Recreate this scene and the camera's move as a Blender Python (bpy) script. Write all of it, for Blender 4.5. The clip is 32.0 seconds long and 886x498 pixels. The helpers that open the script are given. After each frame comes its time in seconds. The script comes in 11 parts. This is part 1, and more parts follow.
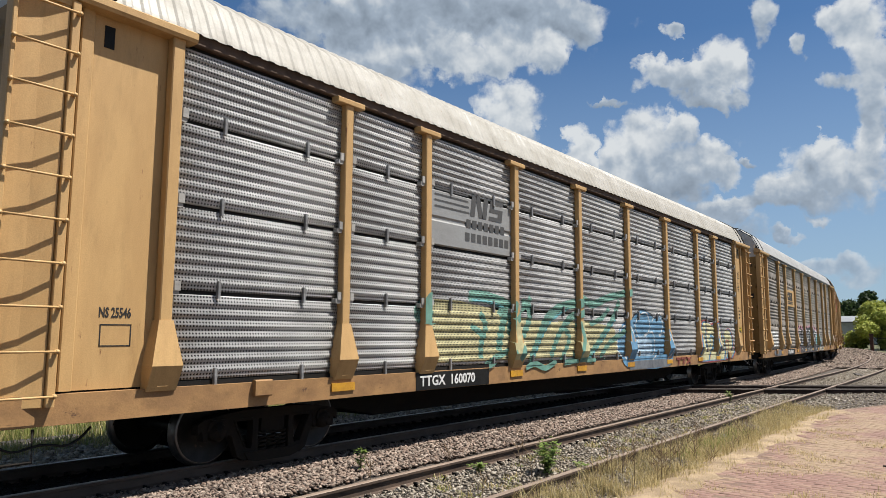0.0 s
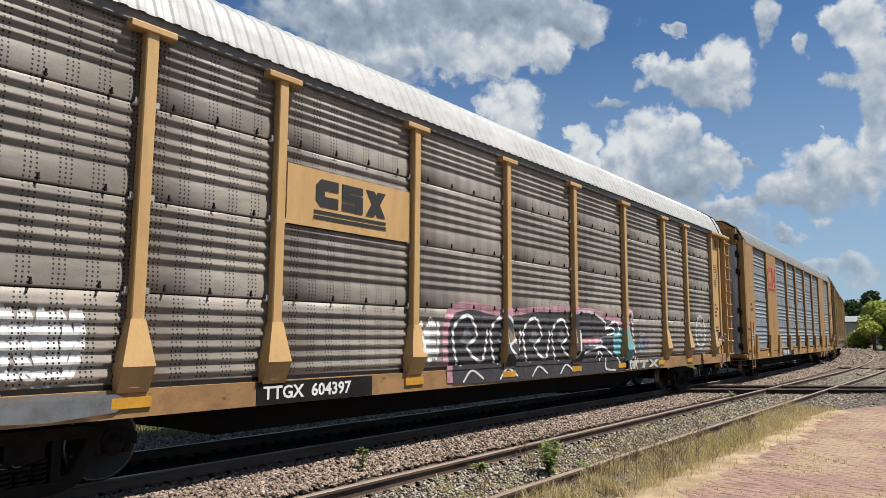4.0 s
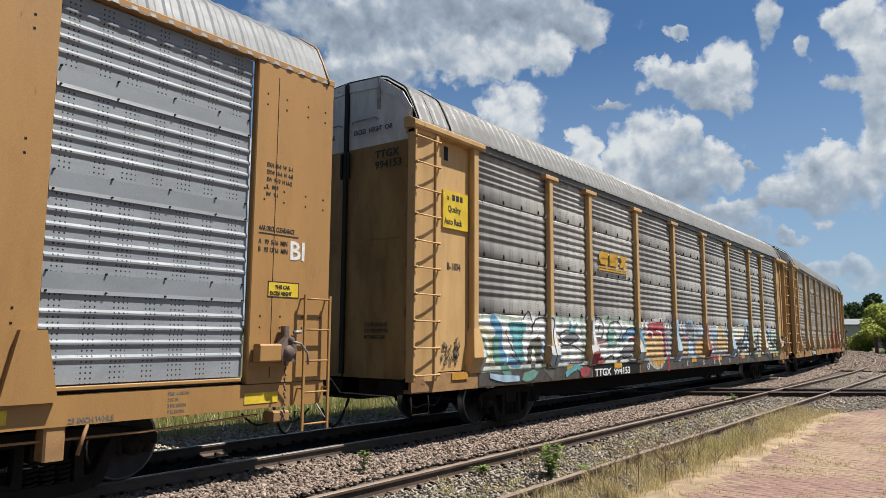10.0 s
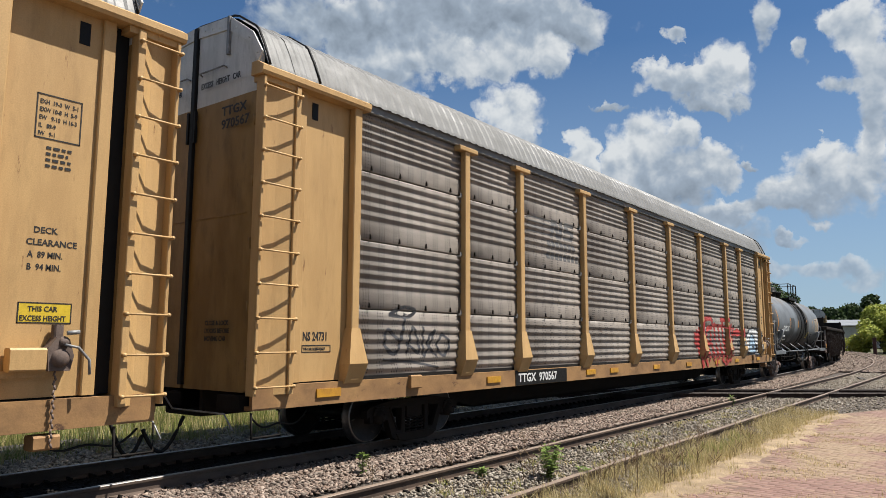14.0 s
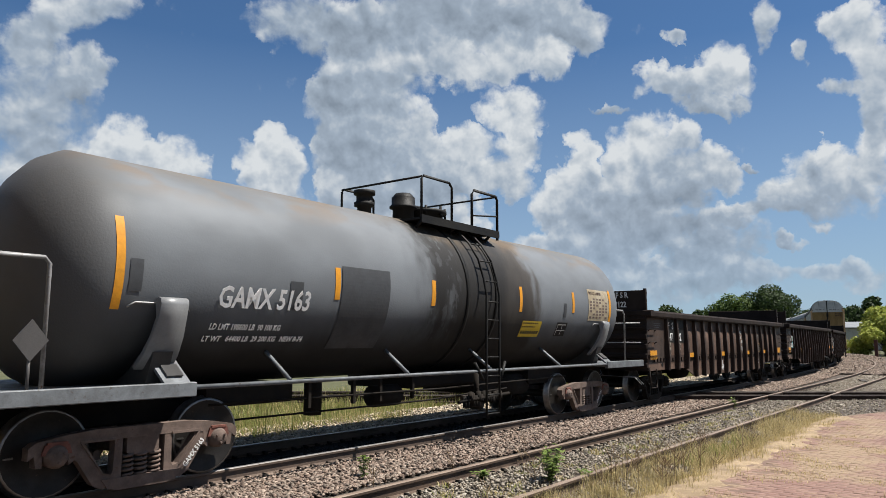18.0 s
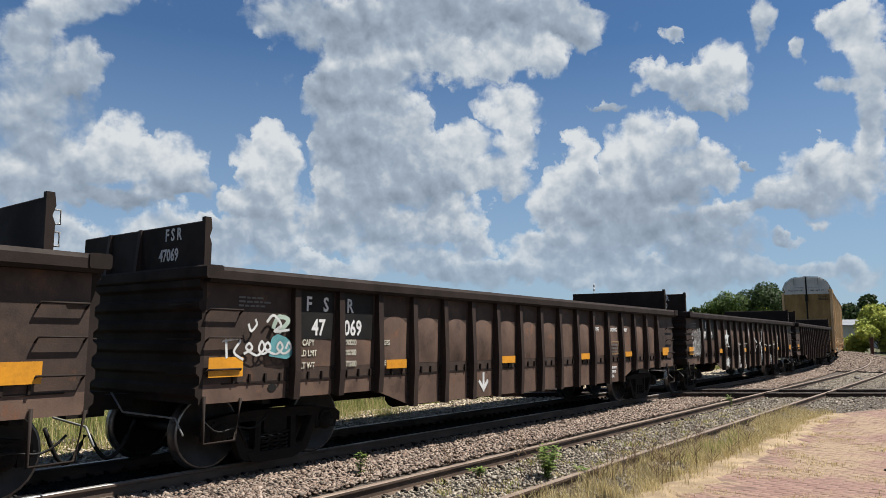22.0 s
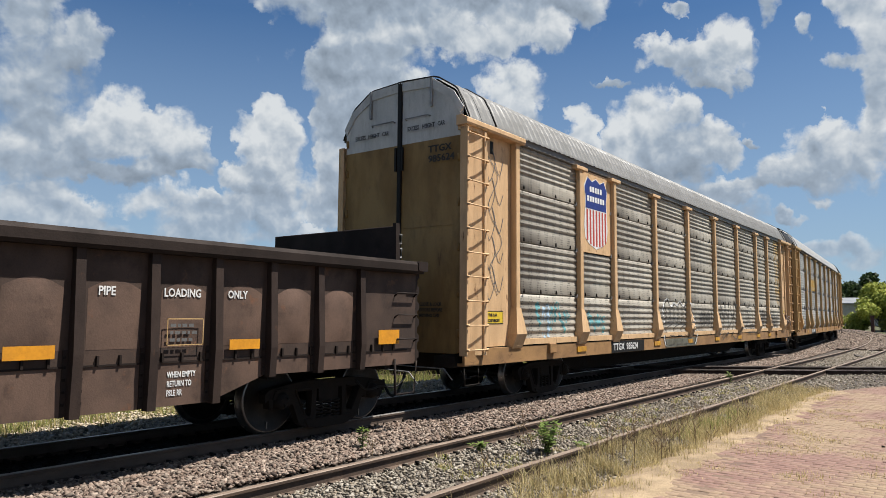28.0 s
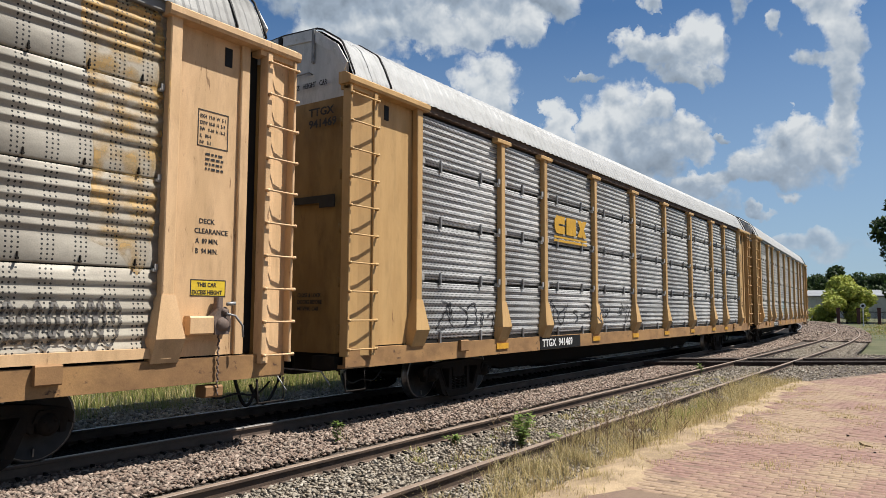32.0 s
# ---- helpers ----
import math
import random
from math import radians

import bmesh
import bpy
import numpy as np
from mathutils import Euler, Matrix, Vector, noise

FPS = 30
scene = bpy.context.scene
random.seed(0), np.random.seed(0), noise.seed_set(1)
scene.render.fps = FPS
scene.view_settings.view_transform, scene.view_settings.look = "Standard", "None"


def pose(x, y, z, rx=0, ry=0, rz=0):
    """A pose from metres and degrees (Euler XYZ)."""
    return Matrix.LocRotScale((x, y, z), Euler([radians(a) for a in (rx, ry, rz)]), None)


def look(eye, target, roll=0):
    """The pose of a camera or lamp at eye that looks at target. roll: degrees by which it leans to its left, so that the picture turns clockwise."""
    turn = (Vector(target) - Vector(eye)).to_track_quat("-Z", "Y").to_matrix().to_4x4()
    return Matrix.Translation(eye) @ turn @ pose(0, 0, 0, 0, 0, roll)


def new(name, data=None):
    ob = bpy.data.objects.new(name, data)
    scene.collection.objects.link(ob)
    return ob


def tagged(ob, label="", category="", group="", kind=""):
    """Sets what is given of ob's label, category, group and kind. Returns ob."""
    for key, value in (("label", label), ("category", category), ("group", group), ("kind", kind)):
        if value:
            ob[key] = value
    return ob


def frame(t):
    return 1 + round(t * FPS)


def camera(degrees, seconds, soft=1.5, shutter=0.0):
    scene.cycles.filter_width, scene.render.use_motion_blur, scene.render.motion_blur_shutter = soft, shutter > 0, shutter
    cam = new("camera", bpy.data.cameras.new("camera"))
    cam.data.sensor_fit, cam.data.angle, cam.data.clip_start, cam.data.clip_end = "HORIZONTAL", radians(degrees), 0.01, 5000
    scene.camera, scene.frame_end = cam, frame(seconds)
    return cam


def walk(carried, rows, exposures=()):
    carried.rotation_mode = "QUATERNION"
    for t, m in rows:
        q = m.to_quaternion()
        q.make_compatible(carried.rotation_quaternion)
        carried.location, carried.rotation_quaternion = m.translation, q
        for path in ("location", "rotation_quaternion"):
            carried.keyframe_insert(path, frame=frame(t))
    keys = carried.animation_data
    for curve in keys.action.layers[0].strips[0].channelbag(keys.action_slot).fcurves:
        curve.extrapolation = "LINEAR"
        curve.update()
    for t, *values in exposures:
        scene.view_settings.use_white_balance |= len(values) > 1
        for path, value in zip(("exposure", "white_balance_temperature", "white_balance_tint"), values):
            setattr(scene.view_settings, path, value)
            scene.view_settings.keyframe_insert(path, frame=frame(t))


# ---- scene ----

# ---- camera: stands beside the track, held by hand ----
EYE = (0.0, 0.0, 1.621)
cam = camera(63.97, 32.0, soft=0.65, shutter=0.0)


def aim(yaw, pitch, roll):
    """Camera pose: yaw to the left of the track's direction, pitch upwards, roll, in degrees."""
    a, b = radians(yaw), radians(pitch)
    way = Vector((math.cos(a) * math.cos(b), math.sin(a) * math.cos(b), math.sin(b)))
    return look(EYE, Vector(EYE) + way, roll)


walk(cam, [
    (0, aim(37.204, 6.863, 0.29)),    (0.5, aim(37.270, 6.850, 0.28)),    (1, aim(37.362, 6.887, 0.42)),
    (1.5, aim(37.364, 6.898, 0.41)),    (2, aim(37.325, 6.995, 0.26)),    (2.5, aim(37.288, 6.970, 0.23)),
    (3, aim(37.342, 6.903, 0.28)),    (3.5, aim(37.378, 6.838, 0.35)),    (5.5, aim(37.373, 6.860, 0.17)),
    (6, aim(37.509, 6.839, 0.13)),    (6.5, aim(37.551, 6.924, 0.11)),    (7, aim(37.385, 7.070, 0.14)),
    (7.5, aim(37.320, 7.155, 0.29)),    (8, aim(37.342, 7.141, 0.28)),    (8.5, aim(37.331, 7.143, 0.21)),
    (9, aim(37.384, 7.127, 0.20)),    (9.5, aim(37.460, 7.065, 0.27)),    (10, aim(37.491, 7.044, 0.37)),
    (10.5, aim(37.435, 7.104, 0.27)),    (11, aim(37.411, 7.134, 0.34)),    (11.5, aim(37.444, 7.110, 0.50)),
    (12, aim(37.392, 7.074, 0.40)),    (12.5, aim(37.361, 7.172, 0.25)),    (13, aim(37.353, 7.192, 0.24)),
    (13.5, aim(37.364, 7.217, 0.23)),    (14, aim(37.359, 7.197, 0.23)),    (14.5, aim(37.392, 7.189, 0.26)),
    (16.5, aim(37.400, 7.281, 0.21)),    (17, aim(37.393, 7.346, 0.20)),    (17.5, aim(37.440, 7.386, 0.15)),
    (18, aim(37.424, 7.413, 0.14)),    (18.5, aim(37.556, 7.308, 0.16)),    (19, aim(37.516, 7.289, 0.13)),
    (19.5, aim(37.432, 7.412, 0.06)),    (20, aim(37.337, 7.498, 0.02)),    (20.5, aim(37.294, 7.478, 0.01)),
    (21, aim(37.380, 7.347, 0.10)),    (21.5, aim(37.339, 7.291, 0.18)),    (22, aim(37.196, 7.177, 0.23)),
    (22.5, aim(37.259, 7.103, 0.35)),    (23, aim(37.255, 6.890, 0.56)),    (23.5, aim(37.160, 6.604, 0.29)),
    (24, aim(37.165, 6.201, 0.45)),    (24.5, aim(37.166, 5.730, 0.45)),    (25, aim(37.252, 5.492, 0.53)),
    (25.5, aim(37.236, 5.431, 0.51)),    (27.5, aim(37.298, 5.304, 0.40)),    (28, aim(37.338, 5.302, 0.44)),
    (28.5, aim(37.254, 5.261, 0.47)),    (29, aim(37.183, 5.279, 0.47)),    (29.5, aim(37.142, 5.240, 0.63)),
    (30, aim(37.208, 5.339, 0.36)),    (30.5, aim(37.667, 5.311, 0.07)),    (31, aim(37.160, 5.578, 0.43)),
    (31.5, aim(35.842, 5.126, 0.42)),    (32, aim(35.287, 4.786, 0.27)),
])

# ---- the line: straight track, then a left-hand curve ----
TRACK_Y, SIDING_Y = 8.642, 4.881
CURVE_X, CURVE_R = 25.29, 358.5
GAUGE = 1.51


def on_track(s, off=0.0):
    """Point and heading at s metres along the main track, off metres to its right."""
    if s <= CURVE_X:
        return Vector((s, TRACK_Y - off)), 0.0
    a = (s - CURVE_X) / CURVE_R
    return Vector((CURVE_X + (CURVE_R + off) * math.sin(a), TRACK_Y + CURVE_R - (CURVE_R + off) * math.cos(a))), a


def on_siding(s, off=0.0):
    """Point and heading at s metres along the siding, off metres to its right; it bends later and more sharply."""
    x0, r = 36.0, 262.0
    if s <= x0:
        return Vector((s, SIDING_Y - off)), 0.0
    a = (s - x0) / r
    return Vector((x0 + (r + off) * math.sin(a), SIDING_Y + r - (r + off) * math.cos(a))), a


def travelled(t):
    """Metres that the train has gone at t seconds, from its place at 16 s."""
    u = (t - 16) / 16
    return 120.784 * u + -1.0131 * u ** 2 + 1.7025 * u ** 3 + -0.0304 * u ** 4 + -1.3851 * u ** 5

# ---- sky, sun ----
SUN_TO = Vector((0.28, -0.35, 0.89)).normalized()
sun_data = bpy.data.lights.new("sun", "SUN")
sun_data.energy, sun_data.angle, sun_data.color = 5.0, radians(0.55), (1.0, 0.96, 0.89)
sun = new("sun", sun_data)
sun.matrix_world = look((0, 0, 60), Vector((0, 0, 60)) - SUN_TO)
scene.view_settings.exposure = 0.95


def build_world():
    world = bpy.data.worlds.new("sky")
    scene.world = world
    world.use_nodes = True
    nt = world.node_tree
    nt.nodes.clear()
    N, link = nt.nodes.new, nt.links.new

    def math_node(op, a, b=None, c=None, clamp=False):
        n = N("ShaderNodeMath")
        n.operation, n.use_clamp = op, clamp
        for k, v in enumerate((a, b, c)):
            if v is None:
                continue
            if isinstance(v, (int, float)):
                n.inputs[k].default_value = v
            else:
                link(v, n.inputs[k])
        return n.outputs[0]

    def vec_node(op, a, b=None, out=0):
        n = N("ShaderNodeVectorMath")
        n.operation = op
        for k, v in enumerate((a, b)):
            if v is None:
                continue
            if isinstance(v, (tuple, list, Vector)):
                n.inputs[k].default_value = tuple(v)
            else:
                link(v, n.inputs[k])
        return n.outputs[out]

    sky = N("ShaderNodeTexSky")
    sky.sky_type, sky.sun_disc = "NISHITA", False
    sky.sun_elevation = math.asin(SUN_TO.z)
    sky.sun_rotation = math.atan2(SUN_TO.x, SUN_TO.y)
    sky.air_density, sky.dust_density, sky.ozone_density = 1.0, 0.3, 2.2
    way = N("ShaderNodeTexCoord").outputs["Generated"]
    # flat sky map about the middle of the view: u to the right, v upwards, in thousandths
    a, b = radians(37.3), radians(7.0)
    fwd = Vector((math.cos(a) * math.cos(b), math.sin(a) * math.cos(b), math.sin(b)))
    right = Vector((math.sin(a), -math.cos(a), 0))
    up = right.cross(fwd)
    depth = math_node("MAXIMUM", vec_node("DOT_PRODUCT", way, fwd, 1), 0.08)
    u = math_node("DIVIDE", vec_node("DOT_PRODUCT", way, right, 1), depth)
    v = math_node("DIVIDE", vec_node("DOT_PRODUCT", way, up, 1), depth)
    comb = N("ShaderNodeCombineXYZ")
    link(u, comb.inputs[0])
    link(v, comb.inputs[1])
    uv = comb.outputs[0]

    def noise_tex(scale, detail, rough, vec, dist=0.0):
        n = N("ShaderNodeTexNoise")
        n.inputs["Scale"].default_value, n.inputs["Detail"].default_value = scale, detail
        n.inputs["Roughness"].default_value, n.inputs["Distortion"].default_value = rough, dist
        link(vec, n.inputs["Vector"])
        return n

    # a slow warp keeps the heaps from looking round
    warp = noise_tex(7.0, 4.0, 0.6, way)
    push = vec_node("MULTIPLY", vec_node("SUBTRACT", warp.outputs["Color"], (0.5, 0.5, 0.5)), (0.10, 0.10, 0.0))
    fray = noise_tex(24.0, 5.0, 0.62, way)
    push2 = vec_node("MULTIPLY", vec_node("SUBTRACT", fray.outputs["Color"], (0.5, 0.5, 0.5)), (0.06, 0.06, 0.0))
    puv = vec_node("ADD", vec_node("ADD", uv, push), push2)
    sepv = N("ShaderNodeSeparateXYZ")
    link(puv, sepv.inputs[0])
    total = flat = slope = None
    for x, y, w, h, light in CLOUDS():
        # one heap: place and half size in the flat map (thousandths), lightness; its top is lighter than its foot
        n = N("ShaderNodeVectorMath")
        n.operation = "MULTIPLY_ADD"
        link(puv, n.inputs[0])
        n.inputs[1].default_value, n.inputs[2].default_value = (1000 / w, 1000 / h, 0), (-x / w, -y / h, 0)
        k = math_node("MULTIPLY_ADD", vec_node("DOT_PRODUCT", n.outputs[0], n.outputs[0], 1), -1.0, 1.0, True)
        total = k if total is None else math_node("ADD", total, k)
        flat = math_node("MULTIPLY_ADD", k, light - 0.30 * y / h, 0.0 if flat is None else flat)
        slope = math_node("MULTIPLY_ADD", k, 300 / h, 0.0 if slope is None else slope)
    tone = math_node("MULTIPLY_ADD", slope, sepv.outputs[1], flat)
    tone = math_node("DIVIDE", math_node("ADD", tone, 0.03), math_node("ADD", total, 0.05))

    def swell(vec, detail):
        """Heaped swell of cloud, large forms set with ever smaller ones."""
        n1, n2 = noise_tex(8.5, detail, 0.60, vec, 0.25), noise_tex(30.0, detail, 0.58, vec, 0.2)
        return math_node("MULTIPLY_ADD", n1.outputs[0], 0.62, math_node("MULTIPLY", n2.outputs[0], 0.38))
    here = swell(way, 8.0)
    soft_here, soft_there = swell(way, 3.2), swell(vec_node("ADD", way, tuple(0.016 * k for k in SUN_TO)), 3.2)
    relief = math_node("SUBTRACT", soft_here, soft_there)
    broad = noise_tex(4.5, 3.0, 0.5, way).outputs[0]
    # clouds everywhere else in the sky: broken fair-weather heaps
    rest = noise_tex(2.6, 6.0, 0.55, way)
    facing = math_node("MULTIPLY_ADD", vec_node("DOT_PRODUCT", way, fwd, 1), -6.0, 3.9, True)
    elsewhere = math_node("MULTIPLY", math_node("MULTIPLY_ADD", rest.outputs[0], 7.0, -3.5, True), facing)
    dens = dens_bare = math_node("ADD", math_node("MINIMUM", total, 1.1), elsewhere)
    dens = math_node("ADD", dens, math_node("MULTIPLY_ADD", here, 3.4, -1.86))
    dens = math_node("SUBTRACT", dens, math_node("MULTIPLY_ADD", dens_bare, -2.2, 0.28, True))
    alpha = N("ShaderNodeMapRange")
    alpha.interpolation_type = "SMOOTHSTEP"
    alpha.inputs["From Min"].default_value, alpha.inputs["From Max"].default_value = -0.12, 0.62
    link(dens, alpha.inputs["Value"])
    # tone: bright tops and edges, grey cores and undersides, lit billows
    t1 = math_node("ADD", math_node("MAXIMUM", tone, math_node("MULTIPLY", elsewhere, 0.5)), math_node("MULTIPLY", relief, 2.7))
    t1 = math_node("ADD", t1, math_node("MULTIPLY_ADD", broad, 0.55, -0.24))
    t1 = math_node("SUBTRACT", t1, math_node("MULTIPLY_ADD", dens, 0.22, -0.14))
    ramp = N("ShaderNodeValToRGB")
    link(t1, ramp.inputs[0])
    e = ramp.color_ramp.elements
    e[0].position, e[0].color = 0.08, (0.30, 0.37, 0.46, 1)
    e[1].position, e[1].color = 0.98, (0.92, 0.965, 1.0, 1)
    m = ramp.color_ramp.elements.new(0.5)
    m.color = (0.465, 0.56, 0.68, 1)
    # haze low over the horizon thins the clouds
    sepw = N("ShaderNodeSeparateXYZ")
    link(way, sepw.inputs[0])
    low = math_node("MULTIPLY_ADD", sepw.outputs[2], 3.2, 0.46, True)
    al = math_node("MULTIPLY", alpha.outputs[0], low)
    bg1, bg2, mix, out = N("ShaderNodeBackground"), N("ShaderNodeBackground"), N("ShaderNodeMixShader"), N("ShaderNodeOutputWorld")
    clear = vec_node("MULTIPLY", sky.outputs[0], (0.67, 0.93, 1.15))
    link(clear, bg1.inputs[0])
    bg1.inputs[1].default_value = 0.040
    link(ramp.outputs[0], bg2.inputs[0])
    bg2.inputs[1].default_value = 0.39
    link(al, mix.inputs[0])
    # pale summer haze towards the horizon
    bg3, veil = N("ShaderNodeBackground"), N("ShaderNodeMixShader")
    bg3.inputs[0].default_value, bg3.inputs[1].default_value = (0.45, 0.59, 0.76, 1), 0.45
    link(math_node("MULTIPLY_ADD", sepw.outputs[2], -1.9, 0.74, True), veil.inputs[0])
    link(bg1.outputs[0], veil.inputs[1])
    link(bg3.outputs[0], veil.inputs[2])
    link(veil.outputs[0], mix.inputs[1])
    link(bg2.outputs[0], mix.inputs[2])
    link(mix.outputs[0], out.inputs[0])


def CLOUDS():
    """The heaps of cloud over the line: x, y, half width, half height, lightness."""
    f = 1.2554

    def h(px, py, w, hh, light):
        return ((px - 784) / f, (441 - py) / f, w / f, hh / f, light)
    yield h(120, 10, 135, 48, 0.62)
    yield h(40, 60, 75, 55, 0.5)
    yield h(60, 160, 125, 130, 0.42)
    yield h(150, 130, 45, 60, 0.55)
    yield h(222, 258, 68, 62, 0.88)
    yield h(290, 290, 78, 60, 0.78)
    yield h(330, 330, 62, 45, 0.6)
    yield h(170, 295, 85, 75, 0.66)
    yield h(230, 352, 150, 26, 0.3)
    yield h(60, 320, 115, 95, 0.42)
    yield h(60, 415, 125, 50, 0.55)
    yield h(145, 420, 60, 42, 0.62)
    yield h(490, 240, 50, 50, 0.95)
    yield h(460, 280, 60, 45, 0.8)
    yield h(500, 295, 48, 50, 0.74)
    yield h(465, 365, 75, 70, 0.55)
    yield h(430, 352, 42, 28, 0.7)
    yield h(572, 240, 27, 27, 0.85)
    yield h(588, 335, 30, 55, 0.8)
    yield h(570, 395, 65, 50, 0.5)
    yield h(290, 410, 95, 42, 0.72)
    yield h(368, 398, 28, 22, 0.85)
    yield h(430, 430, 110, 55, 0.5)
    yield h(560, 20, 130, 62, 0.46)
    yield h(700, 30, 170, 75, 0.36)
    yield h(870, 10, 210, 75, 0.3)
    yield h(1020, 30, 85, 55, 0.5)
    yield h(900, 90, 95, 62, 0.78)
    yield h(740, 100, 115, 75, 0.66)
    yield h(830, 132, 95, 42, 0.7)
    yield h(960, 98, 52, 45, 0.76)
    yield h(635, 155, 95, 95, 0.42)
    yield h(590, 110, 45, 60, 0.5)
    yield h(680, 235, 105, 75, 0.58)
    yield h(615, 255, 70, 105, 0.38)
    yield h(790, 262, 95, 50, 0.72)
    yield h(905, 198, 68, 45, 0.85)
    yield h(905, 255, 48, 45, 0.8)
    yield h(855, 315, 85, 38, 0.55)
    yield h(740, 325, 115, 60, 0.45)
    yield h(640, 365, 85, 80, 0.4)
    yield h(795, 390, 75, 42, 0.7)
    yield h(700, 415, 110, 50, 0.45)
    yield h(835, 422, 55, 30, 0.6)
    yield h(1025, 258, 38, 38, 0.95)
    yield h(1010, 305, 55, 48, 0.8)
    yield h(970, 345, 50, 48, 0.76)
    yield h(1030, 365, 85, 60, 0.5)
    yield h(1160, 228, 52, 45, 0.88)
    yield h(1210, 222, 28, 38, 0.8)
    yield h(1120, 282, 62, 60, 0.7)
    yield h(1200, 295, 95, 70, 0.52)
    yield h(1265, 262, 42, 38, 0.86)
    yield h(1282, 302, 36, 42, 0.76)
    yield h(1150, 365, 125, 70, 0.42)
    yield h(1060, 422, 125, 50, 0.5)
    yield h(950, 422, 65, 32, 0.7)
    yield h(1290, 375, 48, 28, 0.85)
    yield h(1260, 422, 115, 50, 0.46)
    yield h(1272, 102, 62, 52, 0.95)
    yield h(1312, 132, 46, 46, 0.8)
    yield h(1230, 135, 78, 45, 0.6)
    yield h(1160, 130, 34, 36, 0.74)
    yield h(1190, 50, 22, 18, 0.55)
    yield h(1270, 170, 85, 18, 0.32)
    yield h(1350, 20, 32, 58, 0.5)
    yield h(1425, 62, 18, 25, 0.6)
    yield h(1480, 25, 30, 26, 0.85)
    yield h(1530, 35, 55, 42, 0.8)
    yield h(1545, 105, 42, 75, 0.6)
    yield h(1490, 127, 40, 22, 0.5)
    yield h(1550, 195, 34, 65, 0.55)
    yield h(1090, 187, 45, 11, 0.4)
    yield h(1325, 275, 22, 11, 0.5)
    yield h(1475, 242, 28, 28, 0.9)
    yield h(1440, 282, 55, 46, 0.76)
    yield h(1500, 290, 75, 50, 0.6)
    yield h(1380, 322, 55, 36, 0.7)
    yield h(1540, 252, 50, 50, 0.7)
    yield h(1450, 342, 125, 40, 0.5)
    yield h(1350, 362, 65, 26, 0.6)
    yield h(1450, 385, 28, 13, 0.6)
    yield h(1400, 425, 30, 15, 0.5)
    yield h(1050, 472, 160, 42, 0.6)
    yield h(850, 474, 160, 42, 0.55)
    yield h(700, 468, 160, 38, 0.55)
    yield h(560, 462, 55, 28, 0.7)
    yield h(1250, 482, 160, 42, 0.55)
    yield h(1500, 482, 110, 28, 0.55)
    yield h(350, 462, 110, 42, 0.5)
    yield h(100, 472, 160, 42, 0.5)


build_world()

# ---- materials ----
TONE = 0.70  # all paints and stones, against the bright sun


def links_of(name):
    m = bpy.data.materials.new(name)
    m.use_nodes = True
    nt = m.node_tree
    b = nt.nodes["Principled BSDF"]
    return m, nt.nodes.new, nt.links.new, b


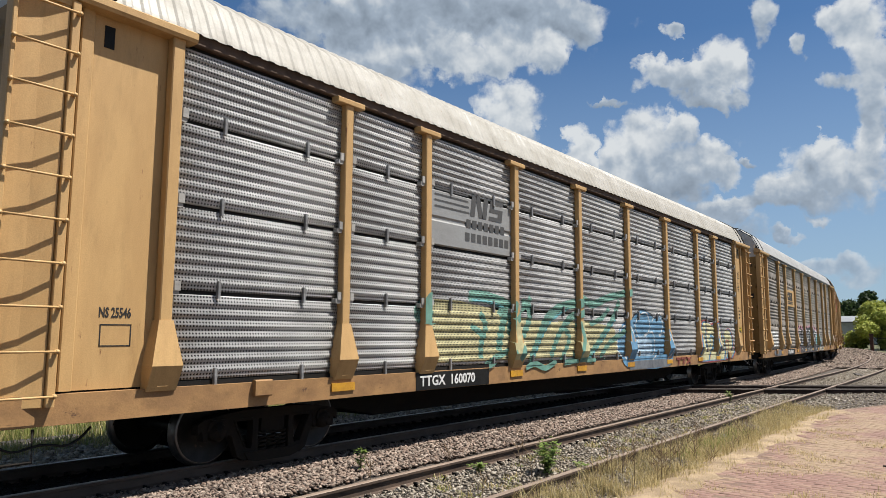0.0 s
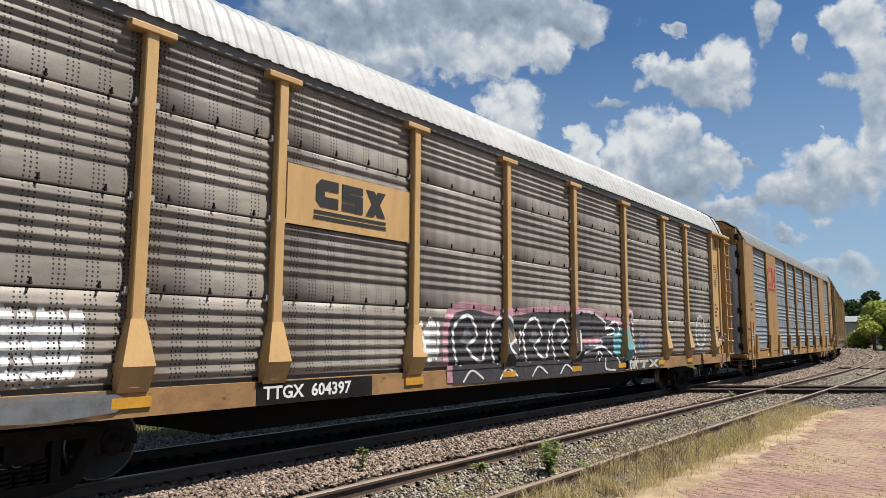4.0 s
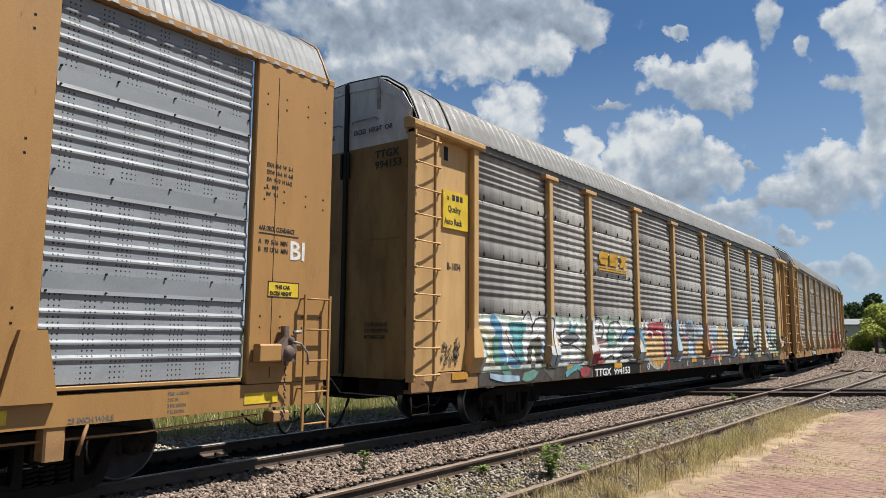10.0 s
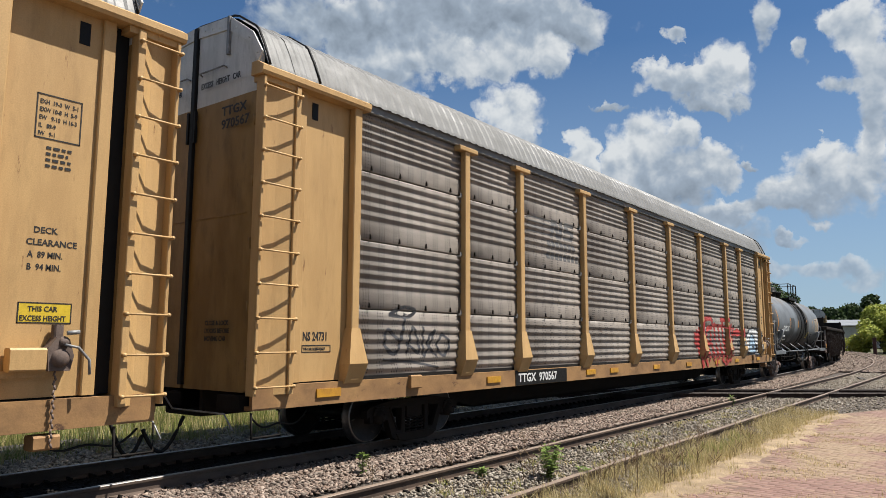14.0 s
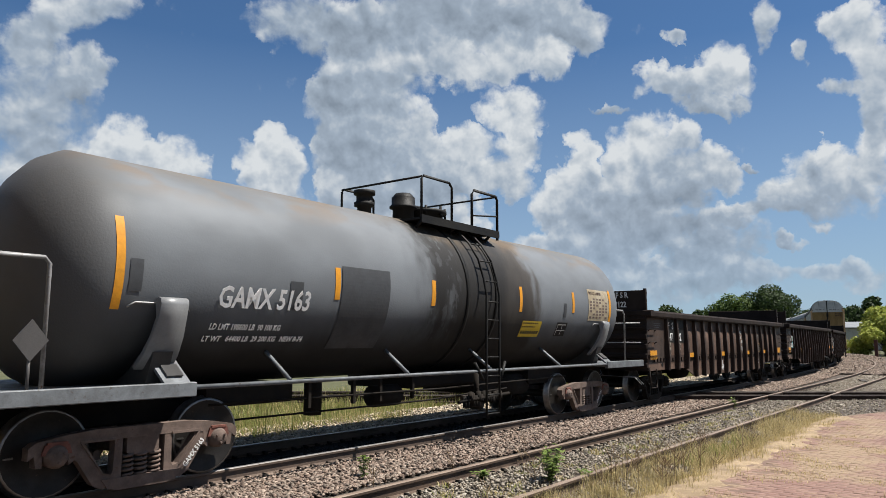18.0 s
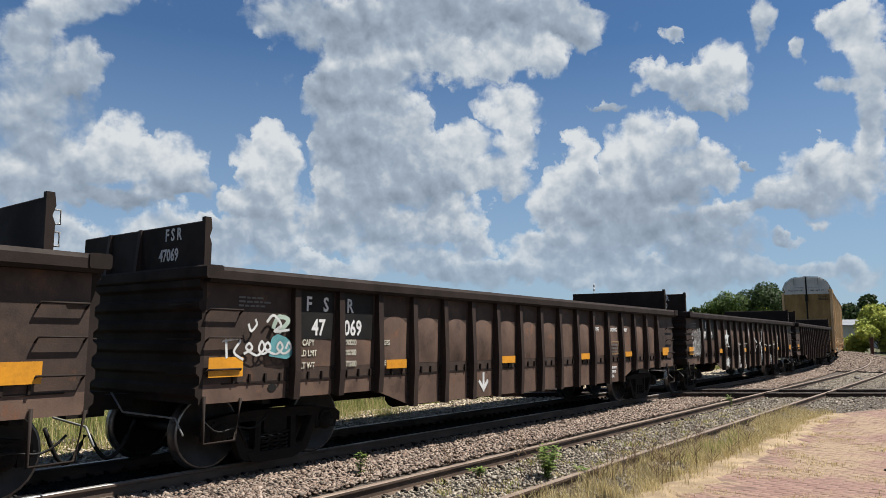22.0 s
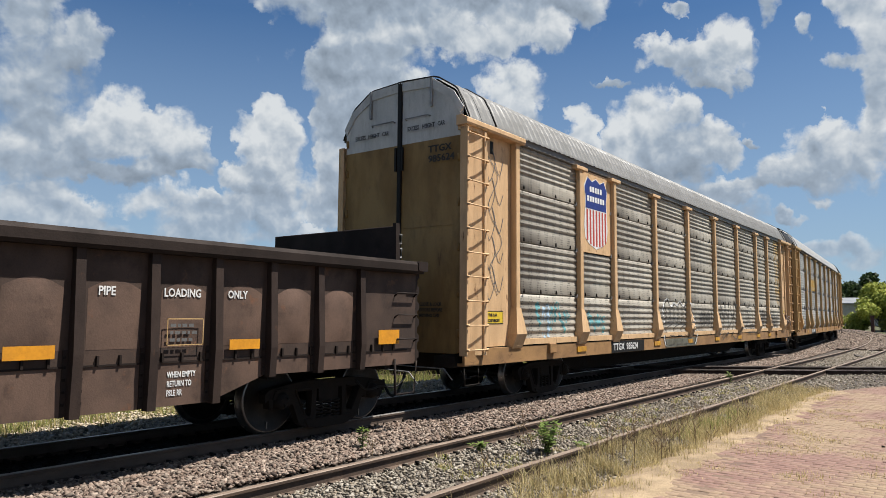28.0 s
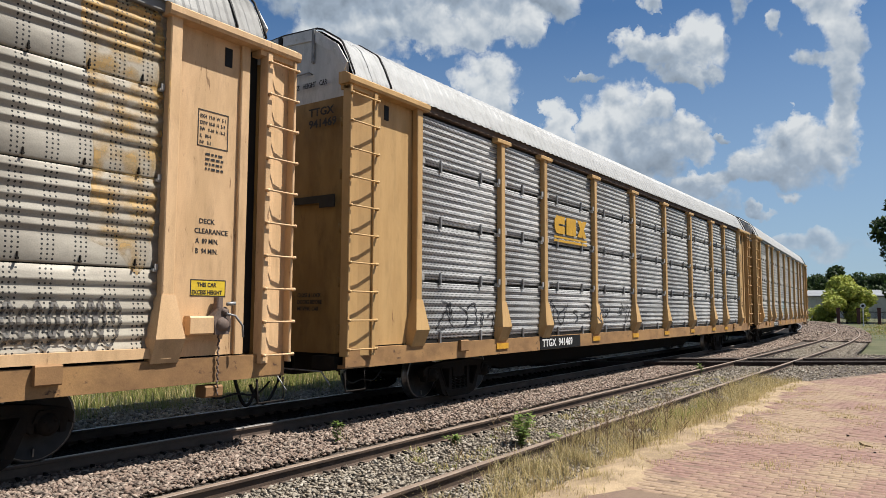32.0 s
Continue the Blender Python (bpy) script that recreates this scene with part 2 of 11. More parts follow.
def surf(name, a, b, rough=0.6, metal=0.0, scale=3.0, stretch=(1, 1, 1), fine=40.0, bump=0.15, rust=0.0,
         rust_col=(0.10, 0.045, 0.02), vary=0.06, dots=None, spec=0.35, grime=0.35, extra=None):
    """A worn surface: two tones in patches, fine grain, runs of rust or dirt, slight relief."""
    m, N, link, p = links_of(name)
    co = N("ShaderNodeTexCoord")
    info = N("ShaderNodeObjectInfo")
    shift = N("ShaderNodeVectorMath")
    shift.operation = "MULTIPLY_ADD"
    comb = N("ShaderNodeCombineXYZ")
    link(info.outputs["Random"], comb.inputs[0])
    link(info.outputs["Random"], comb.inputs[2])
    link(comb.outputs[0], shift.inputs[0])
    shift.inputs[1].default_value = (17, 0, 9)
    link(co.outputs["Object"], shift.inputs[2])
    mp = N("ShaderNodeMapping")
    mp.inputs["Scale"].default_value = stretch
    link(shift.outputs[0], mp.inputs[0])

    def tex(s, d, r, src=mp.outputs[0]):
        n = N("ShaderNodeTexNoise")
        n.inputs["Scale"].default_value, n.inputs["Detail"].default_value, n.inputs["Roughness"].default_value = s, d, r
        link(src, n.inputs["Vector"])
        return n.outputs[0]

    def mixc(fac, c1, c2, mode="MIX"):
        n = N("ShaderNodeMix")
        n.data_type, n.blend_type = "RGBA", mode
        for k, v in ((0, fac), (6, c1), (7, c2)):
            if isinstance(v, (int, float)):
                n.inputs[k].default_value = v
            elif isinstance(v, tuple):
                n.inputs[k].default_value = (*v[:3], 1)
            else:
                link(v, n.inputs[k])
        return n.outputs[2]

    def rng(v, lo, hi, to0=0.0, to1=1.0):
        n = N("ShaderNodeMapRange")
        n.interpolation_type = "SMOOTHSTEP"
        for k, x in enumerate((lo, hi, to0, to1)):
            n.inputs[k + 1].default_value = x
        link(v, n.inputs[0])
        return n.outputs[0]

    a, b, rust_col = (tuple(TONE * x for x in c) for c in (a, b, rust_col))
    big, small = tex(scale, 4, 0.6), tex(fine, 3, 0.6, shift.outputs[0])
    col = mixc(rng(big, 0.35, 0.65), a, b)
    dirt = rng(tex(scale * 2.3, 6, 0.7), 0.48, 0.72)
    dark = tuple(0.45 * x for x in b)
    f1 = N("ShaderNodeMath")
    f1.operation = "MULTIPLY"
    link(dirt, f1.inputs[0])
    f1.inputs[1].default_value = grime
    col = mixc(f1.outputs[0], col, dark)
    if rust > 0:
        spots = rng(tex(scale * 1.7 + 1.3, 8, 0.72), 0.66 - 0.25 * rust, 0.74 - 0.2 * rust)
        col = mixc(spots, col, rust_col)
    hv = N("ShaderNodeHueSaturation")
    hv.inputs["Value"].default_value = 1.0
    link(col, hv.inputs["Color"])
    link(rng(info.outputs["Random"], 0, 1, 1 - vary, 1 + vary), hv.inputs["Value"])
    col = mixc(0.22, hv.outputs[0], mixc(small, (0.0, 0.0, 0.0), (1.0, 1.0, 1.0)), "OVERLAY")
    height = small
    if dots:
        # round punched holes in rows: pitch across, pitch up, radius
        sep = N("ShaderNodeSeparateXYZ")
        link(co.outputs["Object"], sep.inputs[0])

        def m2(op, *v):
            n = N("ShaderNodeMath")
            n.operation = op
            for k, x in enumerate(v):
                if isinstance(x, (int, float)):
                    n.inputs[k].default_value = x
                else:
                    link(x, n.inputs[k])
            return n.outputs[0]
        px, pz, r = dots[:3]
        gx = m2("SUBTRACT", m2("FRACT", m2("DIVIDE", sep.outputs[0], px)), 0.5)
        gz = m2("SUBTRACT", m2("FRACT", m2("DIVIDE", sep.outputs[2], pz)), 0.5)
        dx, dz = m2("MULTIPLY", gx, px), m2("MULTIPLY", gz, pz)
        rr = m2("ADD", m2("MULTIPLY", dx, dx), m2("MULTIPLY", dz, dz))
        hole = m2("LESS_THAN", rr, r * r)
        if len(dots) > 3:
            # only some columns are punched
            bx = m2("LESS_THAN", m2("FRACT", m2("DIVIDE", sep.outputs[0], dots[3])), dots[4])
            hole = m2("MULTIPLY", hole, bx)
        # the sill below the sheets and the posts before them are whole
        hole = m2("MULTIPLY", hole, m2("GREATER_THAN", sep.outputs[2], 1.09))
        hole = m2("MULTIPLY", hole, m2("GREATER_THAN", sep.outputs[1], -1.50))
        col = mixc(hole, col, (0.012, 0.012, 0.012))
    link(col, p.inputs["Base Color"])
    p.inputs["Metallic"].default_value = metal
    p.inputs["Specular IOR Level"].default_value = spec
    link(rng(big, 0.2, 0.8, rough - 0.1, min(1.0, rough + 0.12)), p.inputs["Roughness"])
    bp = N("ShaderNodeBump")
    bp.inputs["Strength"].default_value, bp.inputs["Distance"].default_value = bump, 0.02
    link(height, bp.inputs["Height"])
    link(bp.outputs[0], p.inputs["Normal"])
    return m


def islands(name, cols, rough=0.9, fine=60.0, trans=0.0):
    """Loose stuff (stones, blades): each piece its own tone out of a ramp."""
    m, N, link, p = links_of(name)
    g = N("ShaderNodeNewGeometry")
    r = N("ShaderNodeValToRGB")
    cols = [tuple(TONE * x for x in c) for c in cols]
    e = r.color_ramp.elements
    e[0].color = (*cols[0], 1)
    e[1].color = (*cols[-1], 1)
    for k, c in enumerate(cols[1:-1]):
        x = e.new((k + 1) / (len(cols) - 1))
        x.color = (*c, 1)
    link(g.outputs["Random Per Island"], r.inputs[0])
    co, t = N("ShaderNodeTexCoord"), N("ShaderNodeTexNoise")
    link(co.outputs["Object"], t.inputs["Vector"])
    t.inputs["Scale"].default_value, t.inputs["Detail"].default_value = fine, 4
    mx = N("ShaderNodeMix")
    mx.data_type, mx.blend_type = "RGBA", "OVERLAY"
    mx.inputs[0].default_value = 0.4
    link(r.outputs[0], mx.inputs[6])
    link(t.outputs[0], mx.inputs[7])
    link(mx.outputs[2], p.inputs["Base Color"])
    p.inputs["Roughness"].default_value = rough
    p.inputs["Specular IOR Level"].default_value = 0.25
    if trans:
        # thin blades and leaves let light through
        tl, ms, out = N("ShaderNodeBsdfTranslucent"), N("ShaderNodeMixShader"), m.node_tree.nodes["Material Output"]
        link(mx.outputs[2], tl.inputs["Color"])
        ms.inputs[0].default_value = trans
        link(p.outputs[0], ms.inputs[1])
        link(tl.outputs[0], ms.inputs[2])
        link(ms.outputs[0], out.inputs["Surface"])
    return m


def plain(name, c, rough=0.6, metal=0.0, grain=0.25, scale=25.0):
    """Paint of one colour with a slight wear in it."""
    return surf(name, c, tuple(0.86 * x for x in c), rough, metal, 4.0, (1, 1, 1), scale, 0.06, 0, grime=grain)


def thin_paint(name, c, dots=(0.055, 0.048, 0.0112, 0.33, 0.5)):
    """Sprayed paint, thin enough for the sheet to show through in places."""
    m = surf(name, c, tuple(0.8 * x for x in c), 0.62, 0.0, 3.0, (1, 1, 1), 60, 0.06, 0.0, grime=0.35, dots=dots)
    nt = m.node_tree
    p = nt.nodes["Principled BSDF"]
    co, n, r = nt.nodes.new("ShaderNodeTexCoord"), nt.nodes.new("ShaderNodeTexNoise"), nt.nodes.new("ShaderNodeMapRange")
    nt.links.new(co.outputs["Object"], n.inputs["Vector"])
    n.inputs["Scale"].default_value, n.inputs["Detail"].default_value = 5.0, 4
    r.inputs[1].default_value, r.inputs[2].default_value, r.inputs[3].default_value, r.inputs[4].default_value = 0.3, 0.6, 0.72, 1.0
    nt.links.new(n.outputs[0], r.inputs[0])
    nt.links.new(r.outputs[0], p.inputs["Alpha"])
    return m


YEL = (0.62, 0.39, 0.165)
MAT = {}
MAT["yellow"] = surf("yellow paint, chalky and streaked", YEL, (0.54, 0.33, 0.135), 0.55, 0, 1.6, (2.2, 2.2, 0.5), 70, 0.08, 0.12, (0.2, 0.09, 0.035), 0.03, grime=0.25)
MAT["yellow_old"] = surf("yellow paint, faded and dirty", (0.78, 0.51, 0.28), (0.65, 0.42, 0.22), 0.65, 0, 2.0, (2.0, 2.0, 0.45), 70, 0.1, 0.22, (0.2, 0.1, 0.045), 0.03, grime=0.3)
MAT["yellow_new"] = surf("orange yellow paint", (0.43, 0.235, 0.080), (0.38, 0.205, 0.068), 0.5, 0, 1.2, (1.5, 1.5, 0.4), 60, 0.05, 0.05, (0.2, 0.09, 0.03), 0.02, grime=0.2)
MAT["yellow_end"] = surf("ochre end paint under soot", (0.37, 0.225, 0.075), (0.27, 0.155, 0.05), 0.6, 0, 1.2, (1.5, 1.5, 0.5), 60, 0.08, 0.1, (0.12, 0.06, 0.03), 0.03, grime=0.45)
MAT["yellow_sill"] = surf("yellow paint with brown road dirt", (0.42, 0.235, 0.095), (0.29, 0.158, 0.068), 0.7, 0, 1.1, (1, 1, 1.5), 50, 0.12, 0.25, (0.10, 0.05, 0.028), 0.05, grime=0.45)
MAT["galv_dull"] = surf("dull galvanised sheet, punched", (0.62, 0.61, 0.595), (0.46, 0.455, 0.445), 0.55, 0.05, 1.3, (0.8, 1, 2.0), 60, 0.1, 0.04, (0.16, 0.10, 0.07), 0.1, dots=(0.042, 0.042, 0.0118))
MAT["galv_worn"] = surf("weathered galvanised sheet with brown film", (0.36, 0.318, 0.275), (0.25, 0.218, 0.188), 0.6, 0.05, 1.2, (0.7, 1, 2.2), 60, 0.1, 0.06, (0.14, 0.085, 0.05), 0.1, dots=(0.055, 0.048, 0.0112, 0.33, 0.5))
MAT["galv_taupe"] = surf("taupe weathered galvanised sheet", (0.35, 0.305, 0.262), (0.25, 0.215, 0.183), 0.65, 0.0, 1.2, (0.7, 1, 2.2), 60, 0.1, 0.06, (0.13, 0.08, 0.05), 0.1, dots=(0.055, 0.048, 0.0112, 0.33, 0.5))
MAT["galv_grey"] = surf("weathered grey galvanised sheet", (0.46, 0.44, 0.41), (0.33, 0.315, 0.295), 0.6, 0.05, 1.2, (0.7, 1, 2.2), 60, 0.1, 0.05, (0.14, 0.085, 0.05), 0.1, dots=(0.055, 0.048, 0.0112, 0.33, 0.5))
MAT["galv_khaki"] = surf("khaki-grey weathered galvanised sheet", (0.49, 0.45, 0.375), (0.36, 0.325, 0.27), 0.6, 0.05, 1.2, (0.7, 1, 2.2), 60, 0.1, 0.05, (0.2, 0.13, 0.06), 0.1, dots=(0.055, 0.048, 0.0112, 0.33, 0.5))
MAT["galv_bright"] = surf("bright galvanised sheet", (0.30, 0.325, 0.35), (0.25, 0.27, 0.29), 0.6, 0.0, 1.5, (0.8, 1, 2.0), 60, 0.07, 0.0, (0.2, 0.15, 0.1), 0.05, dots=(0.05, 0.055, 0.0098, 0.33, 0.5), grime=0.15)
MAT["roof_white"] = surf("white painted roof sheet, rust spotted", (0.44, 0.415, 0.37), (0.36, 0.335, 0.29), 0.6, 0, 1.5, (1, 1, 1), 60, 0.06, 0.1, (0.22, 0.12, 0.07), grime=0.3)
MAT["roof_clean"] = surf("white painted roof sheet", (0.46, 0.46, 0.455), (0.39, 0.39, 0.385), 0.6, 0, 1.5, (1, 1, 1), 60, 0.06, 0.03, (0.22, 0.12, 0.07), grime=0.2)
MAT["galv_hem"] = surf("smooth galvanised band", (0.25, 0.27, 0.29), (0.21, 0.228, 0.245), 0.5, 0.1, 1.5, (0.8, 1, 2.0), 60, 0.07, 0.0, (0.2, 0.15, 0.1), 0.05, grime=0.15)
MAT["roof_galv"] = surf("grey galvanised roof sheet", (0.235, 0.23, 0.222), (0.19, 0.187, 0.18), 0.6, 0.2, 1.5, (1, 1, 1), 60, 0.06, 0.03, (0.2, 0.14, 0.1), grime=0.25)
MAT["roof_bright"] = surf("bright galvanised roof sheet", (0.215, 0.222, 0.23), (0.18, 0.186, 0.192), 0.6, 0.05, 1.5, (1, 1, 1), 60, 0.06, 0.0, grime=0.15)
MAT["emblem_grey"] = surf("smooth grey sheet", (0.44, 0.435, 0.42), (0.38, 0.375, 0.365), 0.5, 0.3, 1.3, (0.8, 1, 2), 60, 0.06, 0.02, grime=0.25)
MAT["white"] = surf("white paint, chalky with grey stains", (0.72, 0.71, 0.69), (0.58, 0.58, 0.57), 0.6, 0, 1.6, (2, 2, 0.6), 60, 0.06, 0.1, (0.3, 0.16, 0.09), grime=0.35)
MAT["door_pale"] = surf("pale grey-beige door paint", (0.95, 0.91, 0.80), (0.78, 0.74, 0.65), 0.6, 0, 1.6, (2, 2, 0.5), 60, 0.06, 0.2, (0.2, 0.12, 0.07), grime=0.45)
MAT["door_grey"] = surf("blue-grey door sheet with pale wear", (0.62, 0.63, 0.66), (0.40, 0.41, 0.44), 0.5, 0.2, 1.2, (2, 2, 0.35), 60, 0.06, 0.05, (0.16, 0.11, 0.07), grime=0.4)
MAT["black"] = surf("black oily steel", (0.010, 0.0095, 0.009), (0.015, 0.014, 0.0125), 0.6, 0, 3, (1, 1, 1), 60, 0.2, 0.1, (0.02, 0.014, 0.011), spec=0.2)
# dirty running gear; colour lowered further to deepen the shade below the cars
MAT["under"] = surf("brown-black running gear dirt, deepened for shade", (0.013, 0.011, 0.0095), (0.024, 0.019, 0.015), 0.85, 0, 4, (1, 1, 1), 60, 0.25, 0.15, (0.035, 0.021, 0.014), spec=0.15)
MAT["frame_rust"] = surf("rust brown cast steel", (0.19, 0.135, 0.11), (0.13, 0.092, 0.075), 0.75, 0, 5, (1, 1, 1), 60, 0.25, 0.2, (0.12, 0.06, 0.035))
MAT["adapter_red"] = surf("rust-red cast steel", (0.23, 0.085, 0.06), (0.15, 0.06, 0.045), 0.8, 0, 8, (1, 1, 1), 60, 0.25, 0.2, (0.10, 0.05, 0.03))
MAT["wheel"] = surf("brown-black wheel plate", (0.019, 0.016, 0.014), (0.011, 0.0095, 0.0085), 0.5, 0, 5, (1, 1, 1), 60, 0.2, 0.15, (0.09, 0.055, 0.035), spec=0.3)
MAT["tread"] = surf("polished wheel tread", (0.30, 0.29, 0.28), (0.2, 0.19, 0.185), 0.35, 0.9, 6, (1, 1, 1), 60, 0.05)
MAT["rail_side"] = surf("brown rail steel", (0.14, 0.092, 0.064), (0.09, 0.06, 0.044), 0.8, 0.1, 3, (1, 1, 1), 80, 0.2, 0.2, (0.11, 0.055, 0.026))
MAT["rail_main"] = surf("dusty brown rail steel", (0.125, 0.086, 0.064), (0.085, 0.06, 0.046), 0.8, 0.0, 3, (0.4, 1, 1), 80, 0.2, 0.2, (0.11, 0.058, 0.03))
MAT["rail_oily"] = surf("brown oily rail steel", (0.075, 0.054, 0.043), (0.045, 0.033, 0.026), 0.75, 0.0, 3, (1, 1, 1), 80, 0.2, 0.2, (0.08, 0.042, 0.022))
MAT["crossing_rust"] = surf("dark rust on crossing rails", (0.060, 0.036, 0.028), (0.034, 0.022, 0.018), 0.8, 0.0, 3, (1, 1, 1), 80, 0.2, 0.2, (0.08, 0.042, 0.022), spec=0.2)
MAT["rail_top"] = surf("worn rail head", (0.30, 0.28, 0.26), (0.22, 0.20, 0.185), 0.4, 0.35, 4, (0.3, 3, 1), 60, 0.05)
MAT["rail_dull"] = surf("dull rail head of the siding", (0.33, 0.245, 0.185), (0.23, 0.165, 0.125), 0.55, 0.05, 4, (0.4, 3, 1), 60, 0.1, 0.2, (0.12, 0.06, 0.03))
MAT["tie"] = surf("weathered creosoted timber", (0.10, 0.085, 0.072), (0.035, 0.03, 0.026), 0.9, 0, 3, (0.3, 4, 4), 70, 0.5)
MAT["gond_post"] = surf("dark brown post paint", (0.055, 0.038, 0.031), (0.04, 0.028, 0.024), 0.6, 0, 2, (1, 1, 0.6), 50, 0.12, 0.2, (0.09, 0.05, 0.033), spec=0.12)
MAT["gond"] = surf("brown gondola paint, scuffed", (0.17, 0.108, 0.08), (0.105, 0.068, 0.052), 0.6, 0.0, 1.4, (1, 1, 0.8), 50, 0.12, 0.3, (0.19, 0.095, 0.058), 0.06, grime=0.6, spec=0.2)
# darker copy of the gondola paint: shade below the top chord as colour
MAT["gond_soot"] = surf("brown gondola paint with painted shade", (0.085, 0.056, 0.043), (0.055, 0.038, 0.031), 0.65, 0.0, 1.4, (1, 1, 0.8), 50, 0.12, 0.3, (0.12, 0.065, 0.042), 0.06, grime=0.6, spec=0.2)
MAT["gond_dark"] = surf("dark brown gondola paint", (0.036, 0.026, 0.022), (0.025, 0.0185, 0.016), 0.7, 0.0, 1.5, (1, 1, 1), 50, 0.12, 0.15, (0.055, 0.032, 0.022), spec=0.1)
MAT["tank"] = surf("grey tank paint with soot", (0.255, 0.26, 0.265), (0.205, 0.21, 0.215), 0.42, 0.0, 0.9, (0.8, 1, 1.4), 60, 0.05, 0.02, (0.16, 0.11, 0.07), grime=0.25)
MAT["tank_patch"] = plain("dark grey repaint", (0.062, 0.066, 0.073), 0.6)
MAT["tank_black"] = surf("black tank spill and soot", (0.045, 0.044, 0.044), (0.085, 0.08, 0.078), 0.38, 0.0, 1.6, (1.6, 1, 0.5), 60, 0.06, 0.05, (0.14, 0.1, 0.07))
MAT["orange"] = plain("orange reflective sheeting", (0.78, 0.33, 0.02), 0.5)
MAT["reflector"] = surf("amber reflective sheeting, dirty", (0.70, 0.36, 0.03), (0.5, 0.24, 0.03), 0.5, 0, 3, (1, 1, 1), 60, 0.05, 0.15, (0.2, 0.1, 0.04))
MAT["sign_yellow"] = plain("yellow decal", (0.80, 0.56, 0.04), 0.5)
MAT["ink_black"] = plain("black lettering paint", (0.03, 0.028, 0.027), 0.6)
MAT["ink_white"] = plain("white lettering paint", (0.86, 0.85, 0.83), 0.6)
MAT["ink_bright"] = plain("fresh white lettering paint", (1.2, 1.2, 1.19), 0.5, grain=0.1)
MAT["ink_grey"] = plain("faded grey lettering", (0.16, 0.155, 0.15), 0.6)
MAT["ink_dim"] = plain("dull dark grey lettering", (0.085, 0.083, 0.082), 0.6)
MAT["ink_red"] = plain("red lettering paint", (0.52, 0.075, 0.05), 0.5)
MAT["ink_maroon"] = plain("dull red lettering paint", (0.24, 0.06, 0.04), 0.6)
MAT["blue"] = plain("blue shield paint", (0.02, 0.04, 0.22), 0.5)
MAT["csx_yellow"] = plain("yellow emblem paint", (0.62, 0.34, 0.03), 0.55)
MAT["deck_grey"] = surf("weathered grey deck paint", (0.19, 0.205, 0.22), (0.13, 0.137, 0.145), 0.6, 0.0, 5, (1, 1, 1), 60, 0.08, 0.25, (0.08, 0.06, 0.045))
MAT["panel_cream"] = surf("aged cream panel paint", (0.46, 0.40, 0.29), (0.36, 0.29, 0.19), 0.6, 0, 4, (1, 1, 1), 60, 0.05, 0.15, (0.2, 0.12, 0.06))
MAT["metal_pipe"] = surf("grey painted pipe", (0.38, 0.38, 0.38), (0.24, 0.235, 0.23), 0.5, 0.3, 5, (1, 1, 1), 60, 0.05, 0.2)
for _n, _c in (("g_white", (0.84, 0.84, 0.82)), ("g_cream", (0.80, 0.75, 0.62)), ("g_yellow", (0.66, 0.60, 0.33)), ("g_green", (0.19, 0.40, 0.32)),
               ("g_pale", (0.58, 0.66, 0.58)), ("g_blue", (0.16, 0.36, 0.56)), ("g_sky", (0.48, 0.66, 0.82)), ("g_teal", (0.16, 0.45, 0.48)),
               ("g_red", (0.46, 0.08, 0.085)), ("g_pink", (0.64, 0.34, 0.40)), ("g_black", (0.055, 0.055, 0.06)), ("g_purple", (0.24, 0.20, 0.31)), ("g_orange", (0.70, 0.45, 0.20)),
               ("g_slate", (0.20, 0.21, 0.225)), ("g_olive", (0.17, 0.165, 0.125)), ("g_lilac", (0.37, 0.355, 0.385)), ("g_mint", (0.50, 0.62, 0.52)), ("g_straw", (0.86, 0.80, 0.46))):
    MAT[_n] = thin_paint("spray paint " + _n[2:], _c)
    MAT["p" + _n[1:]] = thin_paint("spray paint on close holes " + _n[2:], _c, (0.042, 0.042, 0.0118))

MAT["g_oldred"] = thin_paint("faded red spray", (0.56, 0.065, 0.055))
MAT["g_char"] = thin_paint("charcoal spray", (0.095, 0.087, 0.081))
MAT["g_dim"] = thin_paint("thin brown-black spray", (0.10, 0.088, 0.078))
MAT["g_spill"] = thin_paint("thin yellow overspray", (0.62, 0.38, 0.12))
for _l in [l for l in MAT["g_spill"].node_tree.links if l.to_socket.name == "Alpha"]:
    _l.from_node.inputs[3].default_value, _l.from_node.inputs[4].default_value = 0.05, 0.75
    _l.from_node.inputs[1].default_value, _l.from_node.inputs[2].default_value = 0.38, 0.66


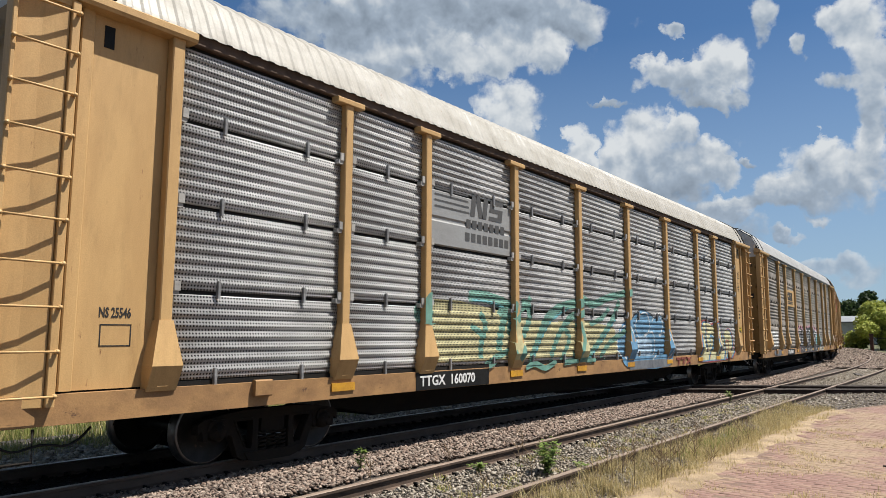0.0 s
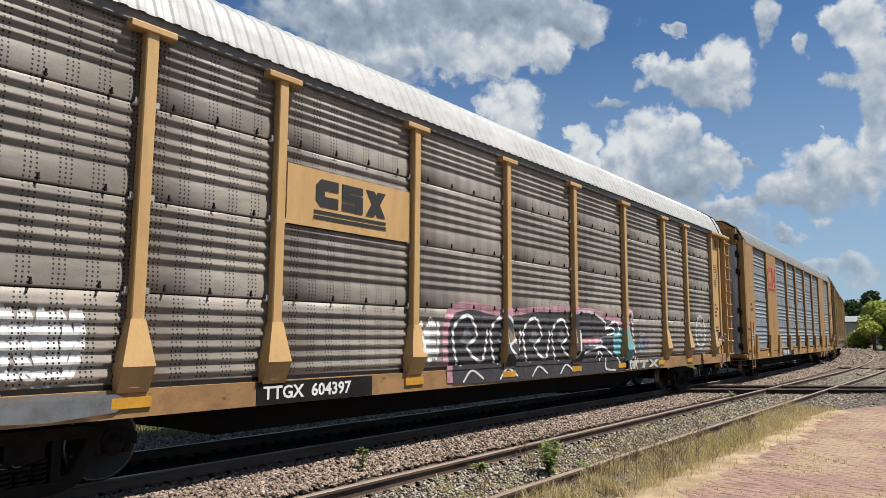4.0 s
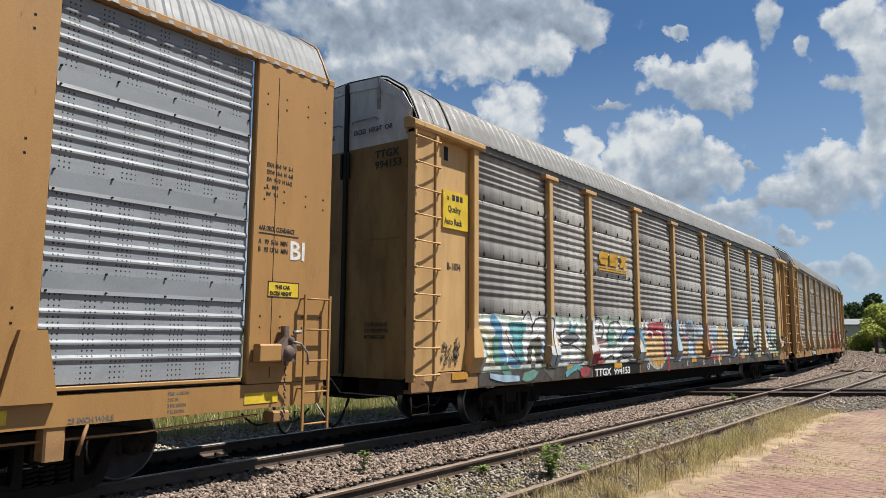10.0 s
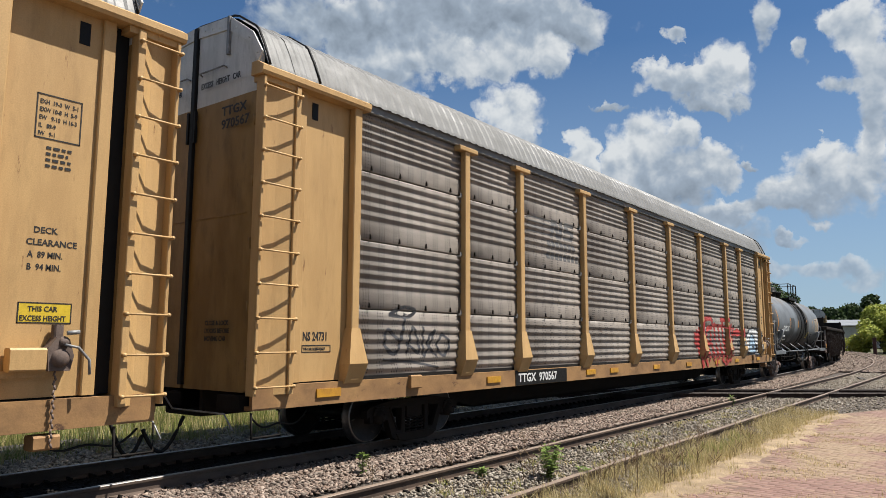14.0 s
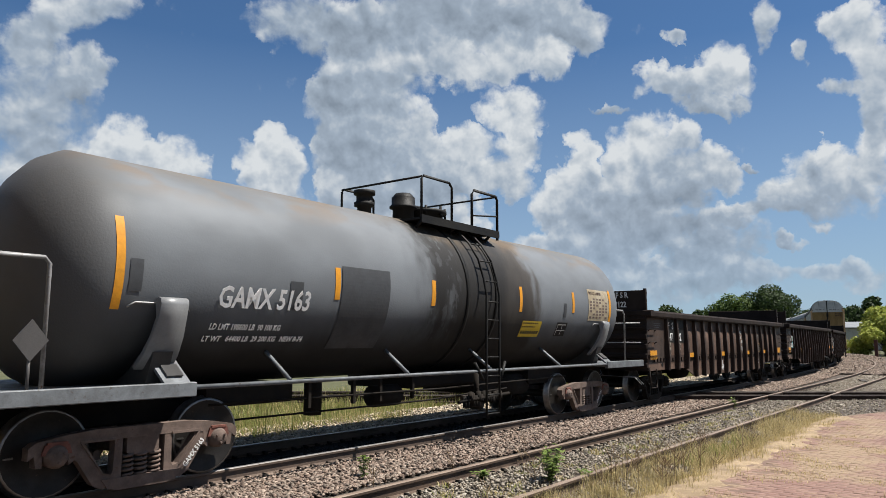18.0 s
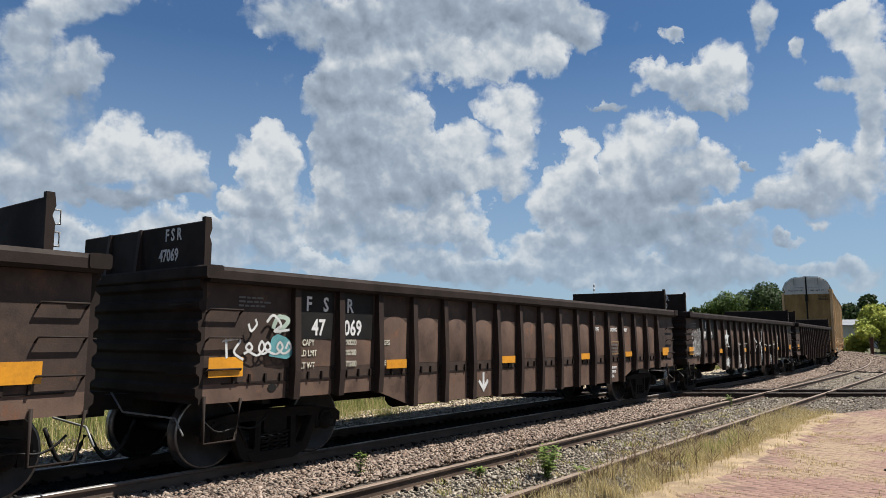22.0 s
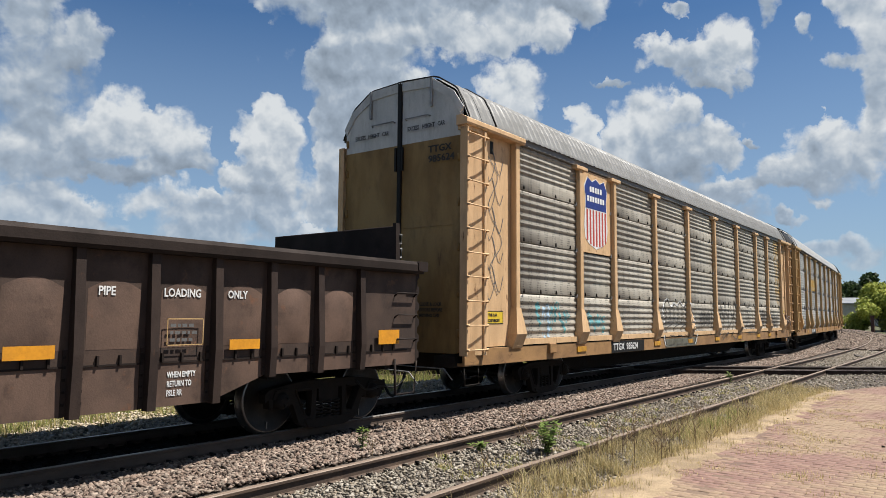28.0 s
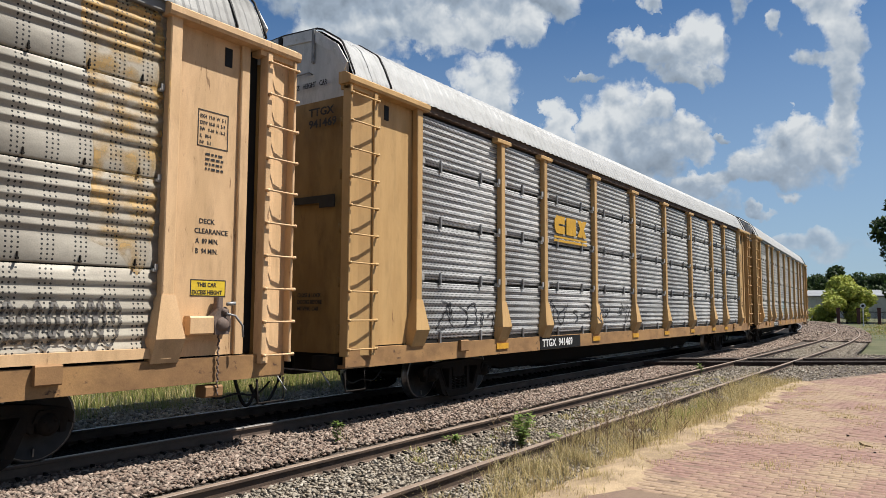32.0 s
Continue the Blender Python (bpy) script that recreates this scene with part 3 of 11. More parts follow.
# ---- mesh building ----
class Shape:
    """Collects vertices and faces of one mesh, with a material slot for each face."""

    def __init__(self):
        self.v, self.f, self.slot, self.smooth = [], [], [], []

    def face(self, idx, slot=0, smooth=False):
        self.f.append(idx)
        self.slot.append(slot)
        self.smooth.append(smooth)

    def quad(self, a, b, c, d, slot=0):
        n = len(self.v)
        self.v += [a, b, c, d]
        self.face((n, n + 1, n + 2, n + 3), slot)

    def box(self, x0, x1, y0, y1, z0, z1, slot=0, b=0.0):
        """A box; b chamfers its long edges."""
        if b <= 0:
            n = len(self.v)
            self.v += [(x, y, z) for x in (x0, x1) for y in (y0, y1) for z in (z0, z1)]
            for q in ((0, 1, 3, 2), (4, 6, 7, 5), (0, 4, 5, 1), (2, 3, 7, 6), (0, 2, 6, 4), (1, 5, 7, 3)):
                self.face(tuple(n + k for k in q), slot)
            return
        d = (x1 - x0, y1 - y0, z1 - z0)
        ax = d.index(max(d))
        if ax == 0:
            self.prism([(y0 + b, z0), (y1 - b, z0), (y1, z0 + b), (y1, z1 - b), (y1 - b, z1), (y0 + b, z1), (y0, z1 - b), (y0, z0 + b)], x0, x1, "x", slot)
        elif ax == 1:
            self.prism([(x0 + b, z0), (x1 - b, z0), (x1, z0 + b), (x1, z1 - b), (x1 - b, z1), (x0 + b, z1), (x0, z1 - b), (x0, z0 + b)], y0, y1, "y", slot)
        else:
            self.prism([(x0 + b, y0), (x1 - b, y0), (x1, y0 + b), (x1, y1 - b), (x1 - b, y1), (x0 + b, y1), (x0, y1 - b), (x0, y0 + b)], z0, z1, "z", slot)

    def prism(self, prof, a0, a1, axis="x", slot=0, cap=True, closed=True, smooth=False):
        """Extrudes a profile of two coordinates along an axis."""
        n, k = len(self.v), len(prof)
        for a in (a0, a1):
            for p, q in prof:
                self.v.append((a, p, q) if axis == "x" else (p, a, q) if axis == "y" else (p, q, a))
        for i in range(k if closed else k - 1):
            j = (i + 1) % k
            self.face((n + i, n + j, n + k + j, n + k + i), slot, smooth)
        if cap and closed:
            self.face(tuple(range(n, n + k)), slot)
            self.face(tuple(range(n + 2 * k - 1, n + k - 1, -1)), slot)

    def tube(self, pts, r, seg=8, slot=0, cap=True, r1=None):
        """A round bar along the points."""
        n = len(self.v)
        pts = [Vector(p) for p in pts]
        last = len(pts) - 1
        for i, p in enumerate(pts):
            d = (pts[min(i + 1, last)] - pts[max(i - 1, 0)]).normalized()
            s = d.cross(Vector((0, 0, 1)) if abs(d.z) < 0.9 else Vector((1, 0, 0))).normalized()
            u = s.cross(d)
            rr = r if r1 is None else r + (r1 - r) * i / max(last, 1)
            for k in range(seg):
                a = 2 * math.pi * k / seg
                self.v.append(tuple(p + rr * (math.cos(a) * s + math.sin(a) * u)))
        for i in range(last):
            for k in range(seg):
                j = (k + 1) % seg
                a = n + i * seg
                self.face((a + k, a + j, a + seg + j, a + seg + k), slot, True)
        if cap:
            self.face(tuple(n + k for k in range(seg - 1, -1, -1)), slot)
            self.face(tuple(n + last * seg + k for k in range(seg)), slot)

    def lathe(self, prof, axis="y", seg=24, slot=0, centre=(0, 0, 0), smooth=True):
        """Turns a profile of (along, radius) about an axis through centre."""
        n, k = len(self.v), len(prof)
        c = Vector(centre)
        for i in range(seg):
            a = 2 * math.pi * i / seg
            for s, r in prof:
                p, q = r * math.cos(a), r * math.sin(a)
                o = (s, p, q) if axis == "x" else (p, s, q) if axis == "y" else (p, q, s)
                self.v.append(tuple(c + Vector(o)))
        for i in range(seg):
            j = (i + 1) % seg
            for m in range(k - 1):
                self.face((n + i * k + m, n + i * k + m + 1, n + j * k + m + 1, n + j * k + m), slot, smooth)

    def mesh(self, name):
        me = bpy.data.meshes.new(name)
        me.from_pydata(self.v, [], self.f)
        me.polygons.foreach_set("material_index", self.slot)
        me.polygons.foreach_set("use_smooth", self.smooth)
        me.update()
        return me


def fix(me):
    bm = bmesh.new()
    bm.from_mesh(me)
    bmesh.ops.recalc_face_normals(bm, faces=bm.faces)
    bm.to_mesh(me)
    bm.free()
    return me


MESHES = {}


def part(name, shape, mats, parent=None, label="", key=None):
    """Links a shape as one mesh object under parent. A key shares the mesh between alike pieces."""
    if key is not None and key in MESHES:
        me = MESHES[key]
    else:
        if callable(shape):
            shape = shape()
        me = fix(shape.mesh(name)) if isinstance(shape, Shape) else shape
        for m in (mats if isinstance(mats, (list, tuple)) else [mats] if mats else []):
            me.materials.append(MAT[m] if isinstance(m, str) else m)
        if key is not None:
            MESHES[key] = me
    ob = new(name, me)
    if parent is not None:
        ob.parent = parent
    if label:
        ob["label"] = label
    return ob


def thing(name, label, category, group="", kind=""):
    return tagged(new(name), label, category, group, kind)


def lettering(text, size, mat, parent, m, squash=1.0, name="lettering", align="LEFT", key=None):
    """Flat painted writing; m places its baseline start: x along the line, y upwards."""
    cu = bpy.data.curves.new(name, "FONT")
    cu.body, cu.size, cu.align_x, cu.extrude = text, size, align, 0.002
    cu.offset = 0.022 * size
    cu.resolution_u = 2
    tmp = bpy.data.objects.new(name, cu)
    me = bpy.data.meshes.new_from_object(tmp)
    bpy.data.objects.remove(tmp)
    me.transform(m @ Matrix.Diagonal((squash, 1, 1, 1)))
    me.materials.append(MAT[mat])
    ob = new(name, me)
    ob.parent = parent
    return ob


def side_text(x, y, z):
    """Writing upright on a side that faces the camera's side of the line."""
    return Matrix.Translation((x, y, z)) @ Euler((radians(90), 0, 0)).to_matrix().to_4x4()


def end_text(x, y, z):
    """Writing upright on a leading end."""
    return Matrix.Translation((x, y, z)) @ Euler((radians(90), 0, radians(-90))).to_matrix().to_4x4()


def np_mesh(name, verts, faces, mat, smooth=False):
    """A mesh from arrays: verts n x 3, faces m x 3 or m x 4."""
    me = bpy.data.meshes.new(name)
    k = faces.shape[1]
    me.vertices.add(len(verts))
    me.vertices.foreach_set("co", verts.astype(np.float32).ravel())
    me.loops.add(faces.size)
    me.loops.foreach_set("vertex_index", faces.astype(np.int32).ravel())
    me.polygons.add(len(faces))
    me.polygons.foreach_set("loop_start", np.arange(0, faces.size, k, dtype=np.int32))
    if smooth:
        me.polygons.foreach_set("use_smooth", np.ones(len(faces), dtype=bool))
    me.update(calc_edges=True)
    me.materials.append(mat)
    return me

# ---- ground, ballast, tracks ----
RNG = np.random.default_rng(5)


def strip_mesh(name, rows, lats, zs, mat, jitter=0.0):
    """A sheet along the main track: rows of distance along it, lateral offsets to the right, and their heights."""
    verts, k = [], len(lats)
    for s in rows:
        for l, z in zip(lats, zs):
            p, _ = on_track(s, l)
            verts.append((p.x, p.y, z + jitter * noise.noise(Vector((p.x * 2.1, p.y * 2.1, 0)))))
    n = len(rows)
    faces = np.array([(i * k + j, i * k + j + 1, (i + 1) * k + j + 1, (i + 1) * k + j) for i in range(n - 1) for j in range(k - 1)])
    return np_mesh(name, np.array(verts), faces, mat, True)


def earth_material():
    m = surf("dry earth and thin grass", (0.105, 0.10, 0.046), (0.07, 0.078, 0.03), 0.95, 0, 0.35, (1, 1, 1), 9, 0.4, 0.0, grime=0.4)
    return m


MAT["earth"] = earth_material()
MAT["gravel"] = surf("crushed stone bed", (0.125, 0.098, 0.078), (0.06, 0.047, 0.038), 0.95, 0, 14, (1, 1, 1), 45, 1.0, 0.0, grime=0.6)
# oily stones, with the deep shade under the trains put into the colour
MAT["oil_shade"] = surf("oily stones blackened for shade", (0.011, 0.0095, 0.0085), (0.006, 0.005, 0.0045), 0.9, 0, 12, (1, 1, 1), 45, 1.0, 0.0, grime=0.5, spec=0.1)
MAT["sand"] = surf("sandy mortar edge", (0.42, 0.31, 0.19), (0.27, 0.195, 0.12), 0.95, 0, 2.5, (1, 1, 1), 50, 0.5, 0.0, grime=0.3)
MAT["paving"] = surf("old red brick paving under sand", (0.17, 0.105, 0.08), (0.215, 0.15, 0.105), 0.9, 0, 0.5, (1, 1.6, 1), 40, 0.3, 0.0, grime=0.3)

xs = np.concatenate([np.linspace(-900, -40, 20), np.linspace(-35, 130, 90), np.linspace(145, 1600, 30)])
ys = np.concatenate([np.linspace(-900, -25, 20), np.linspace(-20, 40, 60), np.linspace(50, 1200, 30)])


def ground_z(x, y):
    base = -0.42 + 0.05 * noise.noise(Vector((x * 0.3, y * 0.3, 1)))
    return base


gv = np.array([(x, y, ground_z(x, y)) for x in xs for y in ys])
ny = len(ys)
gf = np.array([(i * ny + j, (i + 1) * ny + j, (i + 1) * ny + j + 1, i * ny + j + 1) for i in range(len(xs) - 1) for j in range(ny - 1)])
ground = tagged(new("ground", np_mesh("ground", gv, gf, MAT["earth"], True)), "dry earth with thin grass beside the railway", "ground", kind="structure")

# ballast bed under both tracks
bed_rows = [-40 + 0.8 * k for k in range(70)] + [16 + 1.5 * k for k in range(100)]
bed = tagged(new("ballast_bed", strip_mesh("ballast_bed", bed_rows,
    [-4.2, -3.3, -2.4, -1.6, -0.8, 0.0, 0.8, 1.4, 2.0, 2.6, 3.1, 3.8, 4.6, 5.1, 5.6],
    [-0.46, -0.33, -0.2, -0.165, -0.185, -0.19, -0.185, -0.165, -0.19, -0.2, -0.19, -0.185, -0.18, -0.17, -0.2], MAT["gravel"], 0.03)),
    "crushed stone ballast bed under the tracks", "ballast", kind="structure")


def stones(name, label, n, area, size, cols, seed, z0):
    """Loose stones: squashed eight-sided pieces strewn over a stretch of the bed."""
    r = np.random.default_rng(seed)
    base = np.array([(1, 0, 0), (-1, 0, 0), (0, 1, 0), (0, -1, 0), (0, 0, 1), (0, 0, -1)], float)
    tri = np.array([(0, 2, 4), (2, 1, 4), (1, 3, 4), (3, 0, 4), (2, 0, 5), (1, 2, 5), (3, 1, 5), (0, 3, 5)])
    x0, x1, y0, y1 = area
    # denser where it is near
    sx = x0 + (x1 - x0) * r.random(n) ** 1.5
    sy = y0 + (y1 - y0) * r.random(n)
    v = base[None] * r.uniform(0.55, 1.25, (n, 6, 1)) + r.normal(0, 0.26, (n, 6, 3))
    a, b = r.uniform(0, 6.283, n), r.uniform(-0.7, 0.7, n)
    sc = r.uniform(size[0], size[1], n) * (1 + 0.012 * np.maximum(0, sx - 8))
    v[:, :, 2] *= 0.55
    ca, sa, cb, sb = np.cos(a)[:, None], np.sin(a)[:, None], np.cos(b)[:, None], np.sin(b)[:, None]
    x, y, z = v[..., 0] * ca - v[..., 1] * sa, v[..., 0] * sa + v[..., 1] * ca, v[..., 2].copy()
    x, z = x * cb - z * sb, x * sb + z * cb
    out = np.stack([x, y, z], -1) * sc[:, None, None]
    yy, zz = sy.copy(), np.full(n, z0)
    bend = np.maximum(0, sx - CURVE_X)
    yy += bend ** 2 / (2 * CURVE_R)
    zz += r.uniform(-0.012, 0.02, n)
    out += np.stack([sx, yy, zz], -1)[:, None, :]
    f = (np.arange(n)[:, None, None] * 6 + tri[None]).reshape(-1, 3)
    m = islands(name + " stone", cols)
    return tagged(new(name, np_mesh(name, out.reshape(-1, 3), f, m)), label, "gravel", kind="stuff")


PINK = [(0.05, 0.036, 0.03), (0.15, 0.108, 0.085), (0.27, 0.20, 0.16), (0.19, 0.13, 0.10), (0.40, 0.315, 0.255), (0.12, 0.095, 0.077), (0.30, 0.24, 0.195)]
GREY = [(0.08, 0.065, 0.05), (0.22, 0.185, 0.145), (0.31, 0.27, 0.215), (0.26, 0.21, 0.155), (0.42, 0.375, 0.315), (0.17, 0.145, 0.115), (0.31, 0.27, 0.22)]
PINK, GREY = [[tuple(1.13 * q for q in c) for c in tone] for tone in (PINK, GREY)]
stones("ballast_stones", "pinkish brown crushed ballast stones beside the main track", 54000, (2.5, 50, TRACK_Y - 2.35, TRACK_Y - 0.84), (0.017, 0.048), PINK, 1, -0.16)
stones("ballast_stones", "grey crushed ballast stones between the siding rails", 26000, (4, 45, SIDING_Y - 0.70, SIDING_Y + 0.70), (0.014, 0.036), GREY, 2, -0.17)
# oily stones too, coloured darker than oil alone for the train's shade
stones("ballast_stones", "oily ballast stones between the main rails, darkened for shade", 12000, (1, 48, TRACK_Y - 0.70, TRACK_Y + 0.70), (0.02, 0.045), [(0.007, 0.006, 0.0055), (0.012, 0.0105, 0.0095), (0.02, 0.017, 0.015)], 3, -0.18)
# grey stones brightened and warmed in colour to offset the train's blue shade
stones("ballast_stones", "ballast stones beyond the main track, paled to lift their shade", 26000, (4, 48, TRACK_Y + 0.86, TRACK_Y + 3.6), (0.022, 0.048), [tuple(1.6 * q * w for q, w in zip(c, (1.04, 1.0, 0.92))) for c in GREY], 4, -0.165)
stones("ballast_stones", "loose gravel beside the siding", 17000, (4.5, 44, SIDING_Y - 1.8, SIDING_Y - 0.82), (0.014, 0.034), GREY, 6, -0.16)
stones("ballast_stones", "brown ballast stones along the curve", 26000, (46, 125, SIDING_Y - 1.9, TRACK_Y - 0.84), (0.05, 0.09), [tuple(0.72 * q for q in c) for c in PINK], 7, -0.16)

# oily strip under the trains, its colour blackened further to carry their shade
oil_shade = tagged(new("oily_bed", strip_mesh("oily_bed", bed_rows, [-1.15, -0.8, 0.0, 0.80, 0.98], [-0.172, -0.166, -0.166, -0.160, -0.166], MAT["oil_shade"], 0.012)), "oily ballast under the trains, blackened further for shade", "ballast", kind="structure")

# rails
RAIL = [(-0.07, -0.17), (0.07, -0.17), (0.07, -0.155), (0.012, -0.13), (0.01, -0.045), (0.035, -0.035), (0.036, -0.008), (0.028, 0.0), (-0.028, 0.0), (-0.036, -0.008), (-0.035, -0.035), (-0.01, -0.045), (-0.012, -0.13), (-0.07, -0.155)]


def swept_rail(line, lat, s0, s1, top, step=1.5, z=0.0):
    """One rail along a line at a lateral offset."""
    sh = Shape()
    rows = [s0]
    while rows[-1] < s1:
        rows.append(rows[-1] + (12.0 if rows[-1] < CURVE_X - 12 else step))
    k = len(RAIL)
    for i, s in enumerate(rows):
        for a, b in RAIL:
            p, _ = line(s, lat - a)
            sh.v.append((p.x, p.y, b + z))
        if i:
            n = (i - 1) * k
            for j in range(k):
                q = (j + 1) % k
                sh.face((n + j, n + q, n + k + q, n + k + j), 1 if j in (6, 7, 8) else 0)
    return sh


def tie_shape():
    sh = Shape()
    sh.box(-0.11, 0.11, -1.3, 1.3, -0.33, -0.172, 0, 0.012)
    return sh


def track(name, label, line, z, top, s0, s1, ties):
    """A track with two rails, its ties, their plates and the anchors clipped to the rails."""
    t = thing(name, label, "track", kind="structure")
    for sgn in (-1, 1):
        part("rail", swept_rail(line, sgn * GAUGE / 2, s0, s1, top, 2.5, z), ["rail_main" if top == "rail_top" else "rail_side", top], t, "steel rail with a worn bright head" if top == "rail_top" else "steel rail with a dull brown head")
    s, k = ties
    r = random.Random(name)
    while s < k:
        p, a = line(s)
        o = part("tie", tie_shape, "tie", t, key="tie")
        o.matrix_basis = pose(p.x, p.y, z + r.uniform(-0.012, 0.006), 0, 0, math.degrees(a) + r.uniform(-1.2, 1.2))
        s += 0.54 + r.uniform(-0.03, 0.03)

    def clip():
        c = Shape()
        c.box(-0.012, 0.012, -0.115, -0.055, -0.165, -0.118, 0, 0.004)
        c.box(-0.03, 0.03, -0.14, -0.10, -0.168, -0.13, 0, 0.005)
        return c
    for sgn in (-1, 1):
        s = 3.0
        while s < 34:
            p, a = line(s, sgn * GAUGE / 2)
            o = part("rail_anchor", clip, "under", t, key="anchor")
            o.matrix_basis = pose(p.x, p.y, z, 0, 0, math.degrees(a))
            s += 0.27 + r.uniform(-0.05, 0.05)
    return t


track("main_track", "main railway track with bright worn steel rails", on_track, 0.0, "rail_top", -45, 230, (-6, 60))
track("siding_track", "rusty brown siding track with weathered ties", on_siding, -0.02, "rail_dull", -30, 112, (2, 62))


def crossing():
    """A line that crosses both tracks on the level, with guard rails."""
    t = thing("crossing_track", "rusty crossing track laid across both other tracks", "track", kind="structure")
    c, way = Vector((25.35, 5.04)), Vector((0.630, -0.7766))
    side = Vector((0.7766, 0.630))

    def bar(off, a0, a1, z, name):
        sh = Shape()
        k = len(RAIL)
        for i, a in enumerate((a0, a1)):
            for p, q in RAIL:
                v = c + way * a + side * (off + p)
                sh.v.append((v.x, v.y, q * (1.25 if q < -0.1 else 1) + z))
        for j in range(k):
            q = (j + 1) % k
            sh.face((j, q, k + q, k + j), 1 if j in (6, 7, 8) else 0)
        part(name, sh, ["crossing_rust", "rail_oily"], t)
    for off, nm in ((-0.755, "rail"), (0.755, "rail"), (-0.60, "guard_rail"), (0.60, "guard_rail"), (-0.91, "guard_rail")):
        # broken where the rails of the other tracks go through
        cuts = [-32.0] + [(c.y + side.y * off - y) / 0.7766 for y in (TRACK_Y + GAUGE / 2, TRACK_Y - GAUGE / 2, SIDING_Y + GAUGE / 2, SIDING_Y - GAUGE / 2)] + [32.0]
        for a0, a1 in zip(cuts, cuts[1:]):
            bar(off, a0 + 0.11, a1 - 0.11, 0.0 if nm == "rail" else -0.012, nm)
    for k in range(-12, 22):
        v = c + way * (k * 0.62 + 1.6)
        o = part("tie", tie_shape, "tie", t, key="tie")
        o.matrix_basis = pose(v.x, v.y, -0.02, 0, 0, math.degrees(math.atan2(way.y, way.x)))


crossing()

# ---- railway cars: x runs from the leading end to the trailing end, -y faces the camera's side, z = 0 on the rails ----
WHEELS = []


def wheelset(car, x, r):
    def make():
        s = Shape()
        for sg in (-1, 1):
            y = sg * 0.755
            s.lathe([(y + sg * 0.065, 0.0), (y + sg * 0.065, 0.09), (y + sg * 0.045, 0.11), (y + sg * 0.02, r * 0.55), (y + sg * 0.05, r * 0.82), (y + sg * 0.06, r - 0.045), (y + sg * 0.062, r - 0.028)], "y", 28, 0)
            s.lathe([(y + sg * 0.062, r - 0.028), (y + sg * 0.062, r - 0.010), (y + sg * 0.05, r), (y - sg * 0.04, r + 0.003), (y - sg * 0.05, r + 0.025), (y - sg * 0.07, r + 0.022), (y - sg * 0.072, r - 0.05)], "y", 28, 1)
            s.lathe([(y - sg * 0.072, r - 0.05), (y - sg * 0.05, r * 0.6), (y - sg * 0.07, 0.1), (y - sg * 0.07, 0.08)], "y", 28, 0)
            # chalk mark and a casting web, so that the rolling shows
            s.box(-0.008, 0.008, min(y + sg * 0.04, y + sg * 0.064), max(y + sg * 0.04, y + sg * 0.064), r * 0.66, r - 0.06, 1)
        s.tube([(0, -0.95, 0), (0, 0.95, 0)], 0.08, 12, 0)
        return s
    w = part("wheelset", make, ["wheel", "tread"], car, "dark steel wheelset with bright treads", key=("wheelset", r))
    w.location = (x, 0, r)
    WHEELS.append((w, x, r))
    return w


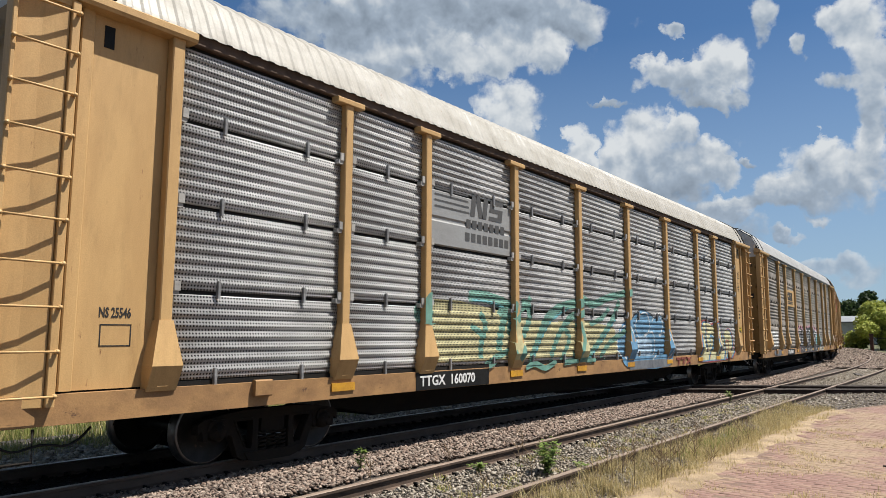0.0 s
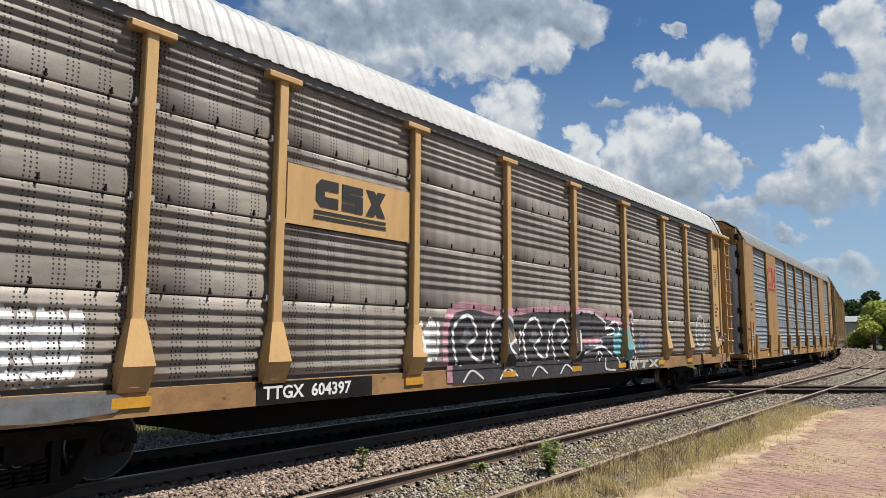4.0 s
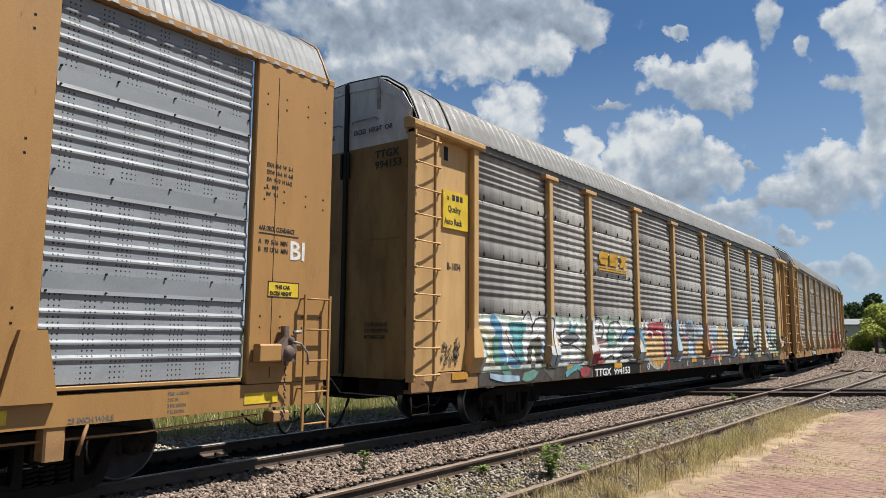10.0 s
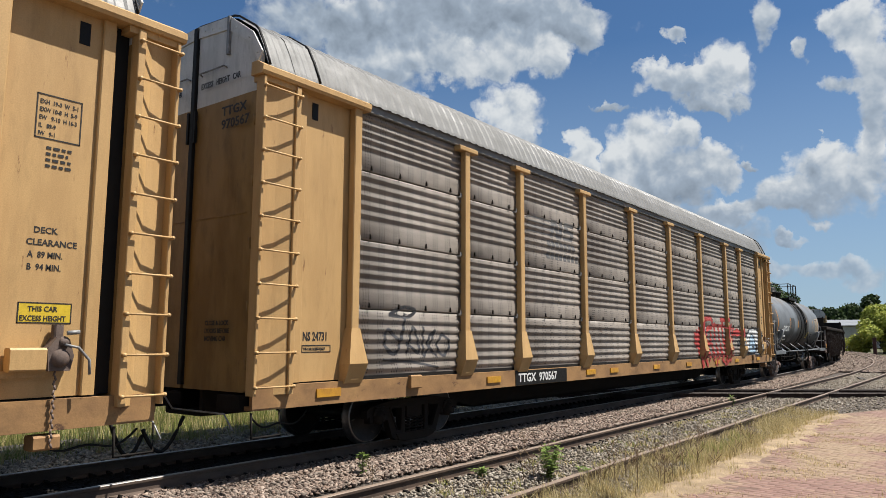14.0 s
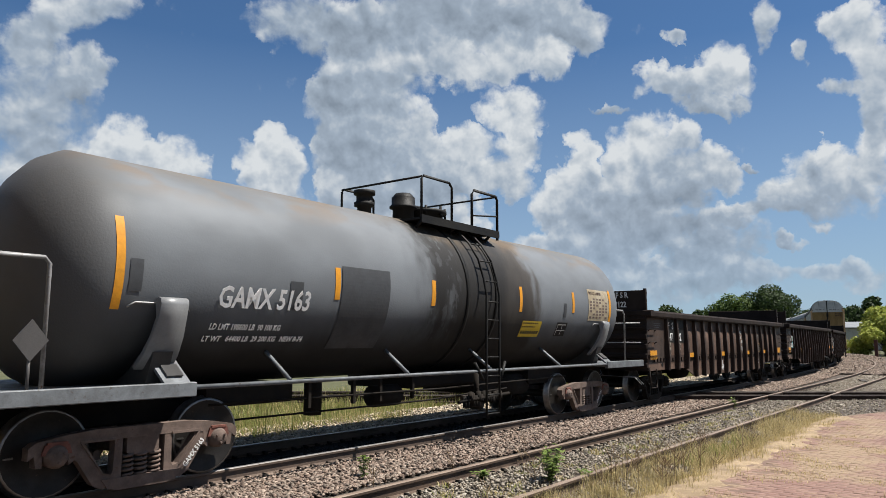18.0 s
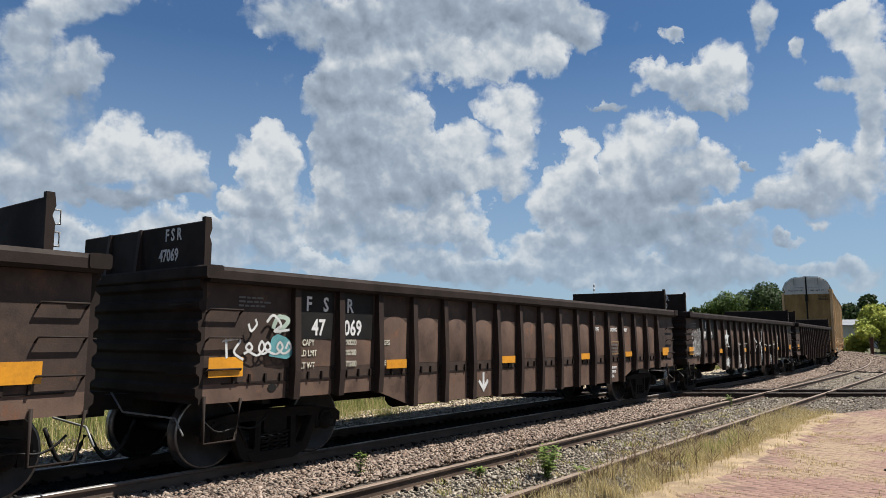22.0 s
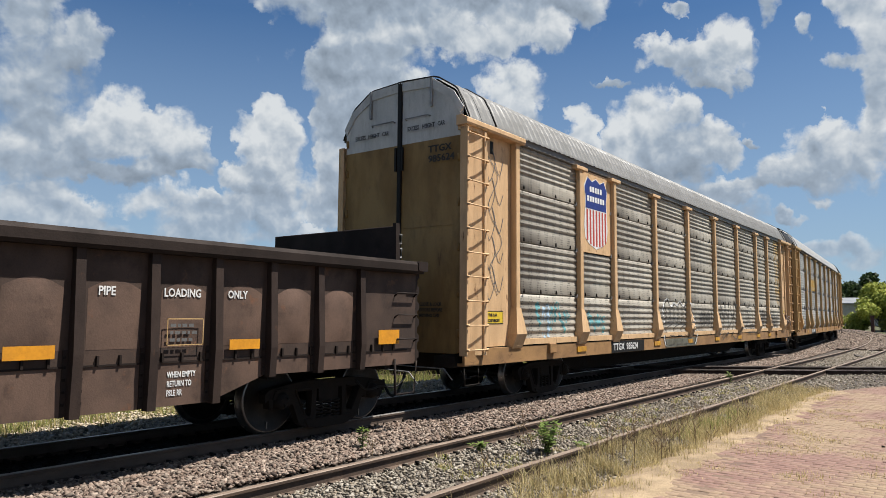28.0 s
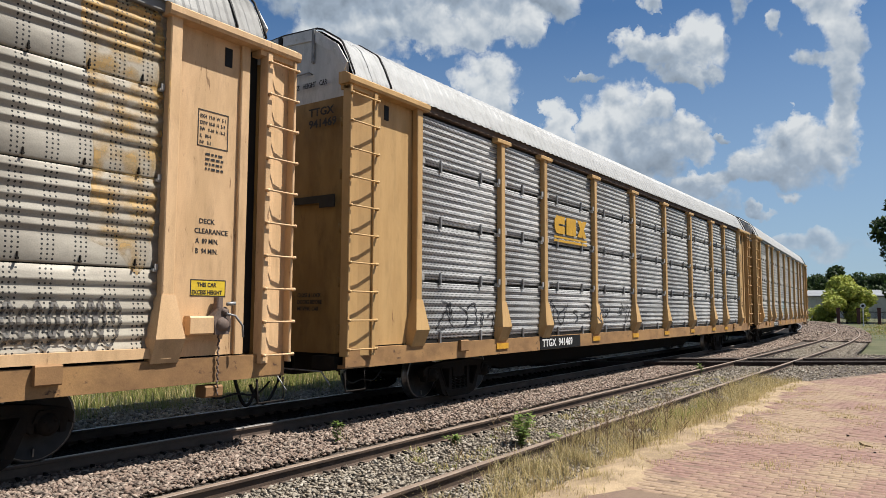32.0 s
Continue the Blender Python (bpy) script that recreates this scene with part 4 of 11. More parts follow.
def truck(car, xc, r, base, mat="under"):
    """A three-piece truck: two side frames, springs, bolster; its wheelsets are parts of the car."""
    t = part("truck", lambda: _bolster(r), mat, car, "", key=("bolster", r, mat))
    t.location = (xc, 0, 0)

    def frame_shape(side):
        s = Shape()
        b = base / 2
        for sg in (side,):
            y0, y1 = sg * 0.93, sg * 1.06
            lo, hi = min(y0, y1), max(y0, y1)
            top = r + 0.18
            # upper and lower chords with the pocket for the springs
            s.prism([(-b - 0.27, r - 0.02), (-b - 0.27, r + 0.10), (-b - 0.20, r + 0.15), (-b + 0.1, r + 0.20), (-b + 0.4, r + 0.23), (b - 0.4, r + 0.23), (b - 0.1, r + 0.20), (b + 0.20, r + 0.15), (b + 0.27, r + 0.10), (b + 0.27, r - 0.02), (b + 0.14, r + 0.08), (0.2, r + 0.11), (-0.2, r + 0.11), (-b - 0.14, r + 0.08)], lo, hi, "y")
            for q in (-1, 1):
                # column beside the springs, strut to the spring seat, jaws round the bearing
                s.prism([(q * 0.25, r - 0.30), (q * 0.38, r - 0.30), (q * 0.345, r - 0.22), (q * 0.335, r + 0.12), (q * 0.25, r + 0.12)], lo + 0.004, hi - 0.004, "y")
                s.prism([(q * (b - 0.27), r + 0.12), (q * (b - 0.12), r + 0.12), (q * (b - 0.15), r - 0.03), (q * (b - 0.22), r - 0.08), (q * 0.56, r - 0.34), (q * 0.46, r - 0.40), (q * 0.30, r - 0.36), (q * 0.36, r - 0.26), (q * 0.44, r - 0.24)], lo + 0.008, hi - 0.008, "y")
                # raised lip along the strut and over the window
                s.prism([(q * (b - 0.27), r + 0.10), (q * (b - 0.235), r + 0.11), (q * 0.465, r - 0.23), (q * 0.44, r - 0.25)], lo - 0.012 if sg < 0 else lo, hi + 0.012 if sg > 0 else hi, "y")
                s.prism([(q * 0.335, r + 0.10), (q * (b - 0.24), r + 0.10), (q * (b - 0.24), r + 0.128), (q * 0.335, r + 0.128)], lo - 0.012 if sg < 0 else lo, hi + 0.012 if sg > 0 else hi, "y")
                s.prism([(q * (b - 0.20), r + 0.11), (q * (b - 0.12), r + 0.11), (q * (b - 0.13), r - 0.10), (q * (b - 0.19), r - 0.06)], lo + 0.002, hi + 0.01 * sg, "y")
                s.prism([(q * (b + 0.13), r + 0.10), (q * (b + 0.215), r + 0.06), (q * (b + 0.19), r - 0.10), (q * (b + 0.13), r - 0.10)], lo + 0.002, hi - 0.002, "y")
            s.prism([(-0.47, r - 0.30), (0.47, r - 0.30), (0.40, r - 0.40), (0.28, r - 0.43), (-0.28, r - 0.43), (-0.40, r - 0.40)], lo - 0.01, hi + 0.01, "y")
        return s
    for sg in (-1, 1):
        part("side_frame", lambda: frame_shape(sg), mat, t, "cast steel side frame", key=("sideframe", r, base, mat, sg))

    def spring_shape():
        s = Shape()
        s.tube([(0.062 * math.cos(a), 0.062 * math.sin(a), 0.25 * a / 31.4) for a in [0.785 * q for q in range(41)]], 0.016, 5)
        return s
    for sg in (-1, 1):
        for k in (-0.16, 0.0, 0.16):
            part("spring", spring_shape, mat, t, key=("spring", r, mat)).location = (k, sg, r - 0.32)

    def bearing_shape():
        s = Shape()
        s.lathe([(-0.1, 0.0), (-0.1, 0.12), (0.08, 0.12), (0.10, 0.10), (0.13, 0.09), (0.13, 0.0)], "y", 14)
        for a in (0.5, 2.6, 4.7):
            s.tube([(0.06 * math.cos(a), 0.12, 0.06 * math.sin(a)), (0.06 * math.cos(a), 0.15, 0.06 * math.sin(a))], 0.015, 6)
        return s
    def adapter_shape():
        s = Shape()
        s.prism([(-0.15, 0.02), (-0.12, 0.12), (0.12, 0.12), (0.15, 0.02), (0.11, 0.02), (0.08, 0.085), (-0.08, 0.085), (-0.11, 0.02)], -0.06, 0.085, "y")
        s.box(-0.10, 0.10, -0.06, 0.095, 0.12, 0.145)
        return s
    for sg in (-1, 1):
        for q in (-1, 1):
            part("axle_bearing", bearing_shape, mat, t, key=("bearing", mat)).matrix_basis = pose(q * base / 2, sg, r, 0, 0, 0 if sg > 0 else 180)
            part("bearing_adapter", adapter_shape, "adapter_red" if mat == "frame_rust" else mat, t, "rust-red bearing adapter" if mat == "frame_rust" else "", key=("adapter", mat)).matrix_basis = pose(q * base / 2, sg, r, 0, 0, 0 if sg > 0 else 180)
    for q in (-1, 1):
        wheelset(car, xc + q * base / 2, r)
    return t


def _bolster(r):
    s = Shape()
    s.box(-0.19, 0.19, -1.04, 1.04, r - 0.08, r + 0.14, 0, 0.03)
    s.tube([(0, 0, r), (0, 0, r + 0.35)], 0.22, 14)
    for q in (-1, 1):
        s.box(q * 0.42 - 0.04, q * 0.42 + 0.04, -0.85, 0.85, r - 0.12, r - 0.02, 0, 0.01)
    return s


def coupler(car, x, way, slack=True):
    """Knuckle coupler, its shank, and the hanging air hose with its cut lever."""
    s = Shape()
    s.box(min(x, x + way * 0.45), max(x, x + way * 0.45), -0.09, 0.09, 0.74, 0.92, 0, 0.02)
    s.prism([(x + way * 0.40, -0.16), (x + way * 0.62, -0.17), (x + way * 0.72, -0.08), (x + way * 0.60, 0.0), (x + way * 0.68, 0.12), (x + way * 0.44, 0.15)], 0.68, 0.97, "z")
    part("coupler", s, "under", car)
    h = Shape()
    pts = [(x + way * (0.1 + 0.5 * t), -0.33 + 0.1 * t, 0.62 - 0.42 * math.sin(math.pi * min(t, 1) * 0.9)) for t in [k / 12 for k in range(13)]]
    h.tube(pts, 0.024, 8)
    part("air_hose", h, "black", car, "hanging black air hose")
    c = Shape()
    c.tube([(x + way * 0.3, -0.1, 0.95), (x + way * 0.22, -0.25, 0.72), (x + way * 0.12, -1.2, 0.70), (x + way * 0.12, -1.38, 0.52)], 0.012, 6)
    part("uncoupling_lever", c, "metal_pipe", car)
    if not slack:
        return
    h = Shape()
    # slack cable looped below the sill at the corner
    pts = [(x - way * (0.15 + 1.0 * q), -1.36 + 0.1 * q, 0.66 - 0.17 * math.sin(math.pi * q) - 0.05 * math.sin(3 * math.pi * q)) for q in [k / 14 for k in range(15)]]
    h.tube(pts, 0.013, 6)
    part("slack_cable", h, "black", car)


# side sheets: height within the sheet -> how far it stands proud
def ribs_a(h):
    out = [(0.0, 0.0), (0.03, 0.0)]
    n = 7
    p = (h - 0.06) / n
    for k in range(n):
        z = 0.03 + k * p
        out += [(z + 0.20 * p, 0.0), (z + 0.36 * p, 0.017), (z + 0.62 * p, 0.019), (z + 0.92 * p, 0.0)]
    return out + [(h - 0.02, 0.0), (h, 0.0)]


def ribs_b(h):
    out = [(0.0, 0.0), (0.02, 0.006), (0.10, 0.016), (0.20, 0.016), (0.27, 0.006), (0.29, 0.0)]
    n = 5
    p = (h - 0.31) / n
    for k in range(n):
        z = 0.30 + k * p
        out += [(z + 0.26 * p, 0.0), (z + 0.42 * p, 0.023), (z + 0.60 * p, 0.0235), (z + 0.92 * p, 0.0)]
    return out + [(h, 0.0)]


def ribs_c(h):
    out = [(0.0, 0.0)]
    for k in range(4):
        z = h - 0.64 + k * 0.152
        out += [(z - 0.042, 0.0), (z - 0.014, 0.019), (z + 0.006, 0.020), (z + 0.034, 0.0)]
    return out + [(h, 0.0)]


def ribs_low(h):
    out = [(0.0, 0.0), (0.03, 0.0)]
    p = (h - 0.10) / 6
    for k in range(6):
        z = 0.03 + k * p
        out += [(z + 0.26 * p, 0.0), (z + 0.42 * p, 0.023), (z + 0.60 * p, 0.0235), (z + 0.92 * p, 0.0)]
    return out + [(h, 0.0)]


RIBS = {"a": ribs_a, "b": ribs_b, "c": ribs_c, "b low": ribs_low}
ROWS_Z = {"a": (1.10, 2.11, 3.10, 4.09, 4.98), "b": (1.07, 2.05, 3.06, 4.10, 5.0), "c": (1.13, 2.03, 3.03, 4.09, 5.09)}
PANEL_Y = -1.44
STD_POSTS = (1.75, 4.5, 6.35, 9.1, 11.85, 14.6, 17.35, 20.1, 21.95, 24.46)
STD_LEN = 26.28


def sheet_shape(x0, x1, z0, z1, kind):
    """One corrugated side sheet, closed at the back."""
    prof = [(PANEL_Y - d, z0 + z) for z, d in RIBS[kind](z1 - z0)]
    prof = prof + [(PANEL_Y + 0.03, z1), (PANEL_Y + 0.03, z0)]
    s = Shape()
    s.prism(prof, x0, x1, "x", smooth=kind != "c")
    return s


def rivet(kind):
    """A fastener at the foot of a sheet."""
    s = Shape()
    if kind == "a":
        s.box(-0.02, 0.02, PANEL_Y - 0.055, PANEL_Y - 0.01, -0.09, 0.12, 0, 0.006)
    else:
        s.prism([(0.014 * math.cos(a), 0.03 + 0.014 * math.sin(a)) for a in [0.785 * q for q in range(8)]], PANEL_Y - 0.04, PANEL_Y - 0.005, "y")
        s.box(-0.007, 0.007, PANEL_Y - 0.034, PANEL_Y - 0.012, 0.03, 0.09)
    return s


def surface_y(kind, posts, sill_mat=True):
    """The side's outermost y at (x, z), for paint sprayed on it."""
    rz = ROWS_Z[kind]
    table = []
    for k, (z0, z1) in enumerate(zip(rz, rz[1:])):
        table += [(z0 + z, PANEL_Y - d) for z, d in RIBS["b low" if kind == "b" and k == 0 else kind](z1 - z0 - (0.05 if kind == "a" else 0.016))]
    tz, ty = np.array([a for a, _ in table]), np.array([b for _, b in table])

    def get(x, z):
        near = min(abs(x - p) for p in posts)
        if z < 1.03:
            return -1.525
        if near < 0.18 and z < 1.27:
            return -1.647 + 0.11 * (1.27 - z) / 0.27
        if z < 1.10:
            return -1.535
        wide = 0.085
        if z < 1.76:
            wide = 0.085 + (1.76 - z) / 0.49 * 0.09
        if near < wide:
            return -1.5675 - (0.075 * min(1, (1.76 - z) / 0.49) if z < 1.76 else 0)
        return float(np.interp(z, tz, ty))
    cuts = sorted(set([round(float(z), 4) for z in tz] + [0.74, 0.9, 1.0, 1.03, 1.035, 1.08, 1.10, 1.18, 1.27, 1.4, 1.5, 1.62, 1.76]))
    return get, cuts


def inside_spans(poly, z):
    xs = []
    n = len(poly)
    for i in range(n):
        (x0, z0), (x1, z1) = poly[i], poly[(i + 1) % n]
        if (z0 <= z) != (z1 <= z):
            xs.append(x0 + (x1 - x0) * (z - z0) / (z1 - z0))
    xs.sort()
    return list(zip(xs[::2], xs[1::2]))


def spray(shape, poly, slot, lift, get, cuts, posts, fine=0.035):
    """Paint inside the outline, laid on the ribs, posts and sill of a side."""
    zlo, zhi = min(p[1] for p in poly), max(p[1] for p in poly)
    lv = [zlo] + [c for c in cuts if zlo + 0.002 < c < zhi - 0.002] + [zhi]
    full = []
    for a, b in zip(lv, lv[1:]):
        m = max(1, int((b - a) / fine))
        full += [a + (b - a) * k / m for k in range(m)]
    full.append(lv[-1])
    edges = sorted([p + q for p in posts for q in (-0.19, -0.086, 0.086, 0.19)])
    for a, b in zip(full, full[1:]):
        low, high = inside_spans(poly, a + 0.0003), inside_spans(poly, b - 0.0003)
        if len(low) != len(high):
            low = high = inside_spans(poly, (a + b) / 2)
        for (a0, a1), (b0, b1) in zip(low, high):
            if max(a1 - a0, b1 - b0) < 0.006:
                continue
            inner = [e for e in edges if max(a0, b0) < e < min(a1, b1)]
            la, lb = [a0] + inner + [a1], [b0] + inner + [b1]
            for p, q, u, v in zip(la, la[1:], lb, lb[1:]):
                c = (p + q + u + v) / 4
                ya, yb = get(c, a + 0.0005) - lift, get(c, b - 0.0005) - lift
                shape.quad((p, ya, a), (q, ya, a), (v, yb, b), (u, yb, b), slot)


def ribbon(pts, w):
    """Outline of a stroke of width w along the points."""
    l, r = [], []
    n = len(pts)
    for i, (x, z) in enumerate(pts):
        x0, z0 = pts[max(i - 1, 0)]
        x1, z1 = pts[min(i + 1, n - 1)]
        d = math.hypot(x1 - x0, z1 - z0) or 1
        nx, nz = -(z1 - z0) / d * w / 2, (x1 - x0) / d * w / 2
        l.append((x + nx, z + nz))
        r.append((x - nx, z - nz))
    return l + r[::-1]


def curve_pts(ctrl, n=6):
    """A smooth line through control points."""
    out = []
    c = [ctrl[0]] + list(ctrl) + [ctrl[-1]]
    for i in range(1, len(c) - 2):
        for k in range(n):
            t = k / n
            p = []
            for a in (0, 1):
                p0, p1, p2, p3 = c[i - 1][a], c[i][a], c[i + 1][a], c[i + 2][a]
                p.append(0.5 * (2 * p1 + (p2 - p0) * t + (2 * p0 - 5 * p1 + 4 * p2 - p3) * t * t + (3 * p1 - p0 - 3 * p2 + p3) * t ** 3))
            out.append(tuple(p))
    out.append(tuple(ctrl[-1]))
    return out


class Art:
    """Sprayed paint on a car's side: filled forms and lines in the side's own x and z, each over the last."""

    def __init__(self, car, get, cuts, posts, pre="g_"):
        self.car, self.side, self.pre = car, (get, cuts, posts), pre
        self.shape, self.mats, self.lift = Shape(), [], 0.0025

    def slot(self, m):
        m = m if m.startswith("ink_") else self.pre + m
        if m not in self.mats:
            self.mats.append(m)
        self.lift += 0.0003
        return self.mats.index(m)

    def fill(self, m, *pts, sharp=False):
        k = self.slot(m)
        ring = list(pts) if sharp else curve_pts(list(pts) + [pts[0]], 5)[:-1]
        spray(self.shape, ring, k, self.lift, *self.side)
        return self

    def line(self, m, w, *pts, sharp=False):
        k = self.slot(m)
        line = list(pts) if sharp else curve_pts(pts, 7)
        # laid down piece by piece, so that a line may cross itself
        for a, b in zip(line, line[1:]):
            d = math.hypot(b[0] - a[0], b[1] - a[1]) or 1.0
            ux, uz = (b[0] - a[0]) / d * 0.3 * w, (b[1] - a[1]) / d * 0.3 * w
            spray(self.shape, ribbon([(a[0] - ux, a[1] - uz), (b[0] + ux, b[1] + uz)], w), k, self.lift, *self.side, fine=min(0.035, max(0.012, w / 3)))
            self.lift += 0.00001
        return self

    def scribble(self, m, w, x0, x1, z0, z1, n, seed):
        """A quick hand: loops running along."""
        r = random.Random(seed)
        pts = []
        step, mid, high = (x1 - x0) / n, (z0 + z1) / 2, (z1 - z0) / 2
        for q in range(n):
            amp, lean = high * r.uniform(0.55, 1.1), r.uniform(-0.3, 0.3) * step
            for e in range(4):
                a = e * math.pi / 2
                pts.append((x0 + step * (q + e / 4) + lean + 0.55 * step * math.sin(a), mid - amp * math.cos(a)))
        return self.line(m, w, *pts)

    def done(self, label):
        return part("graffiti", self.shape, self.mats, self.car, label)


def letter_forms(r, a, w, z0, z1):
    """Strokes of one letter-like form; none spells anything."""
    h = z1 - z0
    lean = r.uniform(-0.12, 0.2) * w
    forms = [[(a, z0 + 0.08 * h), (a + lean * 0.5, z0 + 0.5 * h), (a + lean, z1 - 0.08 * h)]]
    pick = r.randrange(4)
    if pick == 0:
        forms.append([(a + lean, z1 - 0.12 * h), (a + 0.55 * w, z1 - 0.2 * h), (a + 0.6 * w, z0 + 0.6 * h), (a + 0.1 * w, z0 + 0.48 * h)])
        forms.append([(a + 0.2 * w, z0 + 0.48 * h), (a + 0.7 * w, z0 + 0.1 * h)])
    elif pick == 1:
        forms.append([(a + 0.05 * w, z0 + 0.12 * h), (a + 0.7 * w, z0 + 0.08 * h)])
        forms.append([(a + lean, z1 - 0.12 * h), (a + 0.75 * w, z1 - 0.1 * h)])
        forms.append([(a + 0.05 * w, z0 + 0.5 * h), (a + 0.5 * w, z0 + 0.55 * h)])
    elif pick == 2:
        forms.append([(a + lean, z1 - 0.1 * h), (a + 0.45 * w, z0 + 0.3 * h), (a + 0.75 * w, z1 - 0.05 * h)])
        forms.append([(a + 0.75 * w, z1 - 0.08 * h), (a + 0.72 * w, z0 + 0.08 * h)])
    else:
        forms = [[(a + 0.7 * w, z1 - 0.15 * h), (a + 0.3 * w, z1 - 0.05 * h), (a + 0.1 * w, z0 + 0.62 * h), (a + 0.6 * w, z0 + 0.42 * h), (a + 0.62 * w, z0 + 0.1 * h), (a + 0.05 * w, z0 + 0.1 * h)]]
    return forms


def graffiti(car, get, cuts, posts, x0, x1, z0, z1, mats, letters, seed, style="block", label=""):
    """A sprayed piece: filled letter-like forms with shadow, outline and inner strokes, or loose tag lines; no readable word."""
    r = random.Random(seed)
    s = Shape()
    w = (x1 - x0) / letters
    h = z1 - z0
    step = [0.0025]

    def lift():
        step[0] += 0.0004
        return step[0]
    if style == "block":
        back = [(x0 - 0.05, z0)]
        for k in range(letters * 3 + 1):
            back.append((x0 + (x1 - x0) * k / (letters * 3), z1 + r.uniform(-0.10, 0.12) * h))
        back.append((x1 + 0.05, z0 + 0.02))
        spray(s, curve_pts(back, 4), 0, lift(), get, cuts, posts)
        # patches of a second and third tone inside the ground
        for k in range(letters):
            a = x0 + (k + r.uniform(0, 0.5)) * w
            m = 1 + r.randrange(len(mats) - 2)
            spray(s, [(a, z0 + 0.02), (a + w * r.uniform(0.4, 0.8), z0 + 0.02), (a + w * r.uniform(0.5, 1.0), z1 - r.uniform(0.1, 0.4) * h), (a + w * r.uniform(0.0, 0.3), z1 - r.uniform(0.05, 0.3) * h)], m, lift(), get, cuts, posts)
        for k in range(letters):
            a = x0 + (k + 0.12) * w
            forms = letter_forms(r, a, w, z0, z1)
            fill = 1 + r.randrange(len(mats) - 2)
            wide = 0.2 * h + 0.05 * w
            for f in forms:
                spray(s, ribbon(curve_pts(f, 6), wide + 0.09), len(mats) - 1, lift(), get, cuts, posts)
            for f in forms:
                spray(s, ribbon(curve_pts(f, 6), wide), fill, lift(), get, cuts, posts)
            f = forms[0]
            spray(s, ribbon([(p + 0.04, q + 0.03) for p, q in curve_pts(f, 6)], 0.03), 1 + r.randrange(len(mats) - 2), lift(), get, cuts, posts)
            for q in range(3):
                cx, cz, rr = a + r.uniform(0, 0.9) * w, z0 + r.uniform(0.1, 0.95) * h, r.uniform(0.02, 0.06)
                spray(s, [(cx + rr * math.cos(e * 0.9), cz + rr * math.sin(e * 0.9)) for e in range(7)], r.randrange(len(mats)), lift(), get, cuts, posts)
    elif style == "strokes":
        for k in range(letters):
            for f in letter_forms(r, x0 + (k + 0.15) * w, w, z0, z1):
                f = [(p + r.uniform(-0.06, 0.06) * w, q + r.uniform(-0.06, 0.06) * h) for p, q in f]
                spray(s, ribbon(curve_pts(f, 7), 0.05 + 0.085 * h), r.randrange(len(mats)), lift(), get, cuts, posts)
    else:
        for k in range(letters):
            m = r.choice((4, 5, 6))
            c = [(x0 + (k + r.uniform(-0.1, 1.1)) * w, z0 + r.uniform(0, 1) * h) for _ in range(m)]
            spray(s, ribbon(curve_pts(c, 7), 0.045 if style == "tag" else 0.09), r.randrange(len(mats)), lift(), get, cuts, posts)
    return part("graffiti", s, list(mats), car, label or "sprayed graffiti")


ROOF = [(-1.535, 5.10), (-1.52, 5.15), (-1.40, 5.43), (-1.28, 5.65), (-1.22, 5.71), (-0.86, 5.945), (-0.74, 5.985), (0.0, 6.03), (0.74, 5.985), (0.86, 5.945), (1.22, 5.71), (1.28, 5.65), (1.40, 5.43), (1.52, 5.15), (1.535, 5.10)]


def roof_shape(x0, x1, lift=0.0):
    """Roof of ribbed sheet: the ribs run over the car."""
    s = Shape()
    pitch = 0.215
    k = len(ROOF)
    n = int((x1 - x0) / pitch)
    pitch = (x1 - x0) / n
    rows = []
    for i in range(n):
        b = x0 + i * pitch
        rows += [(b, 0), (b + 0.42 * pitch, 0), (b + 0.56 * pitch, 1), (b + 0.86 * pitch, 1)]
    rows.append((x1, 0))
    for x, up in rows:
        for y, z in ROOF:
            m = 1 + 0.011 * up
            s.v.append((x, y * (1 + 0.009 * up), 4.6 + (z + lift - 4.6) * m))
    for i in range(len(rows) - 1):
        for j in range(k - 1):
            a = i * k + j
            s.face((a, a + 1, a + k + 1, a + k))
    return s


def roof_hoop(x):
    s = Shape()
    pts = [(x, y * 1.012, z + 0.016) for y, z in ROOF]
    s.tube(pts, 0.017, 6)
    return s


